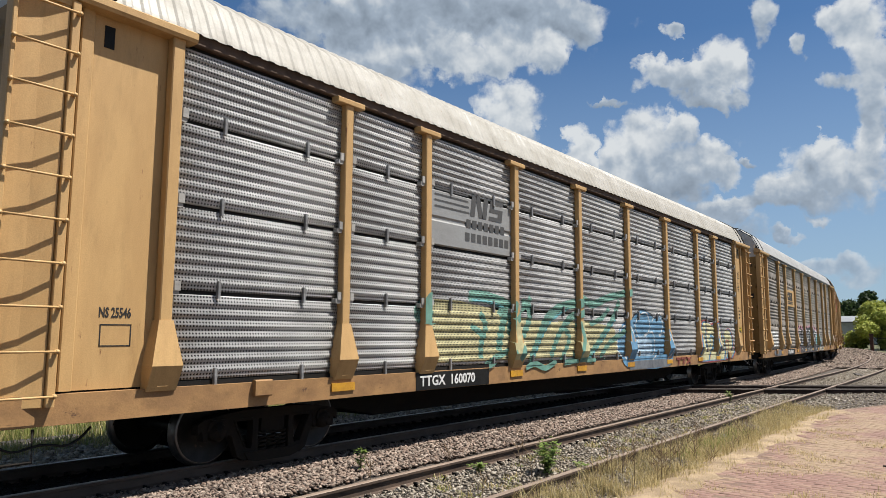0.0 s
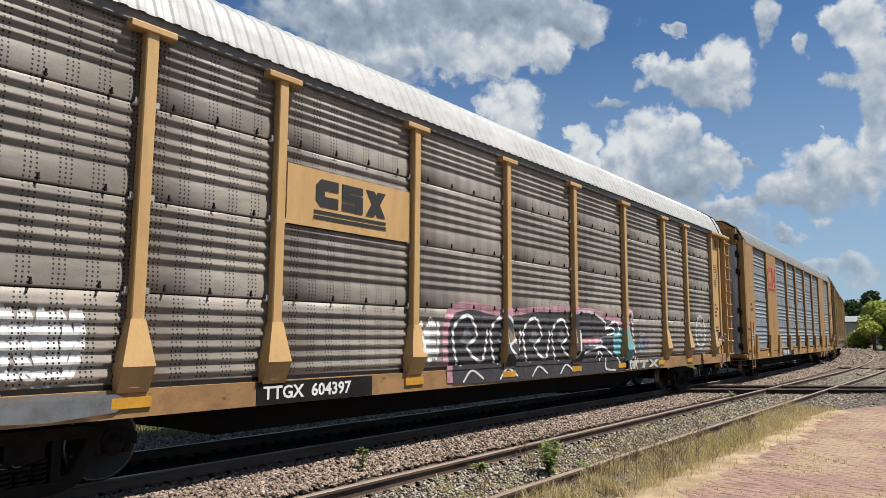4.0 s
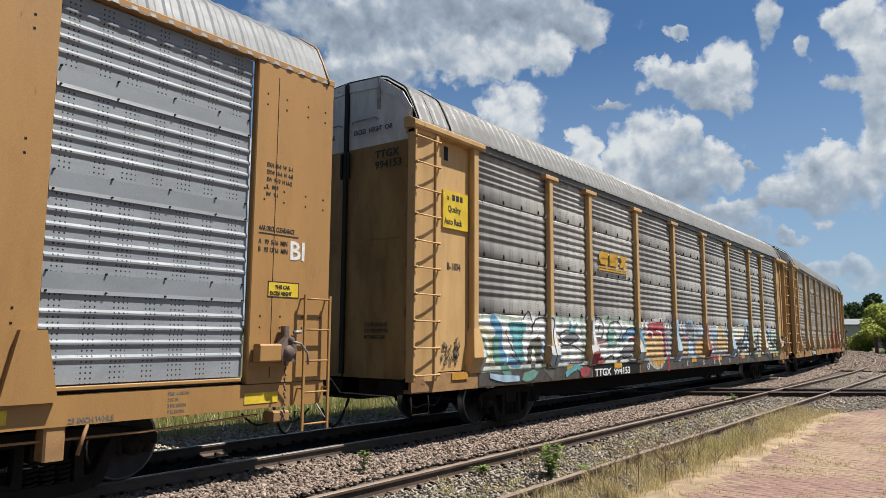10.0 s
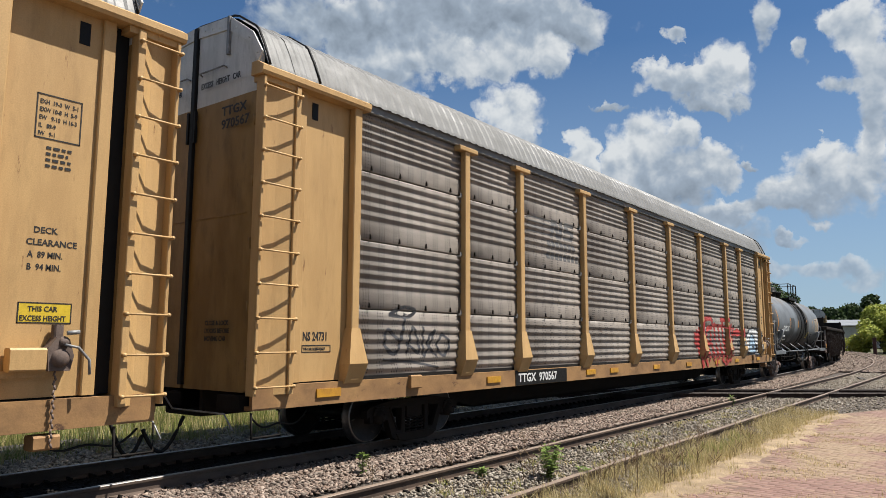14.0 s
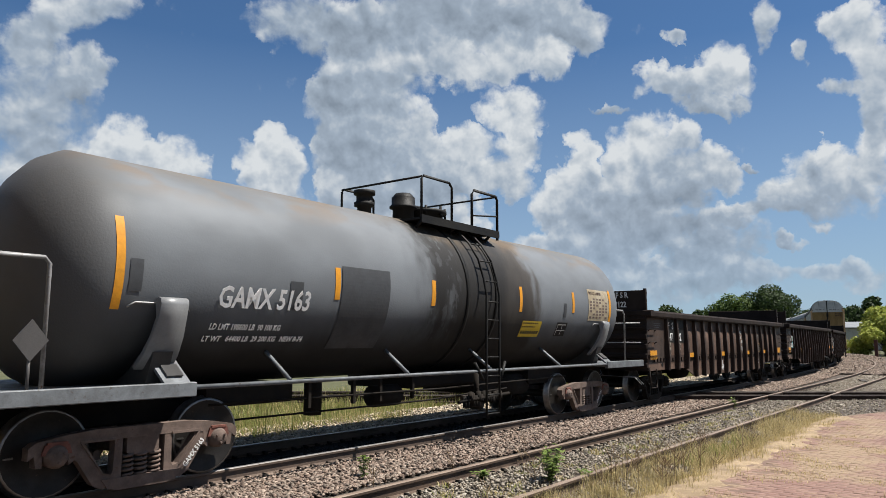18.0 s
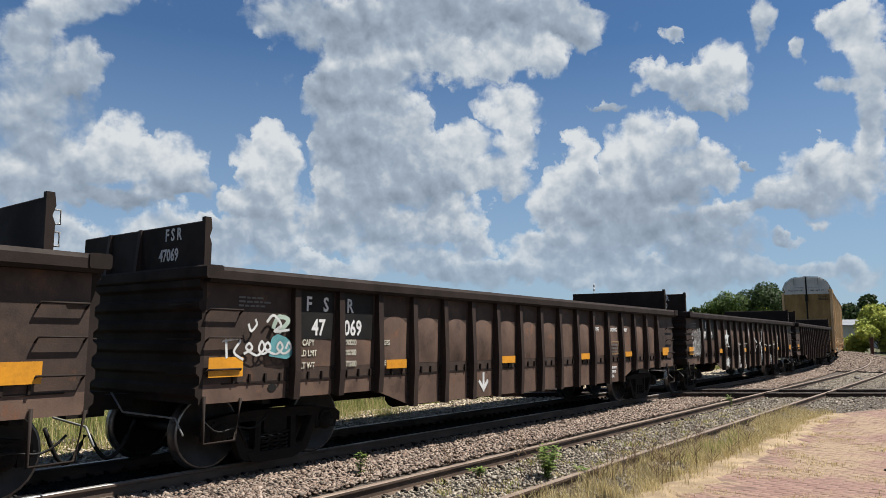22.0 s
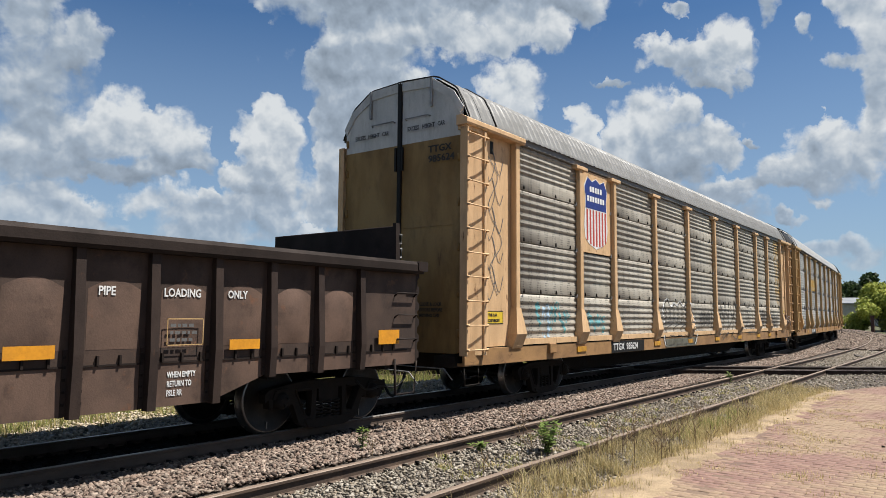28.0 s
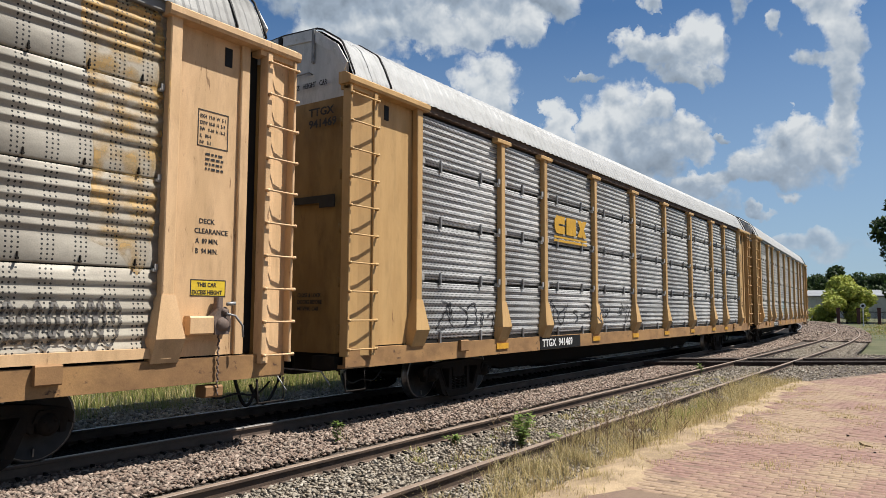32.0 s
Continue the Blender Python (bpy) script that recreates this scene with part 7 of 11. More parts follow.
    a.fill("sky", (2.2, 0.98), (2.2, 0.88), (2.7, 0.80), (3.2, 0.80), (3.2, 0.90), (2.7, 0.92), sharp=True).fill("green", (3.4, 0.98), (3.9, 0.98), (3.7, 0.8), (3.3, 0.8)).fill("red", (5.7, 0.98), (6.2, 0.98), (6.1, 0.78), (5.8, 0.78))
    a.done("white mural letters with black outlines, green, teal and blue fills")
    a = Art(c, g, cu, P)
    a.fill("char", (9.25, 0.76), (17.55, 0.76), (17.55, 1.04), (9.25, 1.04), sharp=True)
    a.fill("lilac", (9.25, 1.04), (17.55, 1.04), (17.5, 1.75), (16.9, 1.98), (15.4, 1.9), (14.0, 1.95), (13.7, 2.12), (12.8, 2.1), (12.3, 1.85), (11.7, 2.3), (11.3, 2.2), (10.9, 1.95), (9.4, 1.85), sharp=True)
    # heart-shaped letter under a red bar
    a.fill("mint", (9.56, 1.3), (9.66, 1.7), (10.0, 1.83), (10.3, 1.74), (10.55, 1.88), (10.92, 1.8), (11.06, 1.38), (10.9, 0.98), (10.35, 0.78), (9.75, 0.98))
    a.fill("orange", (9.63, 1.3), (9.73, 1.63), (10.0, 1.74), (10.27, 1.58), (10.52, 1.79), (10.84, 1.71), (10.97, 1.36), (10.82, 1.05), (10.35, 0.82), (9.85, 1.02))
    a.fill("white", (9.8, 2.08), (10.95, 2.18), (11.08, 1.95), (10.95, 1.9), (9.85, 1.92), sharp=True)
    a.fill("red", (9.88, 1.68), (9.86, 2.0), (10.9, 2.08), (11.0, 1.8), (10.9, 1.72), (10.3, 1.68), (10.1, 1.6), sharp=True)
    a.line("white", 0.06, (10.98, 2.1), (11.12, 1.65), (11.3, 1.1)).line("red", 0.19, (10.95, 2.0), (11.08, 1.5), (11.18, 0.78))
    a.line("white", 0.05, (9.68, 1.68), (10.0, 1.8), (10.25, 1.68), (10.4, 1.4)).line("white", 0.05, (10.5, 1.82), (10.85, 1.76), (11.0, 1.4)).line("white", 0.06, (9.42, 1.7), (9.55, 1.95), (9.68, 2.06), (9.78, 1.9), (9.85, 1.98))
    # letters between the bars
    a.fill("sky", (11.58, 0.98), (11.72, 1.6), (11.74, 2.14), (11.98, 2.14), (11.99, 1.6), (12.14, 0.98), sharp=True)
    a.fill("orange", (12.2, 1.42), (12.5, 1.48), (12.62, 1.72), (12.72, 1.48), (13.0, 1.4), (12.85, 1.1), (12.4, 1.1), sharp=True)
    a.fill("slate", (12.75, 1.7), (12.85, 2.02), (13.2, 2.12), (13.6, 2.0), (13.65, 1.6), (13.2, 1.5)).line("sky", 0.1, (12.75, 1.75), (12.85, 2.05), (13.2, 2.13), (13.6, 2.02), (13.68, 1.6)).fill("pink", (12.7, 1.75), (13.0, 1.72), (13.05, 1.58), (12.75, 1.56))
    a.fill("sky", (13.0, 1.05), (13.1, 1.5), (13.4, 1.5), (13.5, 1.05)).fill("orange", (13.7, 1.05), (13.75, 1.42), (14.2, 1.62), (14.65, 1.4), (14.7, 1.05)).fill("sky", (14.0, 1.68), (14.1, 2.0), (14.5, 2.02), (14.55, 1.7))
    a.fill("red", (14.46, 1.0), (14.55, 1.6), (14.5, 2.1), (14.72, 2.1), (14.76, 1.6), (14.9, 1.0), sharp=True).fill("red", (14.95, 0.95), (15.5, 1.25), (15.65, 0.92), sharp=True)
    a.fill("mint", (14.85, 1.1), (14.9, 1.8), (15.3, 1.95), (15.45, 1.5), (15.5, 1.1))
    a.fill("sky", (15.45, 1.65), (15.45, 2.04), (15.92, 2.08), (15.95, 1.65), sharp=True)
    a.fill("mint", (16.02, 1.2), (16.08, 1.95), (16.38, 2.18), (16.68, 1.95), (17.12, 1.72), (17.12, 1.2), sharp=True)
    a.fill("orange", (16.13, 1.66), (16.15, 1.98), (16.38, 2.1), (16.6, 1.96), (16.6, 1.66)).fill("orange", (15.85, 1.3), (15.92, 1.62), (16.4, 1.7), (16.95, 1.66), (17.03, 1.3), (16.4, 1.22))
    a.fill("sky", (17.08, 0.98), (17.22, 1.6), (17.24, 2.05), (17.48, 2.05), (17.49, 1.6), (17.63, 0.98), sharp=True)
    a.line("white", 0.05, (15.46, 2.0), (15.9, 2.03), (15.9, 1.7)).line("white", 0.05, (16.5, 2.05), (16.64, 1.9), (16.62, 1.7)).line("white", 0.05, (16.0, 1.62), (16.3, 1.7), (16.42, 1.6)).line("white", 0.05, (16.95, 1.68), (17.06, 1.5), (17.05, 1.3)).line("white", 0.05, (15.85, 1.25), (15.84, 0.9), (15.95, 0.78))
    # running white squiggles along the top edge
    for x0, n in ((11.15, 2), (12.15, 3), (13.7, 2), (14.9, 2), (16.65, 3)):
        pts = []
        for k in range(2 * n + 1):
            pts.append((x0 + 0.12 * k, (2.08 if k % 2 else 1.88) + 0.03 * math.sin(5.1 * k + x0)))
        a.line("white", 0.05, *pts)
    # small script and curls
    for x, z in ((11.28, 1.85), (11.27, 1.68), (12.3, 1.8), (13.1, 1.72), (14.2, 1.82)):
        for k in range(5):
            q = x + 0.06 * k
            a.line("white", 0.022, (q, z + 0.07), (q + 0.02 * (k % 3 - 1), z - 0.04 - 0.02 * (k % 2)), (q + 0.04, z))
    for x, z in ((16.3, 1.12), (13.05, 1.14), (9.62, 0.88), (17.0, 1.55)):
        a.line("white", 0.028, (x, z), (x + 0.03, z + 0.03), (x + 0.05, z - 0.02), (x - 0.02, z - 0.06), (x - 0.07, z), (x - 0.02, z + 0.08), (x + 0.07, z + 0.06))
    for x in (10.5, 12.6, 14.1, 15.2, 16.9):
        a.line("white", 0.022, (x, 0.82), (x + 0.1, 0.95)).line("white", 0.022, (x + 0.1, 0.84), (x, 0.93)).line("white", 0.022, (x + 0.05, 0.8), (x + 0.05, 0.97))
    a.done("grey mural with orange, red and pale blue forms and white squiggles")
    a = Art(c, g, cu, P)
    a.fill("char", (17.5, 0.76), (24.5, 0.76), (24.5, 1.05), (17.5, 1.05), sharp=True)
    a.fill("cream", (17.65, 1.03), (17.6, 1.9), (18.5, 2.05), (19.45, 2.12), (19.5, 1.03), sharp=True).fill("mint", (19.5, 1.03), (19.55, 2.1), (20.4, 1.98), (21.2, 1.8), (21.6, 1.5), (21.3, 1.03), sharp=True)
    a.fill("cream", (21.3, 1.03), (21.5, 1.9), (21.8, 2.05), (22.2, 2.05), (22.2, 1.03), sharp=True).fill("cream", (22.3, 1.03), (22.5, 1.95), (23.2, 1.85), (23.2, 1.03), sharp=True).fill("mint", (23.2, 1.03), (23.3, 1.98), (24.4, 1.9), (24.5, 1.03), sharp=True)
    a.fill("sky", (19.4, 1.2), (19.45, 2.3), (19.9, 2.35), (19.95, 1.2), sharp=True).fill("sky", (23.0, 1.5), (23.0, 2.15), (23.3, 2.2), (23.3, 1.5), sharp=True)
    for w in ("slate", "black"):
        k = 0.17 if w == "slate" else 0.1
        a.line(w, k, (17.55, 1.95), (17.75, 1.32), (18.85, 1.55), (17.9, 1.02), sharp=True)
        a.line(w, k, (19.5, 2.0), (19.3, 1.65), (18.6, 1.2), (19.6, 1.35), (19.6, 1.05), sharp=True)
        a.line(w, k, (19.85, 2.05), (19.75, 1.65), (20.5, 1.3), (19.8, 1.2), sharp=True)
        a.line(w, k, (20.4, 1.65), (21.0, 1.25), (21.25, 1.85), (21.35, 1.05), sharp=True)
        a.line(w, k, (22.2, 2.0), (22.3, 1.3), (22.9, 0.8), sharp=True).line(w, k, (22.5, 2.0), (23.0, 1.75), (22.6, 1.4), sharp=True)
        a.line(w, k, (23.3, 1.95), (23.25, 1.5), (23.8, 1.3), (24.0, 1.6), (24.45, 1.35), sharp=True)
    a.line("white", 0.05, (17.6, 1.92), (18.5, 2.08), (19.4, 2.15)).line("white", 0.05, (19.9, 2.1), (20.6, 1.95), (21.2, 1.78)).line("white", 0.05, (21.5, 1.95), (21.8, 2.08), (22.2, 2.04)).line("white", 0.05, (23.3, 2.02), (24.4, 1.92), (24.5, 1.3)).line("white", 0.04, (20.0, 1.75), (20.9, 1.4), (21.0, 1.7)).line("white", 0.04, (22.5, 1.3), (23.0, 1.2))
    for k in range(8):
        x, z = 18.0 + k * 0.82, 1.55 + 0.25 * ((k * 7) % 3 - 1)
        a.fill("olive", *[(x + (0.11 if q % 2 else 0.05) * math.sin(q * 0.628), z + (0.11 if q % 2 else 0.05) * math.cos(q * 0.628)) for q in range(10)], sharp=True)
    a.fill("olive", (18.15, 1.1), (18.3, 1.17), (18.4, 1.08), (18.25, 1.03)).line("black", 0.13, (19.8, 1.02), (20.3, 0.95), (20.7, 0.78)).line("black", 0.1, (22.2, 1.02), (22.6, 0.9), (22.9, 0.78)).line("red", 0.05, (18.1, 0.98), (18.5, 0.97)).line("red", 0.05, (18.3, 0.98), (18.3, 0.82))
    a.done("cream and pale green arrow-shaped mural letters with black edges")


def art_five(c, g, cu, P):
    a = Art(c, g, cu, P)
    a.line("oldred", 0.22, (17.15, 1.1), (17.1, 1.6), (17.35, 2.05), (17.7, 2.2)).line("oldred", 0.16, (17.3, 2.1), (17.9, 2.28), (18.45, 2.3), (18.5, 2.05), (18.0, 1.95), (17.9, 1.6), (18.25, 1.5), (18.35, 1.85))
    a.line("oldred", 0.16, (18.8, 2.15), (18.75, 1.65)).line("oldred", 0.14, (18.55, 2.08), (20.6, 2.05), sharp=True).line("oldred", 0.16, (19.2, 2.08), (19.25, 1.6)).line("oldred", 0.16, (19.65, 2.25), (19.7, 1.6), (20.0, 1.6), (20.1, 2.05)).line("oldred", 0.14, (19.5, 2.3), (20.2, 2.3)).line("oldred", 0.14, (20.7, 2.15), (20.8, 1.55))
    for k in range(7):
        x = 17.5 + 0.46 * k
        a.line("oldred", 0.14, (x, 1.55 - 0.03 * k), (x + 0.1, 1.2), (x - 0.05, 1.02 - 0.02 * k)).line("oldred", 0.1, (x, 1.5), (x + 0.3, 1.1))
    a.line("oldred", 0.2, (17.1, 1.3), (17.25, 0.8)).line("oldred", 0.14, (17.5, 1.05), (17.7, 0.8)).line("oldred", 0.12, (18.7, 0.98), (18.6, 0.8)).line("oldred", 0.1, (19.3, 0.98), (19.7, 0.8), (20.1, 0.96))
    a.scribble("oldred", 0.08, 16.7, 17.0, 1.4, 1.9, 5, 8).scribble("oldred", 0.07, 20.9, 22.2, 1.75, 2.0, 11, 4)
    a.done("large red graffiti letters")
    a = Art(c, g, cu, P)
    a.fill("black", (21.4, 1.35), (21.5, 1.62), (22.2, 1.6), (22.8, 1.9), (23.4, 2.1), (24.35, 2.05), (24.5, 1.7), (24.3, 1.05), (22.9, 1.08), (22.5, 1.4))
    a.fill("white", (21.5, 1.42), (21.6, 1.55), (22.2, 1.52), (22.9, 1.85), (23.4, 2.02), (24.25, 1.97), (24.35, 1.65), (24.2, 1.12), (23.0, 1.15), (22.5, 1.46))
    a.fill("black", (23.0, 1.12), (23.05, 1.6), (23.4, 1.85), (23.8, 1.7), (23.95, 1.14)).fill("sky", (23.06, 1.14), (23.12, 1.6), (23.4, 1.8), (23.74, 1.65), (23.88, 1.16))
    a.scribble("black", 0.04, 21.5, 21.9, 1.4, 1.58, 6, 2).scribble("black", 0.04, 23.95, 24.2, 1.2, 1.45, 5, 3).scribble("black", 0.03, 23.4, 23.7, 1.3, 1.4, 5, 6)
    a.done("white graffiti shape with a black edge and pale blue arch")


def art_shield(c, g, cu, P):
    a = Art(c, g, cu, P)
    a.fill("olive", (9.8, 0.76), (9.75, 1.0), (12.5, 1.0), (12.4, 0.76), sharp=True)
    edge = ((9.75, 0.8), (9.6, 1.1), (9.62, 1.35), (9.85, 1.5), (9.75, 1.8), (9.95, 2.08), (10.2, 2.1), (10.4, 1.92), (10.7, 2.02), (10.95, 1.95), (11.2, 2.08), (11.5, 1.95), (11.85, 2.02), (12.0, 1.75), (12.3, 1.68), (12.55, 1.45), (12.5, 1.05), (12.3, 0.8))
    a.line("white", 0.05, *edge)
    a.line("dim", 0.038, *[(11.05 + (x - 11.05) * 0.95, 1.3 + (z - 1.3) * 0.93) for x, z in edge])
    for k in range(6):
        x = 10.0 + 0.36 * k
        a.line("dim", 0.034, (x, 1.85), (x + 0.02, 1.5), (x + 0.22, 1.48), (x + 0.26, 1.88))
    a.line("dim", 0.038, (9.9, 1.45), (10.6, 1.5), (11.6, 1.45), (12.2, 1.5))
    for k in range(4):
        x = 10.0 + 0.62 * k
        a.line("dim", 0.030, (x + 0.5, 1.4), (x, 1.3), (x + 0.05, 1.1), (x + 0.45, 1.05), (x + 0.4, 0.85), (x, 0.82))
    a.done("dark throw-up graffiti with a white outline")
    a = Art(c, g, cu, P)
    a.scribble("dim", 0.038, 13.0, 14.3, 1.3, 1.8, 10, 21)
    for k, x in enumerate((14.95, 15.4, 15.9, 16.5)):
        a.line("dim", 0.045, (x, 2.15), (x + 0.1, 1.75), (x + 0.35, 1.6), (x + 0.45, 2.2)).line("dim", 0.043, (x + 0.3, 1.75), (x + 0.25, 1.3), (x - 0.2, 0.95))
    a.line("dim", 0.045, (17.0, 2.2), (17.4, 1.85)).line("dim", 0.045, (17.5, 2.15), (16.5, 1.4), (15.2, 0.85)).line("dim", 0.040, (16.6, 1.7), (17.0, 1.6), (17.3, 1.2), (16.9, 0.85), (16.4, 1.0), (16.3, 1.4))
    a.line("dim", 0.035, (18.6, 2.1), (18.9, 2.0), (19.4, 2.12)).line("dim", 0.030, (18.7, 1.4), (18.75, 1.85), (18.95, 1.7), (18.8, 1.35)).line("dim", 0.030, (19.2, 1.95), (19.1, 1.4), (19.6, 1.4), (19.5, 1.9), (19.2, 1.95))
    a.scribble("dim", 0.026, 18.5, 19.8, 1.0, 1.35, 14, 33).scribble("dim", 0.038, 20.8, 22.2, 1.3, 1.9, 9, 34).scribble("dim", 0.030, 22.6, 24.0, 1.2, 1.7, 10, 35)
    a.done("thin dark graffiti lines")


def emblem_bars(car, x0, x1, z0, z1, mat, get, cuts, posts):
    """A faded company emblem as plain shapes: speed bars, a block, two lines of bars."""

    def bar(*pts):
        spray(s, list(pts), 0, 0.004, get, cuts, posts)

    zt, zm = z1 + 0.06, z1 - 0.33
    for k in range(4):
        z = zt - 0.03 - k * 0.10
        s = Shape()
        bar((x0, z), (x0 + 0.95 + 0.02 * k, z), (x0 + 0.96 + 0.02 * k, z - 0.028), (x0, z - 0.028))
        part("speed_bar", s, mat, car)
    s = Shape()
    # two heavy leaning shapes
    a, lean = x1 - 1.32, 0.07
    bar((a + lean, zt), (a + 0.14 + lean, zt), (a + 0.14, zm), (a, zm))
    bar((a + 0.10 + lean, zt), (a + 0.24 + lean, zt), (a + 0.42, zm), (a + 0.28, zm))
    bar((a + 0.38 + lean, zt), (a + 0.52 + lean, zt), (a + 0.52, zm), (a + 0.38, zm))
    a += 0.60
    h = zt - zm
    for q0, q1, u0, u1 in ((0.0, 0.44, 0.80, 1.0), (0.0, 0.44, 0.40, 0.60), (0.0, 0.44, 0.0, 0.20), (0.0, 0.15, 0.6, 0.8), (0.29, 0.44, 0.2, 0.4)):
        bar((a + q0 + lean * u1, zm + u1 * h), (a + q1 + lean * u1, zm + u1 * h), (a + q1 + lean * u0, zm + u0 * h), (a + q0 + lean * u0, zm + u0 * h))
    part("emblem", s, mat, car, "faded dark leaning emblem")
    # two lines of plain leaning blocks
    for zr, n, xe in ((z1 - 0.40, 7, x1 - 0.15), (z1 - 0.64, 8, x1)):
        for k in range(n):
            e = xe - (n - k) * 0.185
            s = Shape()
            bar((e + 0.01, zr), (e + 0.145, zr), (e + 0.145, zr - 0.15), (e + 0.01, zr - 0.15))
            part("emblem_block", s, mat, car)


def emblem(car, x0, x1, z0, z1, ground_mat, mat, letters=False):
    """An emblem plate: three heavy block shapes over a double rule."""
    y = -1.487
    if ground_mat:
        s = Shape()
        s.box(x0 + 0.05, x1, y, PANEL_Y - 0.03, z0 + 0.1, z1)
        part("emblem_ground", s, ground_mat, car)
        x0, x1, z0, z1, y = x0 + 0.55, x0 + 2.0, z0 + 0.22, z1 - 0.12, y - 0.002
    s = Shape()
    w, h = (x1 - x0), z1 - z0
    for k in range(3):
        a = x0 + w * (0.34 * k)
        b = a + w * 0.29
        zb = z0 + h * 0.32
        t = w * 0.10
        if k == 0:
            ring = [(b, z1), (a + t * 0.6, z1), (a, z1 - t * 0.6), (a, zb + t * 0.6), (a + t * 0.6, zb), (b, zb), (b, zb + t), (a + t * 1.1, zb + t), (a + t * 1.1, z1 - t), (b, z1 - t)]
            s.prism(ring, y - 0.006, y, "y")
        elif k == 1:
            m = (z1 + zb) / 2
            s.box(a, b, y - 0.006, y, z1 - t * 0.75, z1)
            s.box(a, b, y - 0.006, y, m - t * 0.4, m + t * 0.4)
            s.box(a, b, y - 0.006, y, zb, zb + t * 0.75)
            s.box(a, a + t, y - 0.0085, y - 0.001, m, z1 - 0.002)
            s.box(b - t, b, y - 0.0085, y - 0.001, zb + 0.002, m)
        else:
            s.prism([(a, z1), (a + t * 1.2, z1), (b, zb), (b - t * 1.2, zb)], y - 0.006, y, "y")
            s.prism([(b, z1 - 0.002), (b - t * 1.2, z1 - 0.002), (a, zb + 0.002), (a + t * 1.2, zb + 0.002)], y - 0.0085, y - 0.001, "y")
    s.box(x0 - 0.03, x0 + w * 0.98, y - 0.005, y, z0 + h * 0.14, z0 + h * 0.22)
    s.box(x0 - 0.03, x0 + w * 0.98, y - 0.005, y, z0, z0 + h * 0.09)
    part("emblem", s, mat, car, "block emblem over a double rule")


def emblem_small(car, x, z):
    s = Shape()
    for k in range(3):
        s.box(x + k * 0.11, x + k * 0.11 + 0.08, -1.468, -1.464, z, z + 0.1)
    part("stencil_writing", s, "ink_black", car)


def shield_panel(car, x0, x1, z0, z1):
    s = Shape()
    s.box(x0, x1, -1.47, -1.42, z0, z1, 0, 0.01)
    for q in (0.28, 0.5, 0.72):
        for z in (z0 + 0.08, z1 - 0.08):
            s.box(x0 + q * (x1 - x0) - 0.02, x0 + q * (x1 - x0) + 0.02, -1.476, -1.468, z - 0.02, z + 0.02)
    p = part("shield_panel", s, "yellow_old", car, "flat yellow panel with a painted shield")
    cx, w = (x0 + x1) / 2, 0.60
    zt, zb = z1 - 0.14, z0 + 0.12
    h = zt - zb
    out = [(-0.72, 1.0), (-0.35, 0.95), (0, 1.0), (0.35, 0.95), (0.72, 1.0), (1.0, 0.86), (0.9, 0.7), (0.95, 0.5), (1.0, 0.3), (0.92, 0.14), (0.6, 0.06), (0, 0.0), (-0.6, 0.06), (-0.92, 0.14), (-1.0, 0.3), (-0.95, 0.5), (-0.9, 0.7), (-1.0, 0.86)]
    pts = [(cx + a * w, zb + b * h) for a, b in out]
    s = Shape()
    s.prism([(cx + a * (w + 0.03), zb - 0.02 + b * (h + 0.04)) for a, b in out], -1.476, -1.47, "y")
    sh = part("shield", s, "ink_white", p, "white shield with red stripes")
    s = Shape()
    top = clip_profile(pts, zb + 0.56 * h, zt + 0.1)
    s.prism(top, -1.48, -1.472, "y")
    part("shield_field", s, "blue", p, "dark blue upper field")
    s = Shape()
    for k in range(7):
        a = cx - w * 0.86 + k * w * 0.272
        lo = zb + (0.10 if k in (0, 6) else 0.05 if k in (1, 5) else 0.03) * h
        s.box(a, a + w * 0.136, -1.479, -1.474, lo, zb + 0.545 * h)
    part("shield_stripes", s, "ink_red", p, "red stripes")
    s = Shape()
    for z, n in ((zb + 0.80 * h, 5), (zb + 0.66 * h, 7)):
        for k in range(n):
            a = cx + (k - n / 2) * 0.138
            s.box(a, a + 0.096, -1.484, -1.479, z, z + 0.13)
    part("stencil_writing", s, "ink_white", p)


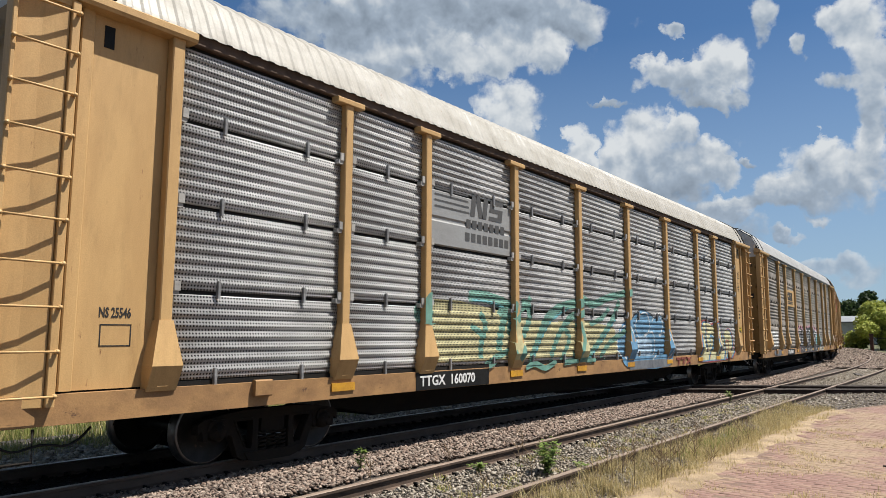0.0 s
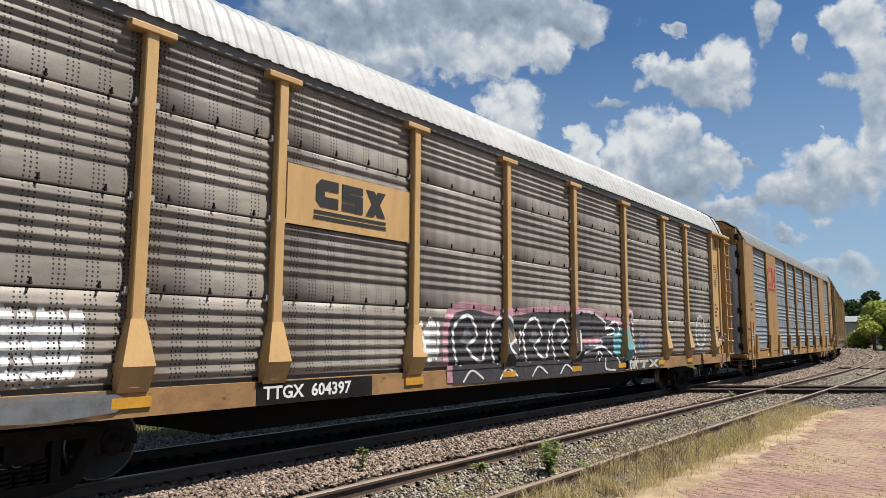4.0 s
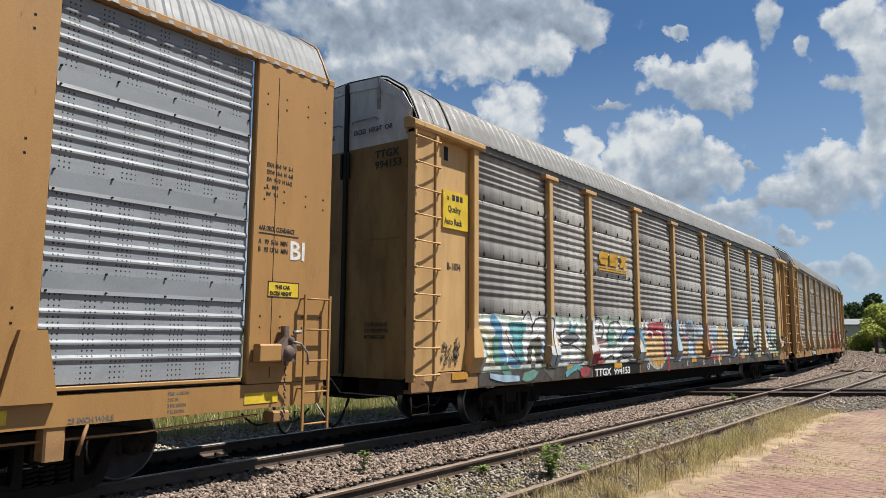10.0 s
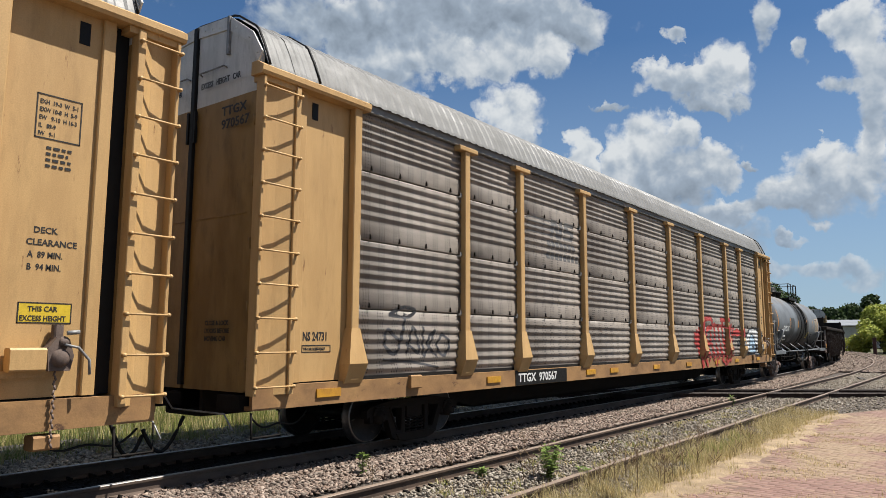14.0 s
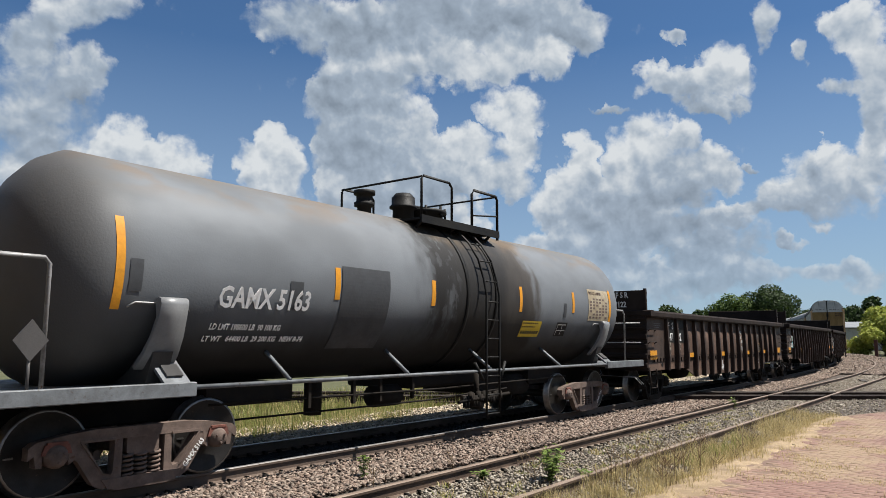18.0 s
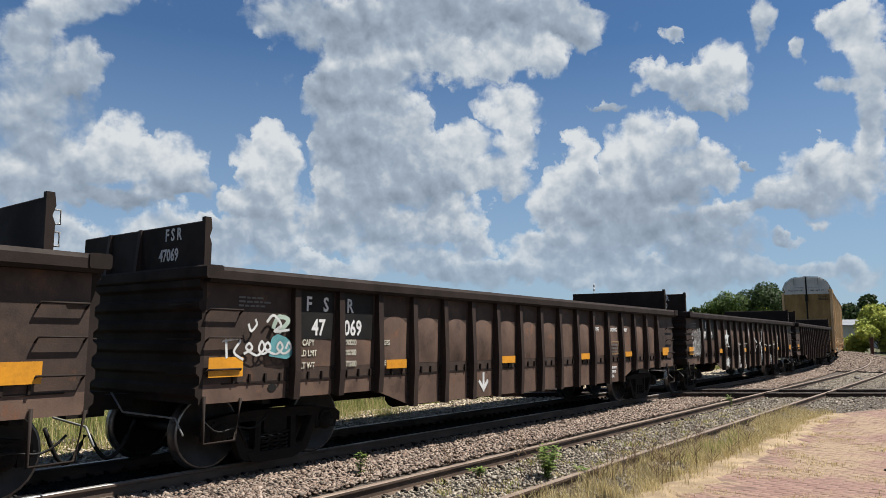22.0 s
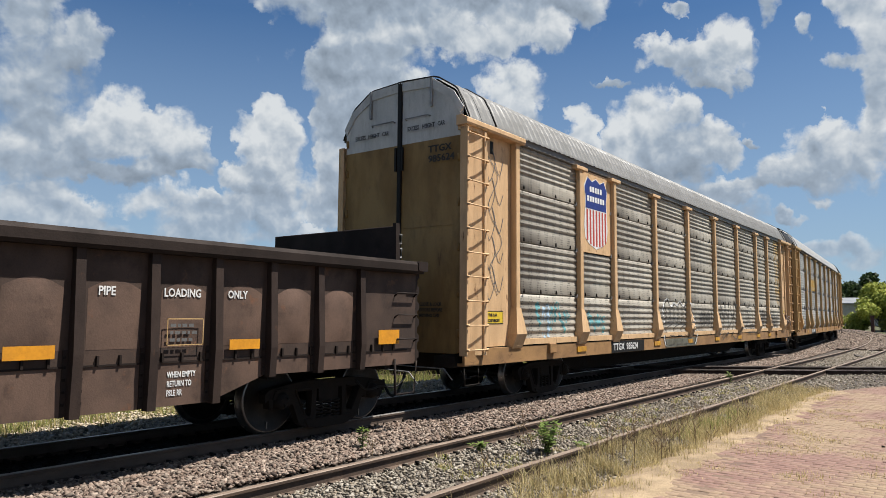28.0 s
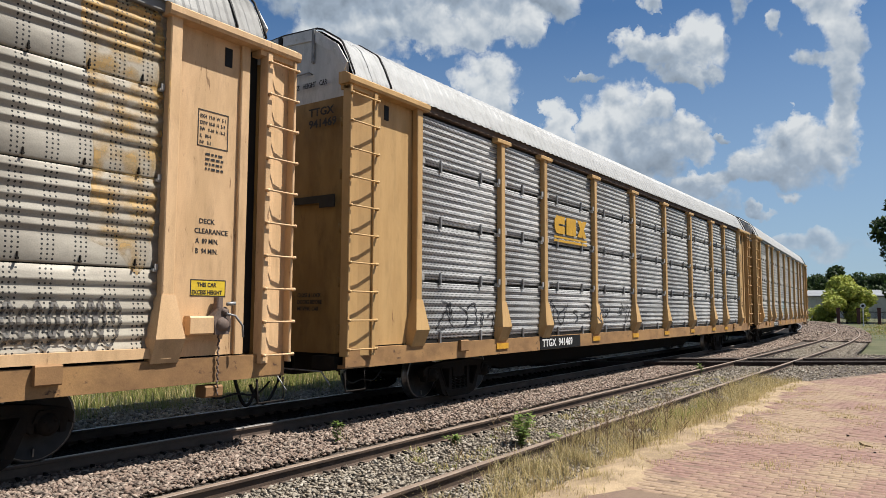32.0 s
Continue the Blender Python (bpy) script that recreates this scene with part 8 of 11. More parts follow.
def modern_car():
    """The bright car: silver sheets, slim posts, wide flat orange-yellow panels, quad end doors."""
    L, kind = 25.07, "c"
    car = thing("autorack_car", "orange-yellow autorack with bright silver ribbed sheets", "railway car", "cars of the train")
    yel = "yellow_new"
    under_rack(car, L, "yellow_new", 0.42, (3.3,))
    rz = ROWS_Z[kind]
    bays = ((1.44, 3.95), (6.08, 8.56), (8.80, 11.10), (11.34, 13.85), (14.09, 16.61), (16.85, 19.36), (21.38, 23.75))
    for i, (a, b) in enumerate(bays):
        for k, (z0, z1) in enumerate(zip(rz, rz[1:])):
            p = part("side_sheet", sheet_shape(a + 0.01, b - 0.01, z0, z1 - 0.008, kind), "galv_bright", car)
            if k == 0:
                s = Shape()
                s.box(a + 0.05, b - 0.05, -1.51, PANEL_Y, 1.075, 1.115, 0, 0.006)
                part("ledge", s, yel, car)
                continue
            # smooth band where this row laps over the one beneath, held by small bolts
            s = Shape()
            s.prism([(PANEL_Y - 0.003, z0 + 0.20), (PANEL_Y - 0.014, z0 + 0.03), (PANEL_Y - 0.024, z0 - 0.012), (PANEL_Y - 0.020, z0 - 0.016), (PANEL_Y + 0.004, z0 + 0.10), (PANEL_Y + 0.004, z0 + 0.20)], a + 0.012, b - 0.012, "x")
            part("lap_band", s, "galv_hem", p, "smooth plain band")
            s = Shape()
            for q in (0.02, 0.27, 0.55, 0.80, 0.98):
                x = a + q * (b - a)
                for z, y in ((z0 + 0.01, PANEL_Y - 0.016), (z0 + 0.205, PANEL_Y - 0.006)):
                    s.prism([(x + 0.011 * math.cos(t), z + 0.011 * math.sin(t)) for t in [0.785 * e for e in range(8)]], y - 0.022, y + 0.02, "y")
            tagged(part("fasteners", s, "under", p), kind="stuff")
    for x in (8.68, 11.22, 13.97, 16.73):
        s = Shape()
        s.box(x - 0.112, x + 0.112, -1.535, PANEL_Y, 1.06, 5.10, 0, 0.012)
        part("post", s, yel, car)
    for x0, x1, seams in ((0.0, 1.42, (0.57,)), (3.98, 6.05, (4.97,)), (19.36, 21.36, (20.36,)), (23.77, L, (24.1,))):
        s = Shape()
        s.box(x0, x1, -1.53, PANEL_Y + 0.02, 1.04, 5.14, 0, 0.012)
        p = part("flat_panel", s, yel, car, "flat orange-yellow steel panel")
        s = Shape()
        for q in seams:
            s.box(q - 0.005, q + 0.005, -1.532, -1.528, 1.1, 4.95)
        for q in (0.12, 0.36, 0.64, 0.88):
            # two rows of small bolt holes above the foot, at the middle and under the eave
            for z in (1.72, 1.86, 3.32, 3.46, 4.55, 4.69):
                x = x0 + q * (x1 - x0)
                s.box(x - 0.011, x + 0.011, -1.533, -1.528, z - 0.011, z + 0.011)
        part("seams", s, "under", p)
    for x in (1.38, 4.05, 5.95, 8.68, 11.22, 13.97, 16.73, 19.4, 21.3):
        s = Shape()
        s.prism([(x - 0.26, 0.98), (x + 0.26, 0.98), (x + 0.118, 1.66), (x - 0.118, 1.66)], -1.60, -1.525, "y")
        part("gusset", s, yel, car)
    s = Shape()
    s.box(0.0, L, -1.535, -1.40, 5.10, 5.19, 0, 0.012)
    part("eave_rail", s, yel, car)
    part("roof", lambda: roof_shape(0.1, L - 0.1), "roof_bright", car, "bright ribbed roof sheet")
    for x in (0.12, L - 0.12):
        part("roof_gasket", roof_hoop(x), "yellow_new", car)
    # leading end: ochre frame, and folded doors that stand out from it
    s = Shape()
    prof = [(-1.30, 0.95), (1.30, 0.95), (1.42, 1.2), (1.42, 5.1), (1.43, 5.28), (1.24, 5.6), (0.74, 5.95), (-0.74, 5.95), (-1.24, 5.6), (-1.43, 5.28), (-1.42, 5.1), (-1.42, 1.2)]
    s.prism(prof, -0.02, 0.04, "x", 0)
    s.box(-0.16, -0.02, -1.53, -1.34, 1.0, 5.2, 0, 0.012)
    door = part("end_frame", s, "yellow_new", car, "orange-yellow end frame")
    for y0, y1, mat, top, folds in ((-1.28, -0.48, "door_grey", 5.62, 3), (-0.46, 0.38, "door_pale", 5.93, 0), (0.44, 1.42, "door_pale", 5.55, 2)):
        for z0, z1, m in ((0.97, 4.98, mat), (4.98, top, "yellow_end")):
            s = Shape()
            front = []
            if folds:
                n = folds * 4
                for q in range(n + 1):
                    front.append((-0.20 - (0.05 if q % 4 in (1, 2) else 0.0), y0 + (y1 - y0) * q / n))
            else:
                front = [(-0.21, y0), (-0.21, y1)]
            s.prism(front + [(-0.03, y1), (-0.03, y0)], z0, z1, "z")
            leaf = part("end_door", s, m, car, "grey folded end door" if folds == 3 else "pale end door with an ochre top")
    for y, w, m in ((-0.47, 0.02, "white"), (0.41, 0.03, "under"), (0.70, 0.09, "metal_pipe"), (0.92, 0.09, "metal_pipe"), (1.26, 0.09, "metal_pipe"), (0.05, 0.008, "under")):
        s = Shape()
        s.box(-0.27, -0.20, y - w, y + w, 1.0, 4.9 if w > 0.03 else 5.25, 0, 0.006)
        part("locking_bar", s, m, door)
    for z in (1.15, 1.75, 2.45, 3.9, 4.55, 5.2):
        s = Shape()
        s.box(-0.30, -0.14, -1.36, -1.26, z, z + 0.20, 0, 0.012)
        s.tube([(-0.24, -1.37, z - 0.04), (-0.24, -1.37, z + 0.24)], 0.025, 7)
        part("hinge", s, "under", door)
    s = Shape()
    s.box(-0.225, -0.21, -0.40, 0.22, 5.42, 5.90)
    part("sign", s, "ink_white", car, "white sign on the end door")
    for q, row in enumerate(("EXCESS", "HEIGHT", "CAR")):
        lettering(row, 0.155, "ink_black", car, end_text(-0.227, 0.17 - 0.09 * (q == 2), 5.76 - 0.14 * q), 0.78)
    lettering("TTGX", 0.20, "ink_black", car, end_text(-0.213, 0.28, 4.80), 0.72)
    lettering("696930", 0.20, "ink_black", car, end_text(-0.213, 0.28, 4.60), 0.72)
    for q, row in enumerate(("LOWER", "AND LOCK", "HINGED", "DOORS", "CLOSE", "AND LOCK", "DOORS", "BEFORE", "MOVING", "CAR")):
        lettering(row, 0.095, "ink_grey", car, end_text(-0.213, 0.22, 3.12 - 0.10 * q), 0.72)
    lettering("DO NOT APPLY", 0.085, "ink_grey", car, end_text(-0.213, 0.30, 1.98), 0.72)
    lettering("HEAT TO DOORS", 0.085, "ink_grey", car, end_text(-0.213, 0.30, 1.89), 0.72)
    s = Shape()
    s.box(-0.216, -0.21, 0.0, 0.22, 1.08, 1.24)
    part("reflector", s, "sign_yellow", car, "yellow reflective square")
    for z in (0.55, 0.72):
        s = Shape()
        s.tube([(-0.15, -1.40, z + 0.12), (-0.20, -1.46, z), (-0.20, -1.0, z), (-0.15, -0.95, z + 0.12)], 0.014, 6)
        part("grab_bar", s, yel, car)
    s = Shape()
    s.box(-0.25, 0.05, -1.50, 1.45, 0.80, 0.96, 0, 0.015)
    part("end_sill", s, "yellow_sill", car, "dirty yellow end sill")
    # ladder and steps at both ends
    for x0 in (0.02, L - 0.55):
        s = Shape()
        for x in (x0 + 0.05, x0 + 0.48):
            s.box(x - 0.02, x + 0.02, -1.64, -1.61, 0.42, 2.15, 0, 0.005)
        for k in range(5):
            s.tube([(x0 + 0.05, -1.625, 0.5 + k * 0.4), (x0 + 0.48, -1.625, 0.5 + k * 0.4)], 0.014, 6)
        for z in (0.95, 2.1):
            for x in (x0 + 0.05, x0 + 0.48):
                s.tube([(x, -1.62, z), (x, -1.52, z)], 0.013, 6)
        part("ladder", s, yel, car, "short orange ladder")
    lettering("WC", 0.16, "ink_black", car, side_text(0.62, -1.531, 2.75), 0.9)
    lettering("696930", 0.16, "ink_black", car, side_text(0.62, -1.531, 2.56), 0.9)
    box_rule(car, 0.6, 1.05, 1.45, 1.68, -1.531, "ink_black", 0.012, "sign_yellow")
    bars(car, 0.66, 1.62, 2, 0.34, 0.09, -1.536, "ink_black", 5)
    graffiti(car, lambda x, z: -1.531, [], (-50,), 0.62, 1.15, 1.2, 1.9, ("g_white",), 5, 12, "tag", "thin white tag")
    s = Shape()
    s.box(6.75, 9.7, -1.525, -1.514, 0.75, 1.02)
    part("number_board", s, "black", car)
    lettering("TTGX  696930", 0.27, "ink_white", car, side_text(6.87, -1.527, 0.79), 1.22)
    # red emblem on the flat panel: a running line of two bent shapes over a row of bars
    t, y = 0.165, -1.532
    s = Shape()
    x0, x1, zb, zt = 4.14, 4.92, 3.72, 4.52
    s.prism([(x1, zt), (x0 + 0.12, zt), (x0, zt - 0.12), (x0, zb + 0.12), (x0 + 0.12, zb), (x1, zb), (x1, zb + t), (x0 + t + 0.05, zb + t), (x0 + t, zb + t + 0.05), (x0 + t, zt - t - 0.05), (x0 + t + 0.05, zt - t), (x1, zt - t)], y - 0.006, y + 0.002, "y")
    s.box(5.02, 5.02 + t, y - 0.006, y + 0.002, zb, zt)
    s.prism([(5.02, zt), (5.2, zt), (5.72, zb), (5.54, zb)], y - 0.008, y, "y")
    s.box(5.62, 5.62 + t, y - 0.006, y + 0.002, zb, zt)
    part("emblem", s, "ink_red", car, "red line emblem")
    s = Shape()
    for k in range(8):
        s.box(4.16 + k * 0.205, 4.16 + k * 0.205 + 0.12, y - 0.006, y + 0.002, 3.52, 3.64)
    part("stencil_writing", s, "ink_red", car)
    # worn red emblem and stencils on the sill, reflectors
    s = Shape()
    for k in range(3):
        x = 15.96 + k * 0.327
        s.box(x, x + 0.301, -1.522, -1.514, 0.935, 0.99)
        s.box(x + 0.098, x + 0.203, -1.522, -1.514, 0.71, 0.935)
    part("emblem", s, "ink_maroon", car)
    lettering("GLH18A", 0.12, "ink_black", car, side_text(17.09, -1.516, 0.80))
    lettering("RELEASE ROD", 0.1, "ink_black", car, side_text(13.55, -1.516, 0.78))
    for x in (1.0, 3.68, 9.49, 15.58, 20.9, 24.0):
        s = Shape()
        s.box(x - 0.25, x + 0.25, -1.522, -1.514, 0.80, 0.93)
        part("reflector", s, "sign_yellow", car, "yellow reflective strip")
    s = Shape()
    s.tube([(15.0, -1.3, 0.55), (19.6, -1.35, 0.62), (22.5, -1.45, 0.6), (24.0, -1.45, 0.66)], 0.014, 6)
    for x in (19.2, 20.6, 21.6):
        s.box(x - 0.1, x + 0.1, -1.5, -1.3, 0.42, 0.74, 0, 0.02)
        s.tube([(x + 0.3, -1.5, 0.74), (x + 0.22, -1.5, 0.45)], 0.02, 6)
    part("brake_rigging", s, "yellow_sill", car)
    hand_brake(car, 24.25, -1.53, yel)
    lettering("AAR DECK CLEARANCE", 0.085, "ink_black", car, side_text(23.86, -1.532, 2.93), 0.62)
    lettering("A   90  5/16  MIN", 0.085, "ink_black", car, side_text(23.86, -1.532, 2.76), 0.75)
    lettering("B   93 13/16  MIN", 0.085, "ink_black", car, side_text(23.86, -1.532, 2.66), 0.75)
    s = Shape()
    s.box(23.86, 24.5, -1.534, -1.53, 2.885, 2.90)
    part("stencil_frame", s, "ink_black", car)
    for q, row in enumerate(("EXH 19-0  W  5-1", "EXW 10-6  H  4-8", "EW  9-10  H 16-2", "IL   89-9", "IW   9-1")):
        lettering(row, 0.075, "ink_black", car, side_text(23.95, -1.532, 3.75 - 0.095 * q), 0.75)
    box_rule(car, 24.03, 24.53, 2.10, 2.30, -1.5315, "ink_black", 0.012, "sign_yellow")
    lettering("THIS CAR", 0.065, "ink_black", car, side_text(24.14, -1.5365, 2.21), 0.85)
    lettering("EXCESS HEIGHT", 0.065, "ink_black", car, side_text(24.06, -1.5365, 2.13), 0.75)
    for q, row in enumerate(("PRG  6 OC 04", "2 IC 04", "2 DC EXT04", "2 IC EXT04")):
        lettering(row, 0.05, "ink_grey", car, side_text(22.75, -1.516, 0.97 - 0.065 * q), 0.85)
    lettering("25 INCH WHLS", 0.075, "ink_grey", car, side_text(21.7, -1.516, 0.76), 0.9)
    lettering("BI", 0.34, "ink_white", car, side_text(24.35, -1.533, 2.6))
    place(car, -63.86, L, 3.3)


def tank_car():
    """Old grey tank car, sooty about the filling platform."""
    car = thing("tank_car", "sooty grey tank car with a black spill band and top platform", "railway car", "cars of the train")
    r, zc, a, b = 1.40, 2.45, 0.7, 14.72
    s = Shape()
    prof = [(a, 0.0), (a + 0.02, 0.35), (a + 0.09, 0.75), (a + 0.22, 1.08), (a + 0.40, 1.28), (a + 0.62, r)]
    n = 34
    prof += [(a + 0.62 + (b - a - 1.24) * k / n, r) for k in range(1, n)]
    prof += [(b - 0.62, r), (b - 0.40, 1.28), (b - 0.22, 1.08), (b - 0.09, 0.75), (b - 0.02, 0.35), (b, 0.0)]
    s.lathe(prof, "x", 48, 0, (0, 0, zc))
    part("tank_shell", s, tank_material(), car, "grey tank shell with soot streaks and a foot darkened for shade")

    def on_shell(x, ang, lift=0.004):
        return (x, -(r + lift) * math.cos(ang), zc + (r + lift) * math.sin(ang))

    def decal(name, x0, x1, z0, z1, mat, lab="", lift=0.004, parent=None):
        s = Shape()
        a0, a1 = math.asin((z0 - zc) / r), math.asin((z1 - zc) / r)
        m = 24
        for k in range(m):
            p, q = a0 + (a1 - a0) * k / m, a0 + (a1 - a0) * (k + 1) / m
            s.quad(on_shell(x0, p, lift), on_shell(x1, p, lift), on_shell(x1, q, lift), on_shell(x0, q, lift))
        return part(name, s, mat, parent or car, lab)

    def shell_text(t, size, x, z, mat="ink_white", sq=0.85, lift=0.010):
        ang = math.asin((z - zc) / r)
        m = Matrix.Translation(on_shell(x, ang, lift)) @ Euler((radians(90) - ang, 0, 0)).to_matrix().to_4x4()
        return lettering(t, size, mat, car, m, sq)
    for x, z0, z1 in ((1.44, 1.85, 2.95), (4.62, 2.1, 2.65), (6.81, 2.1, 2.62), (9.58, 2.1, 2.69), (11.8, 2.15, 2.70), (13.70, 2.0, 2.85)):
        decal("reflector", x - 0.05, x + 0.05, z0 + 0.1, z1, "orange", "orange reflective strip")
    decal("patch", 4.70, 5.72, 1.52, 2.68, "tank_patch", "dark repainted patch", 0.009)
    decal("patch", 3.76, 3.99, 2.03, 2.40, "tank_patch", "", 0.005)
    decal("patch", 1.55, 1.70, 2.15, 2.5, "tank_patch", "", 0.006)
    decal("patch", 11.36, 11.48, 2.14, 2.44, "tank_patch", "", 0.006)
    shell_text("GAMX 5163", 0.37, 2.68, 2.03, "ink_bright", 0.76)
    shell_text("LD LMT 198600 LB  90 100 KG", 0.115, 2.66, 1.76, "ink_bright", 0.72)
    shell_text("LT WT   64400 LB  29 200 KG   NEW 8-74", 0.115, 2.62, 1.62, "ink_bright", 0.76)
    sg = decal("sign", 9.74, 10.50, 1.72, 2.03, "sign_yellow", "yellow emergency sign")
    s = Shape()
    for k, (w, zz) in enumerate(((0.6, 2.00), (0.5, 1.93), (0.7, 1.84))):
        an = math.asin((zz - zc) / r)
        for q in range(8):
            x = 9.77 + q * w / 8
            c, d = on_shell(x, an, 0.007), on_shell(x + w / 8 - 0.02, an, 0.007)
            e, f = on_shell(x + w / 8 - 0.02, an - (0.02 if k < 2 else 0.05), 0.007), on_shell(x, an - (0.02 if k < 2 else 0.05), 0.007)
            s.quad(c, d, e, f)
    part("stencil_writing", s, "ink_black", sg)
    dp = decal("data_panel", 12.55, 13.62, 2.10, 2.82, "panel_cream", "cream panel with brown data lines")
    s = Shape()
    for k in range(7):
        an = math.asin((2.62 - k * 0.070 - zc) / r)
        for q in range(6):
            if (q + k) % 5:
                x = 12.60 + q * 0.165
                s.quad(on_shell(x, an, 0.007), on_shell(x + 0.11, an, 0.007), on_shell(x + 0.11, an - 0.03, 0.007), on_shell(x, an - 0.03, 0.007))
    part("stencil_writing", s, "frame_rust", dp)
    shell_text("DOT 111 A 100 W1", 0.10, 12.60, 2.70, "frame_rust", 0.75, 0.008)
    bx = decal("data_panel", 11.16, 11.62, 1.74, 2.03, "black", "small black data box")
    s = Shape()
    for k in range(2):
        for q in range(2):
            an = math.asin((1.99 - k * 0.12 - zc) / r)
            x = 11.20 + q * 0.2
            s.quad(on_shell(x, an, 0.007), on_shell(x + 0.17, an, 0.007), on_shell(x + 0.17, an - 0.012, 0.007), on_shell(x, an - 0.012, 0.007))
            s.quad(on_shell(x, an, 0.007), on_shell(x + 0.015, an, 0.007), on_shell(x + 0.015, an - 0.08, 0.007), on_shell(x, an - 0.08, 0.007))
    part("stencil_writing", s, "ink_white", bx)
    # saddles, stub sills, end decks
    for x in (2.05, 13.30):
        s = Shape()
        s.prism([(-1.15, 1.10), (-1.30, 1.5), (-0.9, 1.45), (0.9, 1.45), (1.30, 1.5), (1.15, 1.10)], x - 0.12, x + 0.12, "x")
        sd = part("saddle", s, "tank_black", car, "saddle that carries the tank")
        # sheet rolled out at the top and splayed towards the deck
        s = Shape()
        prof = [(-1.36, 2.07), (-1.42, 2.10), (-1.475, 2.08), (-1.49, 2.02), (-1.455, 1.88), (-1.37, 1.66), (-1.25, 1.46), (-1.10, 1.30), (-1.06, 1.33), (-1.21, 1.50), (-1.33, 1.68), (-1.40, 1.88)]
        n0 = len(s.v)
        for xx, lean in ((x - 0.17, -1), (x + 0.17, 1)):
            for yy, zz in prof:
                s.v.append((xx + 0.10 * max(0.0, 1.9 - zz) * lean, yy, zz))
        k = len(prof)
        for q in range(k):
            s.face((n0 + q, n0 + (q + 1) % k, n0 + k + (q + 1) % k, n0 + k + q), 0, True)
        s.face(tuple(range(n0, n0 + k)))
        s.face(tuple(range(n0 + 2 * k - 1, n0 + k - 1, -1)))
        part("saddle_sheet", s, "tank", sd, "grey rolled saddle sheet")
        s = Shape()
        s.tube([on_shell(x - 0.48, -0.34, 0.012), on_shell(x - 0.40, -0.30, 0.015), on_shell(x + 0.22, -0.30, 0.015), on_shell(x + 0.28, -0.36, 0.012)], 0.012, 6)
        part("pad_edge", s, "metal_pipe", sd)
        s = Shape()
        # foot plate that comes out to the deck's edge, with a bolted pad
        s.prism([(-1.10, 1.38), (-1.13, 1.40), (-1.49, 1.13), (-1.46, 1.11)], x - 0.06, x + 0.26, "x")
        ft = part("foot_plate", s, "deck_grey", sd, "grey sloping foot plate")
        s = Shape()
        s.prism([(-1.22, 1.345), (-1.235, 1.36), (-1.40, 1.236), (-1.385, 1.221)], x + 0.0, x + 0.20, "x")
        part("pad", s, "tank_black", ft)
    for x0, x1 in ((0.05, 3.2), (12.25, 15.4)):
        s = Shape()
        s.box(x0, x1, -0.3, 0.3, 0.62, 1.06, 0, 0.02)
        part("stub_sill", s, "under", car)
    for x0, x1, e in ((0.0, 2.36, 0.0), (13.3, 15.45, 15.45)):
        s = Shape()
        s.box(x0, x1, -1.45, 1.45, 1.04, 1.12, 0, 0.01)
        s.box(x0, x1, -1.5, -1.42, 1.0, 1.16, 0, 0.01)
        d = part("end_deck", s, "deck_grey", car, "grey end deck")
        xe = e + (0.06 if e == 0 else -0.06)
        xi = xe + (0.6 if e == 0 else -1.0)
        s = Shape()
        s.tube([(xe, -1.44, 0.35), (xe, -1.46, 1.1), (xe, -1.46, 2.36), (xe + 0.05, -1.46, 2.42), (xi, -1.44, 2.42), (xi + 0.05, -1.44, 2.36), (xi + 0.05, -1.44, 1.1)] if e == 0 else
               [(xi + 0.02, -1.44, 1.1), (xi, -1.46, 2.28), (xi - 0.1, -1.46, 2.38), (xi - 0.5, -1.3, 2.40)], 0.022, 7)
        s.tube([(xe, -1.46, 2.1), (xe, 1.46, 2.1)], 0.02, 6)
        s.tube([(xe, -1.46, 1.6), (xe, 1.46, 1.6)], 0.016, 6)
        part("end_rail", s, "metal_pipe", d)
    s = Shape()
    s.tube([(1.75, -1.46, 1.10), (13.7, -1.46, 1.10)], 0.028, 8)
    part("running_rail", s, "deck_grey", car, "long grey hand rail along the tank foot")
    for x in (3.75, 6.1, 8.4, 11.0):
        s = Shape()
        s.tube([(x - 0.06, -1.02, 1.48), (x + 0.0, -1.46, 1.12)], 0.032, 4)
        part("rail_bracket", s, "deck_grey", car)
    # side ladder over the shell
    s = Shape()
    xl = 8.17
    for x in (xl, xl + 0.42):
        pts = [(x, -1.52, 0.3), (x, -1.52, 1.2), (x, -1.53, 2.45)] + [(x,) + tuple(on_shell(x, t, 0.10)[1:]) for t in (0.2, 0.45, 0.7, 0.95, 1.15)]
        s.tube(pts, 0.022, 7)
    for k in range(12):
        z = 0.35 + k * 0.33
        if z < 2.5:
            y = -1.52
        else:
            t = min(1.15, (z - 2.45) / 1.25)
            _, y, z = on_shell(xl, t, 0.10)
        s.tube([(xl, y, z), (xl + 0.42, y, z)], 0.014, 6)
    for x in (xl - 0.28, xl + 0.7):
        s.tube([(x, -1.46, 1.25), (x + (0.2 if x < xl else -0.2), -1.5, 0.95)], 0.03, 6)
    part("ladder", s, "black", car, "black side ladder")
    # top platform, rails, valves
    s = Shape()
    s.box(6.95, 9.4, -1.0, -0.5, 3.72, 3.76)
    s.box(6.95, 9.4, 0.5, 1.0, 3.72, 3.76)
    s.box(6.95, 9.4, -1.02, -0.98, 3.66, 3.80)
    for x in (7.05, 8.0, 9.2):
        s.tube([(x, -0.95, 3.72), (x, -0.75, 3.55)], 0.03, 6)
    p = part("platform", s, "black", car, "black top platform")
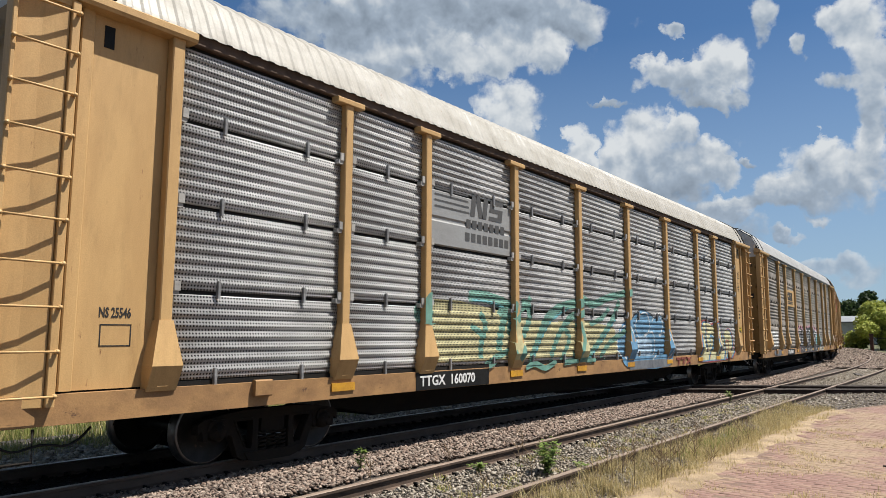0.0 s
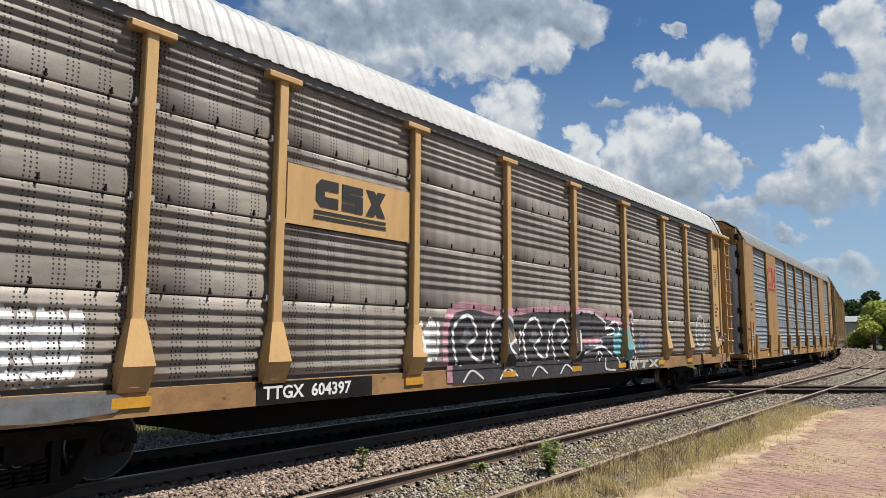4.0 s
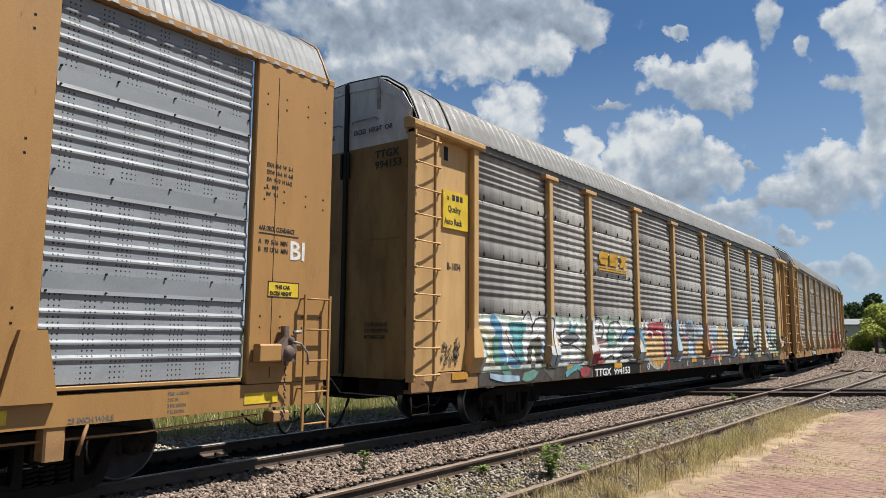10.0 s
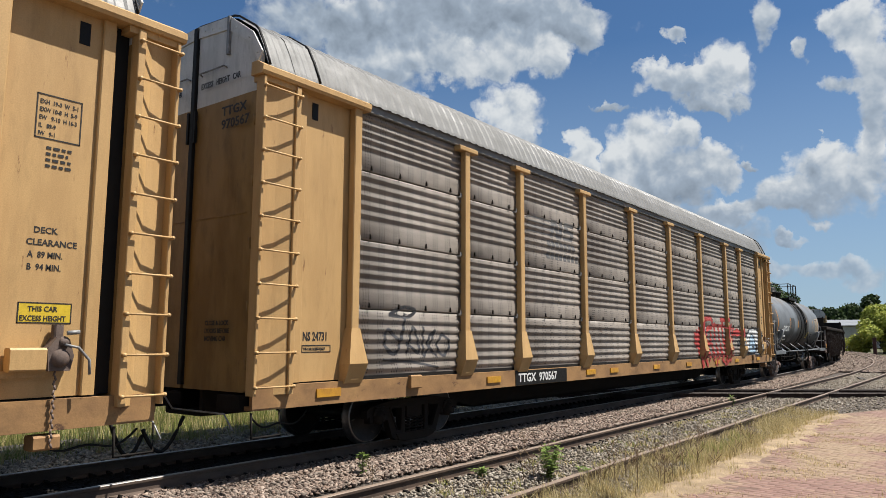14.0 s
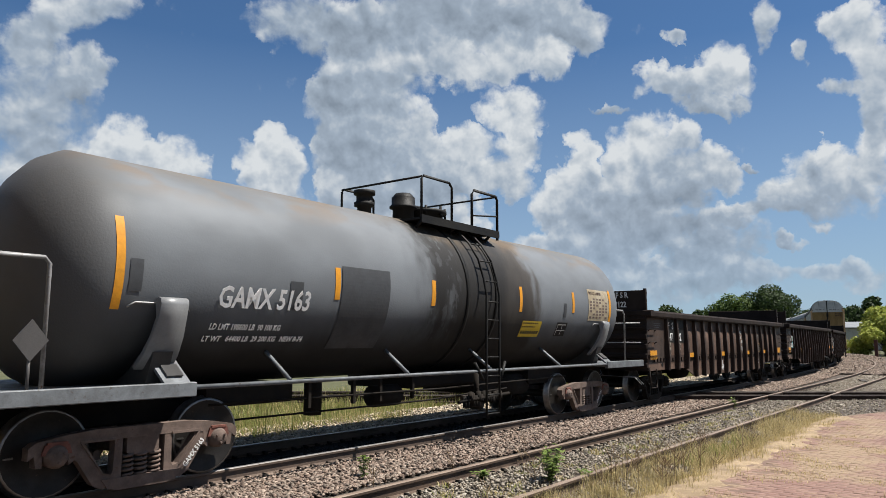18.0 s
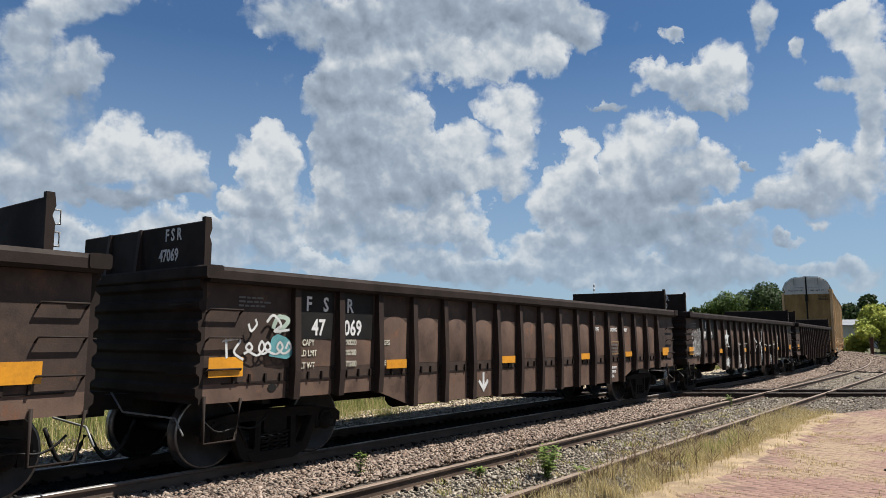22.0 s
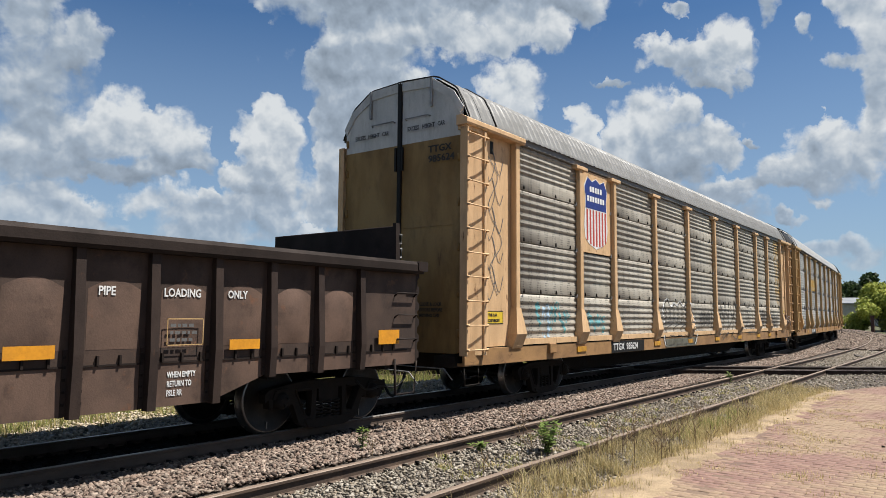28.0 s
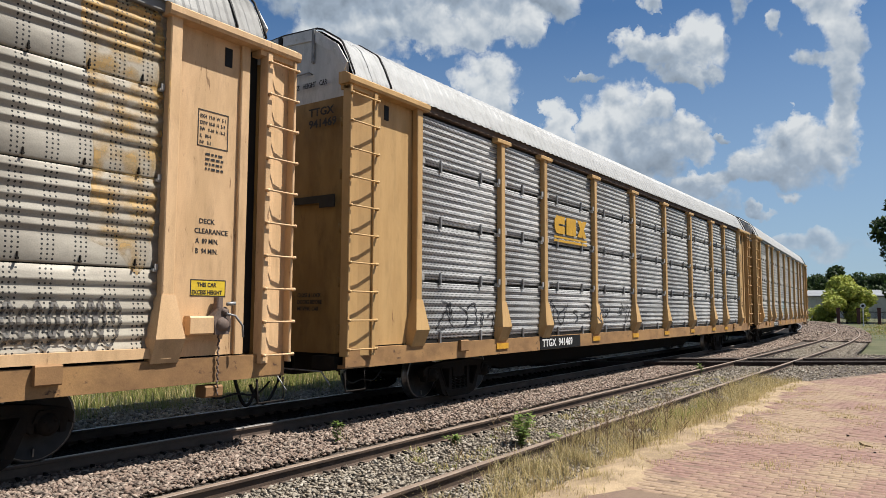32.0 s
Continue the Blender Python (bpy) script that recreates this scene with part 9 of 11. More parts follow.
    for y in (-0.98, 0.98):
        s = Shape()
        s.tube([(6.98, y, 3.72), (6.98, y, 4.44), (7.03, y, 4.5), (7.78, y, 4.5), (7.86, y, 4.42), (7.86, y, 3.72)], 0.024, 7)
        part("platform_rail", s, "black", p)
        s = Shape()
        s.tube([(8.5, y, 3.72), (8.5, y, 4.42), (8.57, y, 4.5), (9.32, y, 4.5), (9.38, y, 4.44), (9.38, y, 3.62)], 0.028, 7)
        s.tube([(8.5, y, 4.0), (9.38, y, 4.1)], 0.018, 6)
        part("platform_rail", s, "black", p)
    for x, z in ((6.98, 4.48), (9.38, 4.5)):
        s = Shape()
        s.tube([(x, -0.98, z), (x, 0.98, z)], 0.02, 6)
        part("cross_rail", s, "black", p)
    s = Shape()
    s.lathe([(3.78, 0.0), (3.78, 0.38), (4.05, 0.38), (4.08, 0.45), (4.14, 0.45), (4.16, 0.30), (4.2, 0.0)], "z", 20, 0, (8.25, 0, 0))
    for q in range(8):
        a8 = 0.785 * q
        s.tube([(8.25 + 0.42 * math.cos(a8), 0.42 * math.sin(a8), 4.0), (8.25 + 0.42 * math.cos(a8), 0.42 * math.sin(a8), 4.2)], 0.028, 6)
    part("manway", s, "black", car, "black bolted filling lid")
    s = Shape()
    s.lathe([(3.7, 0.2), (4.06, 0.2), (4.08, 0.26), (4.12, 0.26), (4.14, 0.22), (4.28, 0.22), (4.36, 0.15), (4.38, 0.0)], "z", 16, 0, (7.52, -0.1, 0))
    part("valve_dome", s, "black", car, "black round valve cover")
    s = Shape()
    s.lathe([(3.7, 0.13), (4.0, 0.13), (4.02, 0.19), (4.08, 0.19), (4.10, 0.15), (4.22, 0.15), (4.23, 0.2), (4.3, 0.2), (4.34, 0.0)], "z", 12, 0, (6.68, 0.1, 0))
    part("vent_valve", s, "black", car)
    # bands of soot over the middle
    s = Shape()
    for x0, x1 in ((7.75, 7.83), (8.66, 8.74)):
        s.lathe([(x0, r + 0.002), (x0, r + 0.02), (x1, r + 0.02), (x1, r + 0.002)], "x", 48, 0, (0, 0, zc))
    part("strap", s, "black", car)
    # brake gear below
    s = Shape()
    s.tube([(3.0, -0.8, 0.82), (7.6, -0.95, 0.80), (12.5, -0.8, 0.84)], 0.018, 6)
    s.tube([(3.2, -0.6, 0.58), (7.2, -0.9, 0.62), (9.8, -0.9, 0.7)], 0.016, 6)
    for x in (4.6, 5.5, 6.1, 6.9):
        s.box(x - 0.03, x + 0.03, -0.9, -0.84, 0.68, 1.05, 0, 0.006)
    s.lathe([(6.3, 0), (6.3, 0.18), (6.9, 0.18), (6.9, 0)], "x", 14, 0, (0, -0.5, 0.72))
    s.lathe([(9.9, 0), (9.9, 0.22), (11.0, 0.22), (11.0, 0)], "x", 14, 0, (0, -0.5, 0.72))
    s.lathe([(-1.1, 0), (-1.1, 0.13), (-0.9, 0.13), (-0.9, 0)], "y", 12, 0, (8.6, 0, 0.5))
    s.tube([(8.6, -1.0, 0.5), (8.6, -1.0, 1.05)], 0.05, 8)
    s.tube([(7.8, -1.05, 0.35), (9.3, -1.05, 0.35)], 0.012, 6)
    part("brake_gear", s, "under", car)
    for x0, x1, y1, z0, z1, nm in ((9.0, 9.75, 0.6, 0.62, 1.06, "valve_box"), (7.0, 8.9, 0.75, 0.82, 1.08, "brake_beam"), (10.9, 12.3, 0.7, 0.72, 1.05, "brake_beam"), (3.0, 4.4, 0.7, 0.78, 1.05, "brake_beam")):
        s = Shape()
        s.box(x0, x1, -0.75, y1, z0, z1, 0, 0.04)
        part(nm, s, "under", car)
    s = Shape()
    r2 = random.Random(4)
    for q in range(14):
        x = 8.1 + 0.09 * q
        s.tube([(x, -1.1, 0.42 + 0.12 * r2.random()), (x + 0.05, -1.05, 0.62 + 0.1 * r2.random())], 0.03 + 0.025 * r2.random(), 7)
    s.tube([(7.9, -1.1, 0.55), (9.6, -1.08, 0.62)], 0.03, 7)
    part("valve_cluster", s, "under", car, "greasy cluster of brake valves")
    s = Shape()
    s.tube([(1.75, 1.46, 1.10), (13.7, 1.46, 1.10)], 0.028, 8)
    part("running_rail", s, "metal_pipe", car)
    s = Shape()
    s.tube([(5.2, -0.3, 1.05), (5.2, -0.3, 0.5)], 0.14, 12)
    part("bottom_outlet", s, "under", car)
    # placard holder on the leading deck
    s = Shape()
    s.prism([(0.42, 1.62), (0.58, 1.82), (0.74, 1.62), (0.58, 1.42)], -1.47, -1.455, "y")
    s.tube([(0.58, -1.45, 1.12), (0.58, -1.45, 1.45)], 0.015, 6)
    part("placard_holder", s, "tank_black", car)
    for x in (2.02, 13.05):
        tk = truck(car, x, 0.457, 1.9, "frame_rust")
        lettering("GAMX 5163", 0.085, "ink_white", tk, Matrix.Translation((0.52, -1.075, 0.16)) @ Euler((radians(90), 0, 0)).to_matrix().to_4x4() @ Euler((0, 0, radians(50))).to_matrix().to_4x4(), 0.85, key="truck number")
    coupler(car, 0.0, -1, False)
    coupler(car, 15.45, 1, False)
    place(car, 17.5, 15.45, 2.02)


def tank_material():
    """Grey paint: underside shade painted in at the foot, a black band under the filling platform, a brown film on top.
    """
    m, N, link, p = links_of("grey tank paint with shaded foot, spill and brown film")
    co = N("ShaderNodeTexCoord")
    sep = N("ShaderNodeSeparateXYZ")
    link(co.outputs["Object"], sep.inputs[0])

    def noise_of(scale, detail, stretch):
        mp = N("ShaderNodeMapping")
        mp.inputs["Scale"].default_value = stretch
        link(co.outputs["Object"], mp.inputs[0])
        n = N("ShaderNodeTexNoise")
        n.inputs["Scale"].default_value, n.inputs["Detail"].default_value = scale, detail
        link(mp.outputs[0], n.inputs["Vector"])
        return n.outputs[0]

    def rng(v, lo, hi, a=0.0, b=1.0):
        n = N("ShaderNodeMapRange")
        n.interpolation_type = "SMOOTHSTEP"
        for k, x in enumerate((lo, hi, a, b)):
            n.inputs[k + 1].default_value = x
        link(v, n.inputs[0])
        return n.outputs[0]

    def m2(op, a, b):
        n = N("ShaderNodeMath")
        n.operation = op
        for k, v in enumerate((a, b)):
            if isinstance(v, (int, float)):
                n.inputs[k].default_value = v
            else:
                link(v, n.inputs[k])
        return n.outputs[0]

    def mix(f, a, b):
        n = N("ShaderNodeMix")
        n.data_type = "RGBA"
        link(f, n.inputs[0])
        for k, v in ((6, a), (7, b)):
            if isinstance(v, tuple):
                n.inputs[k].default_value = (*v, 1)
            else:
                link(v, n.inputs[k])
        return n.outputs[2]
    big = noise_of(1.2, 5, (0.6, 1, 1))
    col = mix(rng(big, 0.3, 0.7), (0.135, 0.146, 0.159), (0.104, 0.112, 0.122))
    wob = m2("MULTIPLY", m2("SUBTRACT", noise_of(2.2, 5, (1, 1, 0.35)), 0.5), 2.4)
    xx = m2("ADD", sep.outputs[0], wob)
    spill = m2("MULTIPLY", rng(xx, 6.2, 7.3), rng(xx, 9.9, 10.5, 1.0, 0.0))
    streak = noise_of(9.0, 4, (2.4, 1, 0.12))
    spill = m2("MULTIPLY", spill, rng(streak, 0.15, 0.4, 0.85, 1.0))
    soot = mix(rng(xx, 8.6, 10.2), (0.016, 0.015, 0.0145), (0.050, 0.044, 0.039))
    flecks = rng(noise_of(7.0, 6, (1, 1, 0.45)), 0.40, 0.52)
    col = mix(m2("MULTIPLY", spill, rng(m2("ADD", flecks, rng(xx, 6.6, 8.2)), 0.2, 0.9, 0.72, 1.0)), col, soot)
    # shade of the tank's underside, painted as near-black below the middle
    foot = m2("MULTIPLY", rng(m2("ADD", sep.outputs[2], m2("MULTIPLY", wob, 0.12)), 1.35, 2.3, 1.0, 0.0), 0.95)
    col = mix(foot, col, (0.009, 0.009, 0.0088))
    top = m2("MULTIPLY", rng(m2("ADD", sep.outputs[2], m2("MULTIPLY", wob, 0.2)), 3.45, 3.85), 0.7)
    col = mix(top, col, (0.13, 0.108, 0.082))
    rusty = m2("MULTIPLY", m2("MULTIPLY", rng(sep.outputs[2], 3.15, 3.6), rng(noise_of(1.6, 6, (0.7, 1, 1.6)), 0.50, 0.66)), 0.45)
    col = mix(rusty, col, (0.15, 0.100, 0.055))
    ends = rng(sep.outputs[0], 1.0, 1.9, 1.0, 0.0)
    col = mix(m2("MULTIPLY", ends, 0.8), col, (0.07, 0.066, 0.063))
    link(col, p.inputs["Base Color"])
    link(rng(big, 0.2, 0.8, 0.52, 0.72), p.inputs["Roughness"])
    p.inputs["Specular IOR Level"].default_value = 0.2
    bp = N("ShaderNodeBump")
    bp.inputs["Strength"].default_value, bp.inputs["Distance"].default_value = 0.1, 0.02
    link(noise_of(40, 3, (1, 1, 1)), bp.inputs["Height"])
    link(bp.outputs[0], p.inputs["Normal"])
    return m


def gondola(sigma, num, k):
    """Open-topped brown gondola with raised ends, outside posts and a dropped side."""
    L = 15.55
    words = {0: "brown steel gondola with white car numbers and scuffed sides", 1: "brown steel gondola with white graffiti by its number",
             2: "brown steel gondola with a white star and thin white graffiti", 3: "brown steel gondola with stencilled loading notes, coupled last"}
    car = thing("gondola_car", words[k], "railway car", "cars of the train")
    y0 = -1.46
    # side wall: sheet in bays, bottom edge dropped between the trucks
    s = Shape()
    bot = [(0.05, 0.86), (2.95, 0.86), (3.75, 0.60), (11.78, 0.60), (12.56, 0.86), (15.5, 0.86)]
    prof = [(0.05, 2.28)] + bot + [(15.5, 2.28)]
    s.prism([p for p in bot] + [(15.5, 1.08), (0.05, 1.08)], y0, y0 + 0.02, "y")
    part("side_sill", s, "gond", car, "brown dropped side sill", key="gsill")
    # upper wall, coloured darker for the shade under the top chord
    s = Shape()
    s.box(0.05, 15.5, y0, y0 + 0.02, 1.08, 2.28)
    part("side_wall", s, "gond_soot", car, "dark brown scuffed side wall", key="gside")
    s = Shape()
    s.prism(prof, 1.44, 1.46, "y")
    s.box(0.05, 15.5, -1.45, 1.45, 1.0, 1.05)
    part("far_wall_and_floor", s, "gond_dark", car, key="gfar")
    s = Shape()
    for y in (y0, 1.46):
        o = -1 if y < 0 else 1
        s.prism([(y - o * 0.06, 2.26), (y + o * 0.12, 2.26), (y + o * 0.145, 2.30), (y + o * 0.145, 2.40), (y + o * 0.11, 2.45), (y - o * 0.06, 2.45)], 0.0, L, "x")
    part("top_chord", s, "gond_dark", car, "heavy rolled top edge", key="gchord")
    r = random.Random(k)
    n = 17
    for i in range(n):
        x = 1.37 + i * 0.803
        lo = 0.88
        for (xa, za), (xb, zb) in zip(bot, bot[1:]):
            if xa <= x <= xb:
                lo = za + (zb - za) * (x - xa) / (xb - xa)

        def post():
            s = Shape()
            s.prism([(y0, lo - 0.02), (y0 - 0.10, lo - 0.02), (y0 - 0.125, 1.2), (y0 - 0.085, 2.10), (y0 - 0.08, 2.26), (y0, 2.26)], -0.05, 0.05, "x")
            s.box(-0.10, 0.10, y0 - 0.014, y0, lo, 1.25)
            return s
        p = part("side_post", post, "gond_post", car, key=("gpost", round(lo, 3)))
        p.location = (x, 0, 0)

        def rivets():
            s = Shape()
            for q in (-0.085, 0.085):
                for z in (0.72, 0.84, 0.96, 1.08, 1.18):
                    if z > lo + 0.05:
                        s.box(q - 0.014, q + 0.014, y0 - 0.026, y0 - 0.012, z - 0.014, z + 0.014)
            return s
        tagged(part("rivets", rivets, "gond_dark", p, key=("griv", round(lo, 3))), kind="stuff")
    # floor line: ledge with bolts between posts
    s = Shape()
    s.box(0.3, 15.3, y0 - 0.012, y0, 1.07, 1.09)
    for i in range(62):
        x = 0.45 + i * 0.238
        s.box(x - 0.012, x + 0.012, y0 - 0.03, y0, 1.08, 1.18)
    part("floor_ledge", s, "gond_dark", car, key="gledge")
    # bulges knocked into the sheets from inside
    for i in range(n - 1):
        s = Shape()
        x0 = 1.37 + i * 0.803 + 0.12
        w = 0.803 - 0.24
        dep = 0.008 if i in (0, 1, 2, 9, 11, 12, 13) else r.uniform(0.025, 0.055)
        m = len(s.v)
        for a in range(7):
            for b in range(7):
                fx, fz = a / 6, b / 6
                d = dep * math.sin(math.pi * fx) * math.sin(math.pi * fz) ** 0.7
                s.v.append((x0 + w * fx, y0 - 0.002 - d, 1.24 + (0.62 + 0.1 * math.sin(math.pi * fx)) * fz))
        for a in range(6):
            for b in range(6):
                q = m + a * 7 + b
                s.face((q, q + 7, q + 8, q + 1), 0, True)
        part("dented_sheet", s, "gond", car)
    # ends: ribbed, with raised bulkheads
    for x, w in ((0.0, -1), (L, 1)):
        s = Shape()
        prof = []
        for q in range(6):
            z = 0.86 + q * 0.25
            prof += [(x, z), (x, z + 0.06), (x + w * 0.045, z + 0.1), (x + w * 0.045, z + 0.18), (x, z + 0.22)]
        prof += [(x, 2.40), (x - w * 0.05, 2.40), (x - w * 0.05, 0.86)]
        s.prism([(p, q) for p, q in prof], -1.46, 1.46, "y")
        part("end_wall", s, "gond_dark", car, key=("gend", x))
        # the trailing bulkhead is set back from the end
        s = Shape()
        xb = x + 0.03 if w < 0 else x - 0.5
        s.box(xb - 0.03, xb + 0.03, -1.41, 1.41, 2.40, 2.99, 0, 0.012)
        s.prism([(xb - 0.04, 2.45), (xb + 0.05, 2.45), (xb + 0.05, 2.72), (xb + 0.02, 2.8), (xb + 0.05, 2.9), (xb + 0.03, 3.03), (xb - 0.05, 3.03)], -1.47, -1.405, "y")
        bh = part("bulkhead", s, "gond_dark", car, "raised dark end bulkhead", key=("gbulk", x))
        for y in (-0.05, 0.7):
            s = Shape()
            s.prism([(xb + w * 0.03, 2.40), (xb + w * 0.10, 2.40), (xb + w * 0.05, 2.99), (xb + w * 0.03, 2.99)], y - 0.035, y + 0.035, "y")
            part("stake", s, "gond_post", bh, key=("gstake", x, y))
        if w > 0:
            for z in (2.5, 2.72):
                s = Shape()
                s.tube([(xb + 0.02, -1.45, z), (xb + 0.10, -1.46, z), (xb + 0.10, -1.46, z + 0.14), (xb + 0.02, -1.45, z + 0.14)], 0.012, 6)
                part("grab_iron", s, "metal_pipe", bh, key=("gbgrab", z))
        s = Shape()
        s.box(min(x - w * 0.16, x + w * 0.07), max(x - w * 0.16, x + w * 0.07), -1.62, 1.62, 2.30, 2.455, 0, 0.02)
        part("end_cap", s, "gond_dark", car, "rolled cap over the end", key=("gcap", x))
        s = Shape()
        a, b = (0.06, 0.52) if w < 0 else (L - 0.55, L - 0.09)
        for z in (1.25, 1.62, 1.95):
            s = Shape()
            s.tube([(a, y0, z - 0.05), (a, y0 - 0.07, z), (b, y0 - 0.07, z), (b, y0, z - 0.05)], 0.013, 6)
            part("grab_iron", s, "gond_dark", car, key=("ggrab", x, z))
        s = Shape()
        s.tube([(a, y0 - 0.02, 0.95), (a - 0.02, y0 - 0.06, 0.42), (b - 0.05, y0 - 0.06, 0.42), (b + 0.05, y0 - 0.02, 0.90)], 0.02, 6)
        part("step", s, "gond_dark", car, key=("gstep", x))
        for z in (1.2, 1.6, 2.0):
            s = Shape()
            s.tube([(x, y0 + 0.1, z), (x + w * 0.08, y0 + 0.1, z), (x + w * 0.08, y0 + 0.55, z), (x, y0 + 0.55, z)], 0.013, 6)
            part("grab_iron", s, "gond_dark", car, key=("gendgrab", x, z))
    # amber plates
    for x, z, w, h in ((0.08, 1.16, 0.48, 0.23), (3.15, 1.17, 0.46, 0.13), (6.35, 1.17, 0.46, 0.13), (9.55, 1.17, 0.46, 0.13), (12.0, 1.19, 0.44, 0.12), (14.6, 1.18, 0.46, 0.21)):
        s = Shape()
        s.box(x, x + w, y0 - 0.052, y0 - 0.046, z, z + h)
        part("reflector", s, "orange", car, "amber reflective plate", key=("grefl", x))
    s = Shape()
    s.prism([(1.05 + 0.07 * math.cos(t), 1.0 + 0.05 * math.sin(t)) for t in [0.63 * q for q in range(10)]], y0 - 0.008, y0 - 0.001, "y")
    part("lift_hole", s, "black", car, key="ghole")
    for x0, x1, z0 in ((1.47, 2.08, 1.60), (2.24, 2.88, 1.60)):
        s = Shape()
        s.box(x0, x1, y0 - 0.0115, y0 - 0.001, z0, 2.25)
        part("repaint_patch", s, "black", car, "black patch behind the car number")
    # white numbers across the bays
    for txt, x, z, sz in (("F", 1.57, 1.98, 0.27), ("S", 1.88, 1.98, 0.27), ("R", 2.33, 1.98, 0.27), ("47", 1.68, 1.66, 0.30), (num, 2.28, 1.66, 0.30)):
        lettering(txt, sz, "ink_white", car, side_text(x, y0 - 0.0125, z), 0.8)
    for txt, x, z in (("CAPY", 1.52, 1.52), ("190000", 2.28, 1.52), ("LD LMT", 1.49, 1.38), ("190700", 2.28, 1.38), ("LT WT", 1.49, 1.22), ("72800", 2.33, 1.22)):
        lettering(txt, 0.115, "g_cream", car, side_text(x, y0 - 0.0125, z), 0.75)
    for txt, x in (("PIPE", 10.42), ("LOADING", 11.15), ("ONLY", 11.98)):
        lettering(txt, 0.13, "ink_white" if k in (1, 3) else "ink_grey", car, side_text(x, y0 - 0.0125, 1.80), 0.80)
    for txt, z in (("WHEN EMPTY", 0.91), ("RETURN TO", 0.81), ("PSLE RR", 0.71)):
        lettering(txt, 0.09, "ink_white", car, side_text(11.23, y0 - 0.006, z), 0.62)
    box_rule(car, 11.18, 11.64, 1.26, 1.56, y0 - 0.05, "g_orange")
    bars(car, 11.22, 1.50, 3, 0.36, 0.08, y0 - 0.05, "ink_grey", 3 + k)
    lettering("F S R", 0.21, "ink_white", car, end_text(-0.004, -0.62, 2.80), 0.8)
    lettering("47" + num, 0.21, "ink_white", car, end_text(-0.004, -0.50, 2.55), 0.8)
    bars(car, 0.5, 2.12, 3, 0.5, 0.05, y0 - 0.003, "ink_grey", k)
    for txt, x, z in (("GBS", 3.12, 1.52), ("NEW", 3.08, 1.22)):
        lettering(txt, 0.105, "g_cream", car, side_text(x, y0 - 0.0125, z), 0.75)
    if k == 0:
        for txt, x, z in (("ALL", 8.90, 1.92), ("EYES", 8.86, 1.74), ("ON", 9.06, 1.58), ("U", 9.10, 1.32)):
            lettering(txt, 0.15 if txt != "U" else 0.22, "g_white", car, side_text(x, y0 - 0.0125, z), 0.8)
    plain_get = lambda x, z: y0 - 0.05
    if k in (1, 2):
        a = Art(car, plain_get, [], (-50,))
        if k == 1:
            a.fill("teal", (0.95, 1.38), (0.98, 1.62), (1.12, 1.66), (1.3, 1.55), (1.28, 1.36)).line("mint", 0.06, (1.0, 1.75), (1.08, 1.88), (1.24, 1.84), (1.1, 1.7))
            a.line("white", 0.03, (0.62, 1.78), (0.66, 1.7), (0.74, 1.78), (0.72, 1.84)).line("white", 0.035, (0.9, 1.82), (1.0, 1.9), (1.12, 1.78), (1.02, 1.7), (1.25, 1.72))
            a.line("white", 0.03, (0.30, 1.62), (0.32, 1.38)).line("white", 0.03, (0.26, 1.58), (0.5, 1.6), (0.42, 1.45), (0.55, 1.36))
            a.scribble("white", 0.03, 0.6, 1.3, 1.38, 1.6, 5, 31)
        else:
            a.scribble("white", 0.016, 0.35, 1.3, 1.45, 1.95, 7, 32).scribble("white", 0.014, 0.4, 1.25, 1.1, 1.6, 9, 33)
        a.done("white spray tag")
    if k == 2:
        s = Shape()
        star = []
        for q in range(10):
            a = math.pi / 2 + q * math.pi / 5
            rr = 0.33 if q % 2 == 0 else 0.14
            star.append((4.20 + rr * math.cos(a), 1.67 + rr * math.sin(a)))
        spray(s, star, 0, 0.002, plain_get, [], (-50,))
        part("graffiti", s, "g_white", car, "white sprayed star")
        a = Art(car, plain_get, [], (-50,))
        a.line("white", 0.03, (3.78, 1.38), (4.23, 1.39), (4.77, 1.35)).line("white", 0.035, (4.80, 1.34), (4.80, 0.97), (4.79, 0.61))
        a.scribble("white", 0.03, 3.95, 4.35, 0.99, 0.69, 8, 6).line("white", 0.03, (4.35, 1.01), (4.43, 0.83), (4.38, 0.67), (4.54, 0.98))
        a.done("white spray tag under a line")
        a = Art(car, plain_get, [], (-50,))
        a.line("white", 0.04, (5.76, 1.50), (5.77, 1.04), (5.77, 0.62)).line("white", 0.03, (5.75, 1.45), (6.53, 1.46), (7.21, 1.48)).line("white", 0.035, (7.22, 1.48), (7.25, 1.84), (7.25, 2.12)).line("white", 0.035, (6.63, 1.43), (6.59, 1.00), (6.63, 0.79), (6.72, 0.61))
        a.line("white", 0.035, (5.90, 1.01), (5.91, 0.61)).line("white", 0.035, (5.79, 0.72), (5.91, 0.61), (6.01, 0.73))
        a.done("thin white spray lines")
        a = Art(car, plain_get, [], (-50,))
        a.line("white", 0.045, (8.11, 1.68), (8.39, 1.54), (8.71, 1.49), (9.12, 1.50), (9.27, 1.63), (9.30, 2.10)).line("white", 0.035, (8.09, 1.10), (8.34, 1.30), (8.62, 1.44), (8.89, 1.47)).line("white", 0.04, (8.89, 1.47), (9.12, 1.42), (9.23, 1.20), (9.38, 0.64)).line("white", 0.04, (9.00, 0.64), (9.15, 1.04), (9.25, 1.29), (9.46, 1.47), (9.30, 1.97))
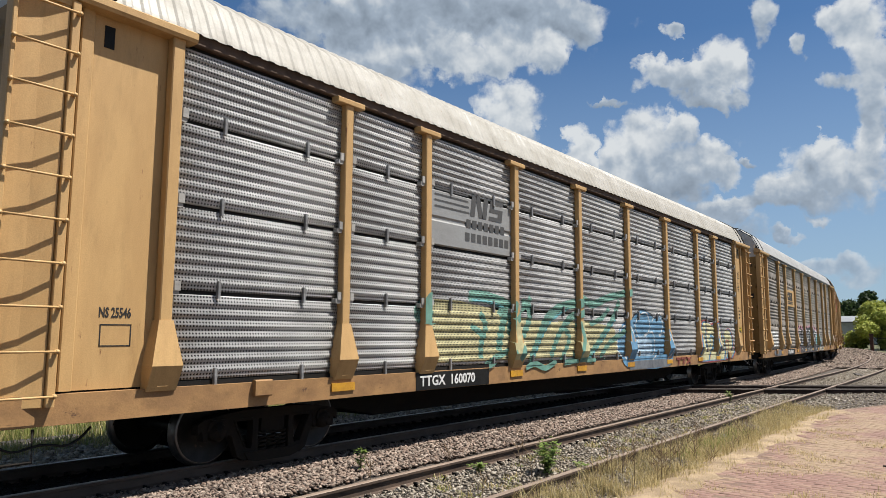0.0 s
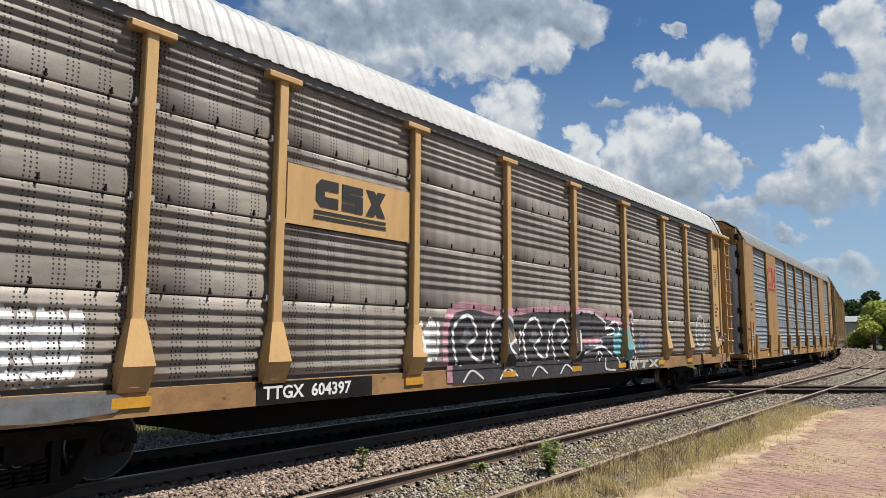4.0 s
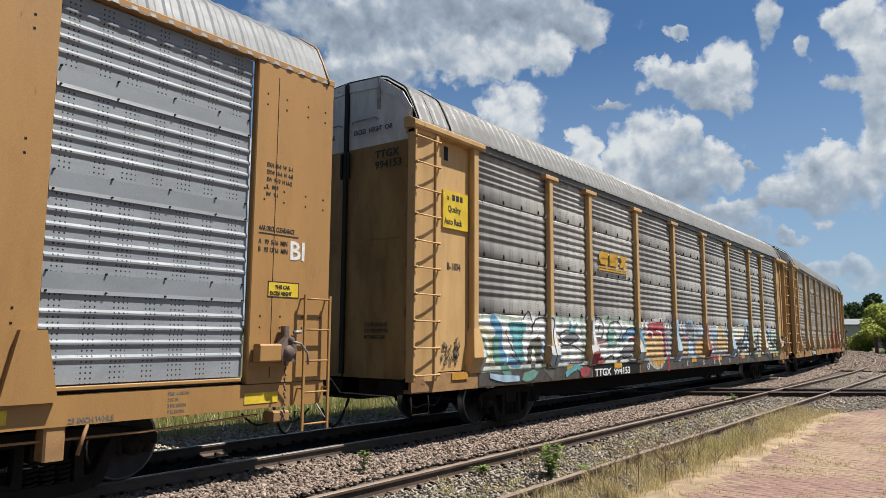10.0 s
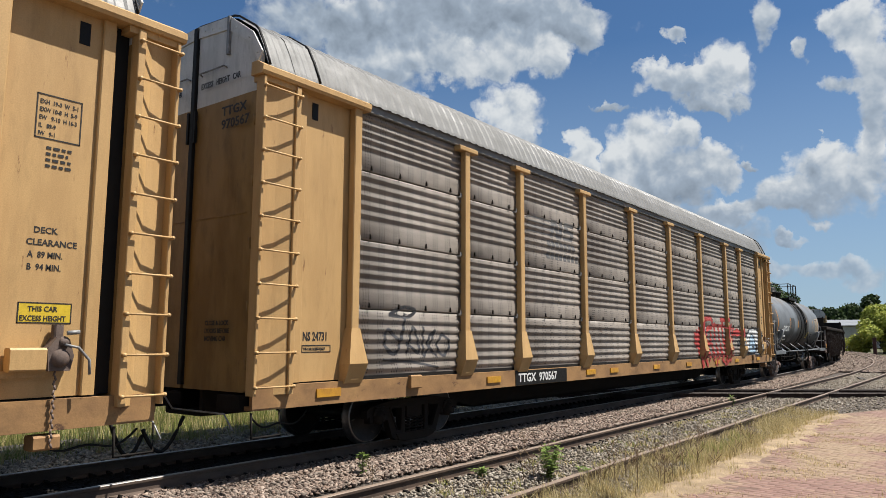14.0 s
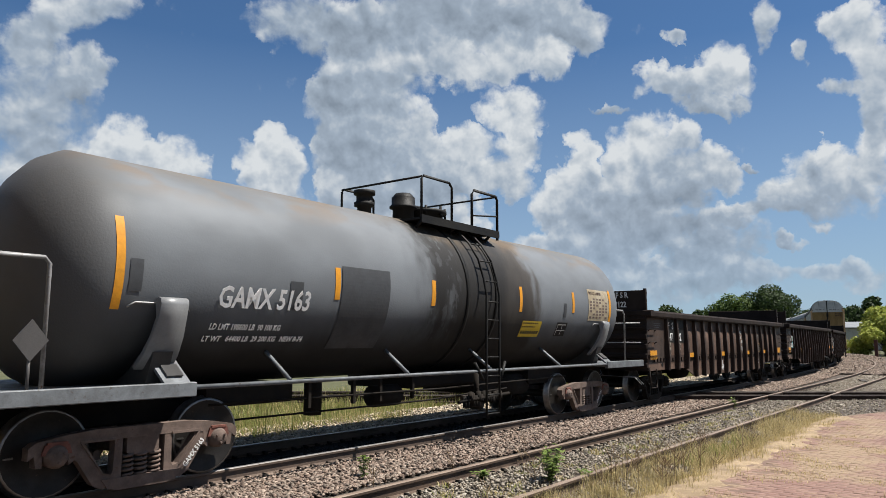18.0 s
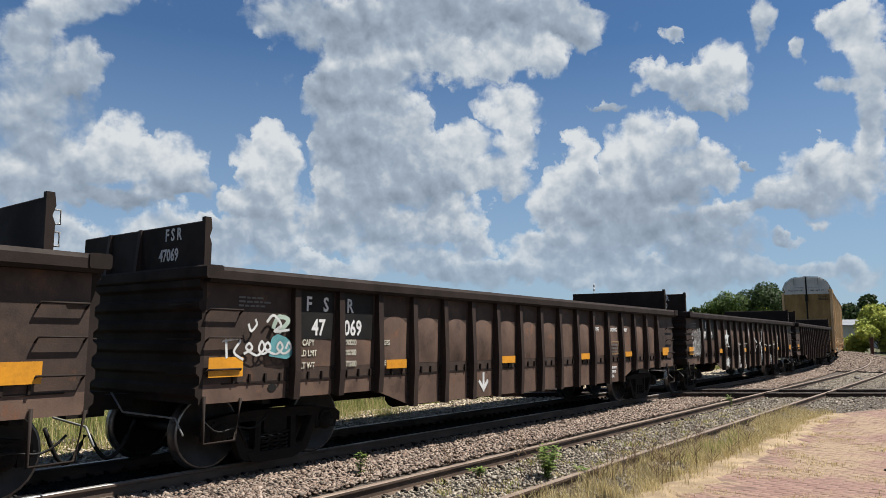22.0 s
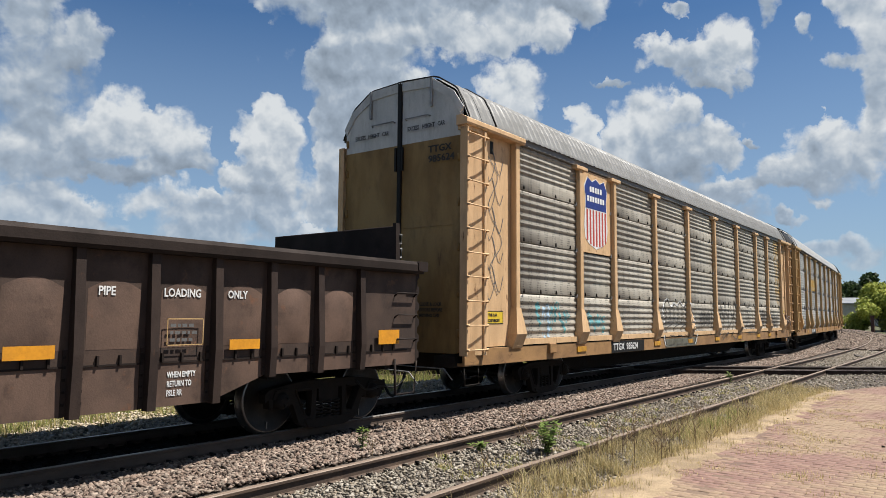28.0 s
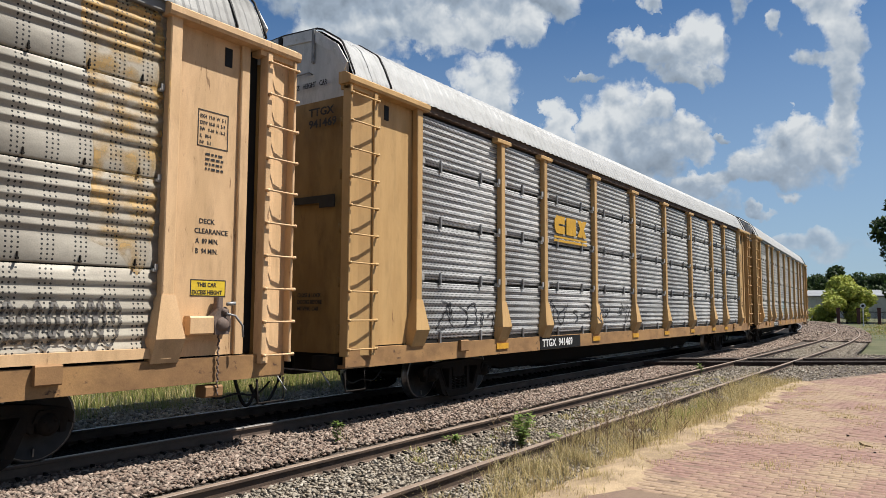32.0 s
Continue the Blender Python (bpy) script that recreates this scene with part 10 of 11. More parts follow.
        a.line("white", 0.035, (9.72, 1.43), (10.53, 1.38), (11.39, 1.42), (12.20, 1.46)).line("white", 0.035, (12.28, 1.81), (12.20, 1.46), (12.17, 1.03), (11.92, 0.63)).line("white", 0.025, (10.75, 1.01), (10.89, 0.88), (10.80, 0.69), (10.65, 0.79), (10.71, 0.98), (10.80, 0.62))
        a.done("long thin white spray lines")
    if k in (0, 1):
        s = Shape()
        x = 5.8 if k == 1 else 6.7
        s.box(x - 0.03, x + 0.03, y0 - 0.004, y0 - 0.001, 0.72, 1.02)
        s.prism([(x - 0.16, 0.86), (x, 0.68), (x + 0.16, 0.86), (x + 0.12, 0.90), (x, 0.77), (x - 0.12, 0.90)], y0 - 0.006, y0 - 0.002, "y")
        part("painted_arrow", s, "g_white", car, "white sprayed arrow")
    s = Shape()
    s.box(0.1, L - 0.1, -0.3, 0.3, 0.62, 1.0)
    for x in (1.0, 3.2, 5.5, 7.9, 10.3, 12.7, 14.9):
        s.box(x - 0.06, x + 0.06, -1.42, 1.42, 0.80, 1.0)
    s.lathe([(4.4, 0), (4.4, 0.2), (5.4, 0.2), (5.4, 0)], "x", 12, 0, (0, -0.55, 0.66))
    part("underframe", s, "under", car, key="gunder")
    for x in (1.48, L - 1.48):
        truck(car, x, 0.457, 1.78)
    coupler(car, 0.0, -1)
    coupler(car, L, 1)
    place(car, sigma, L, 1.48)


fleet()

# ---- beside the line: paving, sand, grass, weeds, timbers ----
def slab():
    s = Shape()
    s.prism([(-14, -16), (32.0, -16), (22.7, 1.4), (18.6, 2.86), (-14, 2.86)], -0.6, -0.0525, "z")
    return s


tagged(part("pavement", slab(), "paving"), "sandy bed of the old brick paving", "pavement", kind="structure")

s = Shape()
n0 = 200
for k in range(n0 + 1):
    x = -8 + k * 0.133
    w = 0.16 * noise.noise(Vector((x * 0.8, 3, 0))) + 0.08 * noise.noise(Vector((x * 3.1, 7, 0)))
    s.v += [(x, 3.52 + w, -0.21), (x, 3.2 + w, -0.10), (x, 2.95 + 0.5 * w, -0.042), (x, 2.72 + w * 2.2, -0.04), (x, 2.60 + w * 2.8, -0.062)]
for k in range(n0):
    for j in range(4):
        a = k * 5 + j
        s.face((a, a + 5, a + 6, a + 1), 0, True)
tagged(part("sand_edge", s, "sand"), "pale sandy verge along the brick paving", "verge", kind="structure")


s = Shape()
s.prism([(17.0, 3.3), (17.6, -2.0), (24.0, -9.0), (36.0, -9.0), (32.0, 3.3)], -0.5, -0.135, "z")
tagged(part("gravel_bed", s, "gravel"), "packed gravel between the paving and the crossing track", "ballast", kind="structure")
stones("ballast_stones", "loose stones between the paving and the crossing track", 15000, (17.5, 33, -5.5, 3.5), (0.016, 0.040), GREY, 9, -0.135)


def brick_material():
    m, N, link, p = links_of("worn red brick dusted with sand")
    co, inf, geo = N("ShaderNodeTexCoord"), N("ShaderNodeObjectInfo"), N("ShaderNodeNewGeometry")
    add = N("ShaderNodeMath")
    link(inf.outputs["Random"], add.inputs[0])
    link(geo.outputs["Random Per Island"], add.inputs[1])
    fr = N("ShaderNodeMath")
    fr.operation = "FRACT"
    link(add.outputs[0], fr.inputs[0])
    ramp = N("ShaderNodeValToRGB")
    link(fr.outputs[0], ramp.inputs[0])
    e = ramp.color_ramp.elements
    e[0].color, e[1].color = (0.165, 0.092, 0.072, 1), (0.195, 0.118, 0.09, 1)
    e.new(0.5).color = (0.178, 0.102, 0.08, 1)
    n1, n2 = N("ShaderNodeTexNoise"), N("ShaderNodeTexNoise")
    link(geo.outputs["Position"], n1.inputs["Vector"])
    link(geo.outputs["Position"], n2.inputs["Vector"])
    n1.inputs["Scale"].default_value, n1.inputs["Detail"].default_value = 0.8, 9
    n1.inputs["Roughness"].default_value = 0.62
    n2.inputs["Scale"].default_value, n2.inputs["Detail"].default_value = 30, 4
    mr = N("ShaderNodeMapRange")
    mr.interpolation_type = "SMOOTHSTEP"
    mr.inputs[1].default_value, mr.inputs[2].default_value, mr.inputs[4].default_value = 0.44, 0.60, 0.9
    link(n1.outputs[0], mr.inputs[0])
    mx = N("ShaderNodeMix")
    mx.data_type = "RGBA"
    link(mr.outputs[0], mx.inputs[0])
    link(ramp.outputs[0], mx.inputs[6])
    mx.inputs[7].default_value = (0.225, 0.16, 0.10, 1)
    m3 = N("ShaderNodeMix")
    m3.data_type, m3.blend_type = "RGBA", "OVERLAY"
    m3.inputs[0].default_value = 0.45
    link(mx.outputs[2], m3.inputs[6])
    link(n2.outputs[0], m3.inputs[7])
    link(m3.outputs[2], p.inputs["Base Color"])
    p.inputs["Roughness"].default_value = 0.9
    b = N("ShaderNodeBump")
    b.inputs["Strength"].default_value, b.inputs["Distance"].default_value = 0.4, 0.01
    link(n2.outputs[0], b.inputs["Height"])
    link(b.outputs[0], p.inputs["Normal"])
    return m


MAT["brick"] = brick_material()


def brick_grid():
    """Places of the bricks: courses run square to the tracks, joints staggered."""
    out = []
    r = random.Random(4)
    i = 0
    x = 6.6
    while x < 25.0:
        y = 2.82 - (0.105 if i % 2 else 0.0) - r.uniform(0, 0.02)
        lim = -3.4
        while y > lim:
            # ragged edge towards the grass, sunken or missing bricks
            edge = 18.5 + 2.87 * (2.86 - y) if y > 1.43 else 22.6 + 0.53 * (1.4 - y)
            if x < edge - 0.15 * r.random() and not (y > 2.3 and r.random() < 0.16):
                out.append((x, y - 0.1, r.uniform(-0.004, 0.003), r.uniform(-1.4, 1.4), r.uniform(-0.5, 0.5)))
            y -= 0.208
        x += 0.106
        i += 1
    return out


def brick_verts(h=0.05):
    a, b, c = 0.0505, 0.1015, 0.006
    return np.array([(-a, -b, -h), (a, -b, -h), (a, b, -h), (-a, b, -h), (-a, -b, -c), (a, -b, -c), (a, b, -c), (-a, b, -c),
                     (-a + c, -b + c, 0), (a - c, -b + c, 0), (a - c, b - c, 0), (-a + c, b - c, 0)])


BRICK_F = np.array([(0, 1, 5, 4), (1, 2, 6, 5), (2, 3, 7, 6), (3, 0, 4, 7), (4, 5, 9, 8), (5, 6, 10, 9), (6, 7, 11, 10), (7, 4, 8, 11), (8, 9, 10, 11)])


def blades(name, label, n, spot, height, cols, seed, lean=0.35, width=0.005, cat="grass"):
    """Grass: tapered, bent blades. spot(r, n) gives root places and heights' factors."""
    r = np.random.default_rng(seed)
    root, fac = spot(r, n)
    h = r.uniform(height[0], height[1], n) * fac
    a = r.uniform(0, 6.283, n)
    b = r.normal(0, lean, n)
    w = width * r.uniform(0.6, 1.4, n)
    cx, sx = np.cos(a), np.sin(a)
    V = np.zeros((n, 5, 3))
    for k, (f, ww) in enumerate(((0.0, 1.0), (0.0, -1.0), (0.55, 0.8), (0.55, -0.8), (1.0, 0.0))):
        bend = b * h * f * f
        V[:, k, 0] = root[:, 0] + bend * cx - ww * w * sx
        V[:, k, 1] = root[:, 1] + bend * sx + ww * w * cx
        V[:, k, 2] = root[:, 2] + h * f * np.cos(b * 0.5)
    tri = np.array([(0, 1, 3), (0, 3, 2), (2, 3, 4)])
    F = (np.arange(n)[:, None, None] * 5 + tri[None]).reshape(-1, 3)
    return tagged(new(name, np_mesh(name, V.reshape(-1, 3), F, islands(name + " blades", cols, 0.85, 60.0, 0.4))), label, cat, kind="stuff")


DRY = [(0.56, 0.44, 0.20), (0.74, 0.60, 0.31), (0.64, 0.51, 0.24), (0.46, 0.35, 0.16), (0.80, 0.68, 0.40)]
GREEN = [(0.22, 0.26, 0.065), (0.34, 0.36, 0.11), (0.27, 0.31, 0.085), (0.44, 0.42, 0.15)]


def clumped(x0, x1, y0, y1, z, clumps, spread, seed):
    """Root places gathered in tufts."""
    q = np.random.default_rng(seed)
    c = np.stack([q.uniform(x0, x1, clumps), q.uniform(y0, y1, clumps)], 1)
    hf = q.uniform(0.5, 1.25, clumps)

    def spot(r, n):
        k = r.integers(0, clumps, n)
        p = np.zeros((n, 3))
        p[:, :2] = c[k] + r.normal(0, spread, (n, 2))
        p[:, 2] = z
        return p, hf[k]
    return spot


blades("dry_grass", "dry straw-coloured grass along the siding", 21000, clumped(5.0, 19.5, 3.08, 4.05, -0.19, 190, 0.085, 1), (0.06, 0.30), DRY + [(0.30, 0.23, 0.11), (0.22, 0.165, 0.085), (0.42, 0.39, 0.15)], 11, 0.8, 0.0030)
blades("dry_grass", "thin dry grass at the edge of the paving", 4200, clumped(5.5, 18.6, 2.72, 3.25, -0.09, 95, 0.06, 2), (0.05, 0.20), DRY, 12, 0.75, 0.003)
blades("dry_grass", "tufts of dry grass growing out of the paving", 3200, clumped(7.5, 16.5, 0.8, 2.75, -0.05, 40, 0.13, 3), (0.015, 0.055), DRY, 13, 0.8, 0.003)
blades("green_grass", "greener grass tufts by the siding", 1500, clumped(10.2, 13.4, 3.3, 3.6, -0.15, 16, 0.09, 4), (0.08, 0.24), GREEN + DRY[:3], 14, 0.45, 0.004)
blades("low_weeds", "low weeds among the siding stones", 3200, clumped(6.5, 20, 4.25, 5.55, -0.17, 90, 0.07, 5), (0.03, 0.09), GREEN + DRY, 15, 0.9)
blades("tall_grass", "tall green and dry grass beyond the main track", 34000, clumped(0.0, 26, TRACK_Y + 3.3, TRACK_Y + 10.5, -0.44, 560, 0.22, 6), (0.14, 0.55), [tuple(1.0 * q for q in c) for c in GREEN + GREEN[:2] + DRY[:3]], 16, 0.4, 0.008)
blades("tall_grass", "tufts of grass at the foot of the ballast", 9000, clumped(2.0, 13.2, TRACK_Y + 2.5, TRACK_Y + 3.4, -0.30, 150, 0.16, 26), (0.10, 0.40), [tuple(1.0 * q for q in c) for c in GREEN + DRY[:3]], 26, 0.45, 0.006)
blades("tall_grass", "rough grass beyond the main track", 16000, clumped(20, 70, TRACK_Y + 4.2, TRACK_Y + 9, -0.42, 300, 0.4, 7), (0.12, 0.34), [tuple(0.9 * q for q in c) for c in GREEN + DRY[:3]], 17, 0.3, 0.02)
blades("far_grass", "mown grass by the curve", 16000, clumped(60, 135, -12, 8.0, -0.42, 420, 0.9, 8), (0.06, 0.2), GREEN + DRY[:3], 18, 0.3, 0.03)


def dry_stalk(x, y, z, h, seed):
    """One tall dry weed with side twigs and seed heads."""
    r = random.Random(seed)
    t = thing("dry_weed", "tall brown dry weed beside the siding", "weed", "dry weeds along the siding")
    st = Shape()
    top = (r.uniform(-0.06, 0.06), r.uniform(-0.06, 0.06), h)
    st.tube([(0, 0, -0.03), (top[0] * 0.4, top[1] * 0.4, h * 0.5), top], 0.005, 5, 0, True, 0.002)
    part("stalk", st, "weed_brown", t)
    for k in range(7):
        f = r.uniform(0.3, 0.97)
        a = r.uniform(0, 6.28)
        l = r.uniform(0.06, 0.16) * (1.2 - f * 0.5)
        p = Vector((top[0] * f, top[1] * f, h * f))
        q = p + Vector((l * math.cos(a), l * math.sin(a), l * 1.1))
        tw = Shape()
        tw.tube([p, p.lerp(q, 0.45)], 0.0022, 4, 0, False)
        # swollen with seeds towards the tip
        rings = [(0.45, 0.002), (0.55, 0.005), (0.68, 0.003), (0.80, 0.006), (0.92, 0.003), (1.0, 0.001)]
        for (u, ra), (v, rb) in zip(rings, rings[1:]):
            tw.tube([p.lerp(q, u), p.lerp(q, v)], ra, 5, 0, False, rb)
        part("twig", tw, "weed_brown", t)
    t.location = (x, y, z)


def leafy_weed(x, y, z, h, n, seed, label, wide=0.16):
    """A green weed: several stems with many small pointed leaves."""
    r = random.Random(seed)
    t = thing("green_weed", label, "weed", "green weeds between the rails")
    lf = Shape()
    for k in range(n):
        a, hh = r.uniform(0, 6.28), h * r.uniform(0.55, 1.0)
        sp = r.uniform(0.2, 1.0) * wide
        pts = [(0, 0, -0.03), (sp * 0.5 * math.cos(a), sp * 0.5 * math.sin(a), hh * 0.55), (sp * math.cos(a), sp * math.sin(a), hh)]
        st = Shape()
        st.tube(pts, 0.004, 5, 0, True, 0.0015)
        part("stem", st, "weed_green", t)
        for q in range(22):
            f = r.uniform(0.12, 1.0)
            p = Vector(pts[0]).lerp(Vector(pts[1]), f * 2) if f < 0.5 else Vector(pts[1]).lerp(Vector(pts[2]), f * 2 - 1)
            b = r.uniform(0, 6.28)
            l, w = r.uniform(0.05, 0.11), r.uniform(0.014, 0.026)
            d = Vector((math.cos(b), math.sin(b), r.uniform(-0.1, 0.6))).normalized()
            sd = d.cross(Vector((0, 0, 1))).normalized() * w
            m = p + d * l * 0.5
            e = p + d * l + Vector((0, 0, -0.008))
            lf.quad(tuple(p), tuple(m + sd), tuple(e), tuple(m - sd))
    tagged(part("foliage", lf, "leaf_green", t), kind="stuff")
    t.location = (x, y, z)


MAT["weed_brown"] = surf("dry weed stalks", (0.17, 0.11, 0.065), (0.27, 0.185, 0.10), 0.9, 0, 8, (1, 1, 1), 60, 0.1)
MAT["weed_green"] = surf("weed stems", (0.12, 0.14, 0.045), (0.16, 0.15, 0.06), 0.8, 0, 8, (1, 1, 1), 60, 0.1)
MAT["leaf_green"] = islands("weed leaf", [(0.14, 0.22, 0.05), (0.22, 0.31, 0.07), (0.28, 0.37, 0.09)], 0.6, 60.0, 0.35)
leafy_weed(8.35, 4.63, -0.17, 0.46, 17, 1, "bushy green weed between the siding rails", 0.27)
leafy_weed(20.31, 5.64, -0.18, 0.30, 6, 2, "bright green weed beside the siding rail", 0.14)
leafy_weed(7.05, 6.7, -0.15, 0.32, 3, 3, "thin green weed in the ballast", 0.05)
leafy_weed(8.45, 4.2, -0.17, 0.2, 4, 5, "small green weed at the siding rail", 0.12)
leafy_weed(7.9, 5.4, -0.17, 0.12, 4, 6, "small green weed among the stones", 0.1)
_r = random.Random(9)
for k in range(26):
    dry_stalk(_r.choice((_r.uniform(7.6, 12.5), _r.uniform(8.3, 10.3))), _r.uniform(3.05, 3.95), -0.16, _r.uniform(0.22, 0.62), 100 + k)
for k in range(8):
    dry_stalk(_r.uniform(6.4, 10), _r.uniform(4.3, 6.4), -0.18, _r.uniform(0.2, 0.45), 200 + k)


def timber(x0, x1, y, z, h, turn, label):
    s = Shape()
    s.box(x0, x1, -0.13, 0.13, 0, h, 0, 0.012)
    o = tagged(part("timber_beam", s, "tie"), label, "timber", "old timbers beyond the track")
    o.matrix_basis = pose(0, y, z, 0, 0, turn)


timber(-6.5, 6.75, 11.62, -0.44, 0.27, 0.0, "long black creosoted timber lying beyond the track")
timber(-5.2, 5.6, 12.55, -0.44, 0.26, 1.2, "weathered grey timber lying in the grass")
timber(-3.0, 6.3, 12.95, -0.42, 0.26, -1.0, "dark old timber lying in the grass")


def scrap(name, label, cat, pts, h, mat, x, y, z):
    s = Shape()
    s.prism(pts, 0, h, "z")
    o = tagged(part(name, s, mat), label, cat)
    o.matrix_basis = pose(x, y, z, 6, -4, 20)


scrap("broken_board", "dark broken board beside the siding", "debris", [(-0.5, -0.12), (0.45, -0.15), (0.55, 0.1), (-0.3, 0.16)], 0.06, "tie", 38.0, 4.75, -0.17)
scrap("broken_board", "flat dark strip of wood between the rails", "debris", [(-0.35, -0.04), (0.4, -0.05), (0.42, 0.04), (-0.3, 0.05)], 0.03, "tie", 18.6, 4.75, -0.17)
scrap("orange_scrap", "torn orange plastic scrap in the gravel", "litter", [(-0.1, -0.06), (0.12, -0.03), (0.05, 0.07), (-0.06, 0.05)], 0.03, "orange", 9.5, TRACK_Y + 2.2, -0.28)
scrap("flat_stone", "pale flat stone on the paving", "stone", [(-0.12, -0.04), (0.05, -0.07), (0.13, 0.0), (0.04, 0.06), (-0.1, 0.04)], 0.025, "sand", 10.4, 0.9, -0.052)
_r = random.Random(31)
for k in range(12):
    x, y = _r.uniform(8, 17), _r.uniform(0.2, 2.8)
    a = _r.uniform(0.008, 0.02)
    scrap("pebble", "small dark pebble on the paving", "stone", [(-a, -a * 0.7), (a * 0.8, -a), (a, a * 0.6), (-a * 0.5, a)], a * 1.1, "under" if k % 2 else "tie", x, y, -0.053)


# ---- far side: trees, building, fence ----
def leaf_cloud(r, n, blobs, size):
    """Leaves as small bent plates strewn through clumps that make up a crown."""
    w = np.array([b[3] ** 2 for b in blobs])
    k = r.choice(len(blobs), n, p=w / w.sum())
    b = np.array(blobs)[k]
    d = r.normal(0, 1, (n, 3))
    d /= np.linalg.norm(d, axis=1)[:, None]
    rad = b[:, 3] * r.uniform(0.45, 1.08, n) ** 0.6
    c = b[:, :3] + d * rad[:, None] * np.array([1, 1, 0.82])
    u = r.normal(0, 1, (n, 3))
    u /= np.linalg.norm(u, axis=1)[:, None]
    v = np.cross(u, d + 0.3 * r.normal(0, 1, (n, 3)))
    v /= np.linalg.norm(v, axis=1)[:, None] + 1e-9
    s = size * r.uniform(0.5, 1.3, n)
    V = np.stack([c + u * s[:, None], c + v * s[:, None] * 0.6, c - u * s[:, None], c - v * s[:, None] * 0.6], 1)
    return V.reshape(-1, 3), np.arange(4 * n).reshape(n, 4)


def tree(x, y, h, w, seed, label, cols, n=5200, trunk=0.25, leaf=0.3, name="tree"):
    """A tapered trunk with limbs and a crown of leaf clumps with gaps."""
    r = np.random.default_rng(seed)
    q = random.Random(seed)
    t = thing(name, label, "tree", "trees beyond the line")
    st = Shape()
    hb = h * trunk
    st.tube([(0, 0, -0.3), (0.05 * h * q.uniform(-1, 1) * 0.4, 0, hb), (0, 0, h * 0.7)], h * 0.028 + 0.05, 9, 0, True, h * 0.008)
    blobs = []
    m = 15
    for k in range(m):
        a = q.uniform(0, 6.28)
        f = q.uniform(0.0, 1.0)
        zz = hb * 0.9 + (h - hb) * (0.1 + 0.8 * f)
        env = math.sin(math.pi * min(1, 0.22 + 0.78 * f) ** 0.9) ** 0.7 if f < 1 else 0.2
        rr = w * 0.5 * env * q.uniform(0.35, 0.82)
        c = (rr * math.cos(a), rr * math.sin(a), zz)
        blobs.append((*c, w * q.uniform(0.12, 0.21)))
        st.tube([(0, 0, hb * q.uniform(0.8, 1.6)), (c[0] * 0.5, c[1] * 0.5, (hb + zz) / 2), c], h * 0.009 + 0.01, 6, 0, True, 0.02)
    part("trunk", st, "bark", t)
    V, F = leaf_cloud(r, n, blobs, leaf)
    part("crown", np_mesh("crown", V, F, islands(name + " leaf", cols, 0.7, 60.0, 0.3)), [], t, "", None)
    t.location = (x, y, -0.42)
    return t


MAT["bark"] = surf("grey brown bark", (0.12, 0.095, 0.075), (0.07, 0.055, 0.045), 0.95, 0, 3, (1, 1, 0.3), 30, 0.6)
DARK = [(0.025, 0.045, 0.015), (0.045, 0.075, 0.022), (0.06, 0.095, 0.03), (0.03, 0.05, 0.02)]
MID = [(0.07, 0.12, 0.028), (0.12, 0.18, 0.042), (0.09, 0.14, 0.035)]
LIGHT = [(0.22, 0.27, 0.04), (0.32, 0.36, 0.07), (0.40, 0.40, 0.09), (0.27, 0.31, 0.05)]
tree(124.3, 12.4, 6.7, 10.3, 21, "round bright yellow-green small tree by the curve", [tuple(1.3 * q for q in c) for c in LIGHT], 11000, 0.08, 0.24)
tree(137.0, 2.2, 24, 16, 22, "tall dark green tree beside the fence", DARK, 9000, 0.12, 0.42)
tree(165.7, 38.0, 14.8, 17, 23, "broad dark green tree behind the train", DARK[1:] + MID[:1], 15000, 0.12, 0.28)
tree(163.6, 45.0, 12.2, 15, 24, "broad green tree behind the train", MID, 13000, 0.1, 0.26)
tree(160, 37.5, 9.0, 11, 25, "lighter green tree in front of darker ones", LIGHT[:2] + MID, 8000, 0.1, 0.26)
_r = random.Random(77)
for k in range(16):
    ang = 0.02 + k * 0.022
    D = _r.uniform(300, 350)
    tree(D * math.cos(ang), D * math.sin(ang), _r.uniform(12, 19), _r.uniform(16, 24), 300 + k, "dark green tree in a far row", DARK + MID[:1], 2200, 0.15, 0.85)


def far_woods():
    """Low dark woods all round the horizon."""
    r = np.random.default_rng(8)
    n = 9000
    a = r.uniform(0.38, 6.25, n)
    D = r.uniform(520, 640, n)
    c = np.stack([D * np.cos(a), D * np.sin(a), r.uniform(0, 9, n) ** 1.0], 1)
    u, v = r.normal(0, 1, (n, 3)), r.normal(0, 1, (n, 3))
    V = np.stack([c + 3.0 * u, c + 3.0 * v, c - 3.0 * u, c - 3.0 * v], 1).reshape(-1, 3)
    tagged(new("far_woods", np_mesh("far_woods", V, np.arange(4 * n).reshape(n, 4), islands("far woods leaf", DARK, 0.8))), "dark woods along the horizon", "woods", kind="stuff")


far_woods()


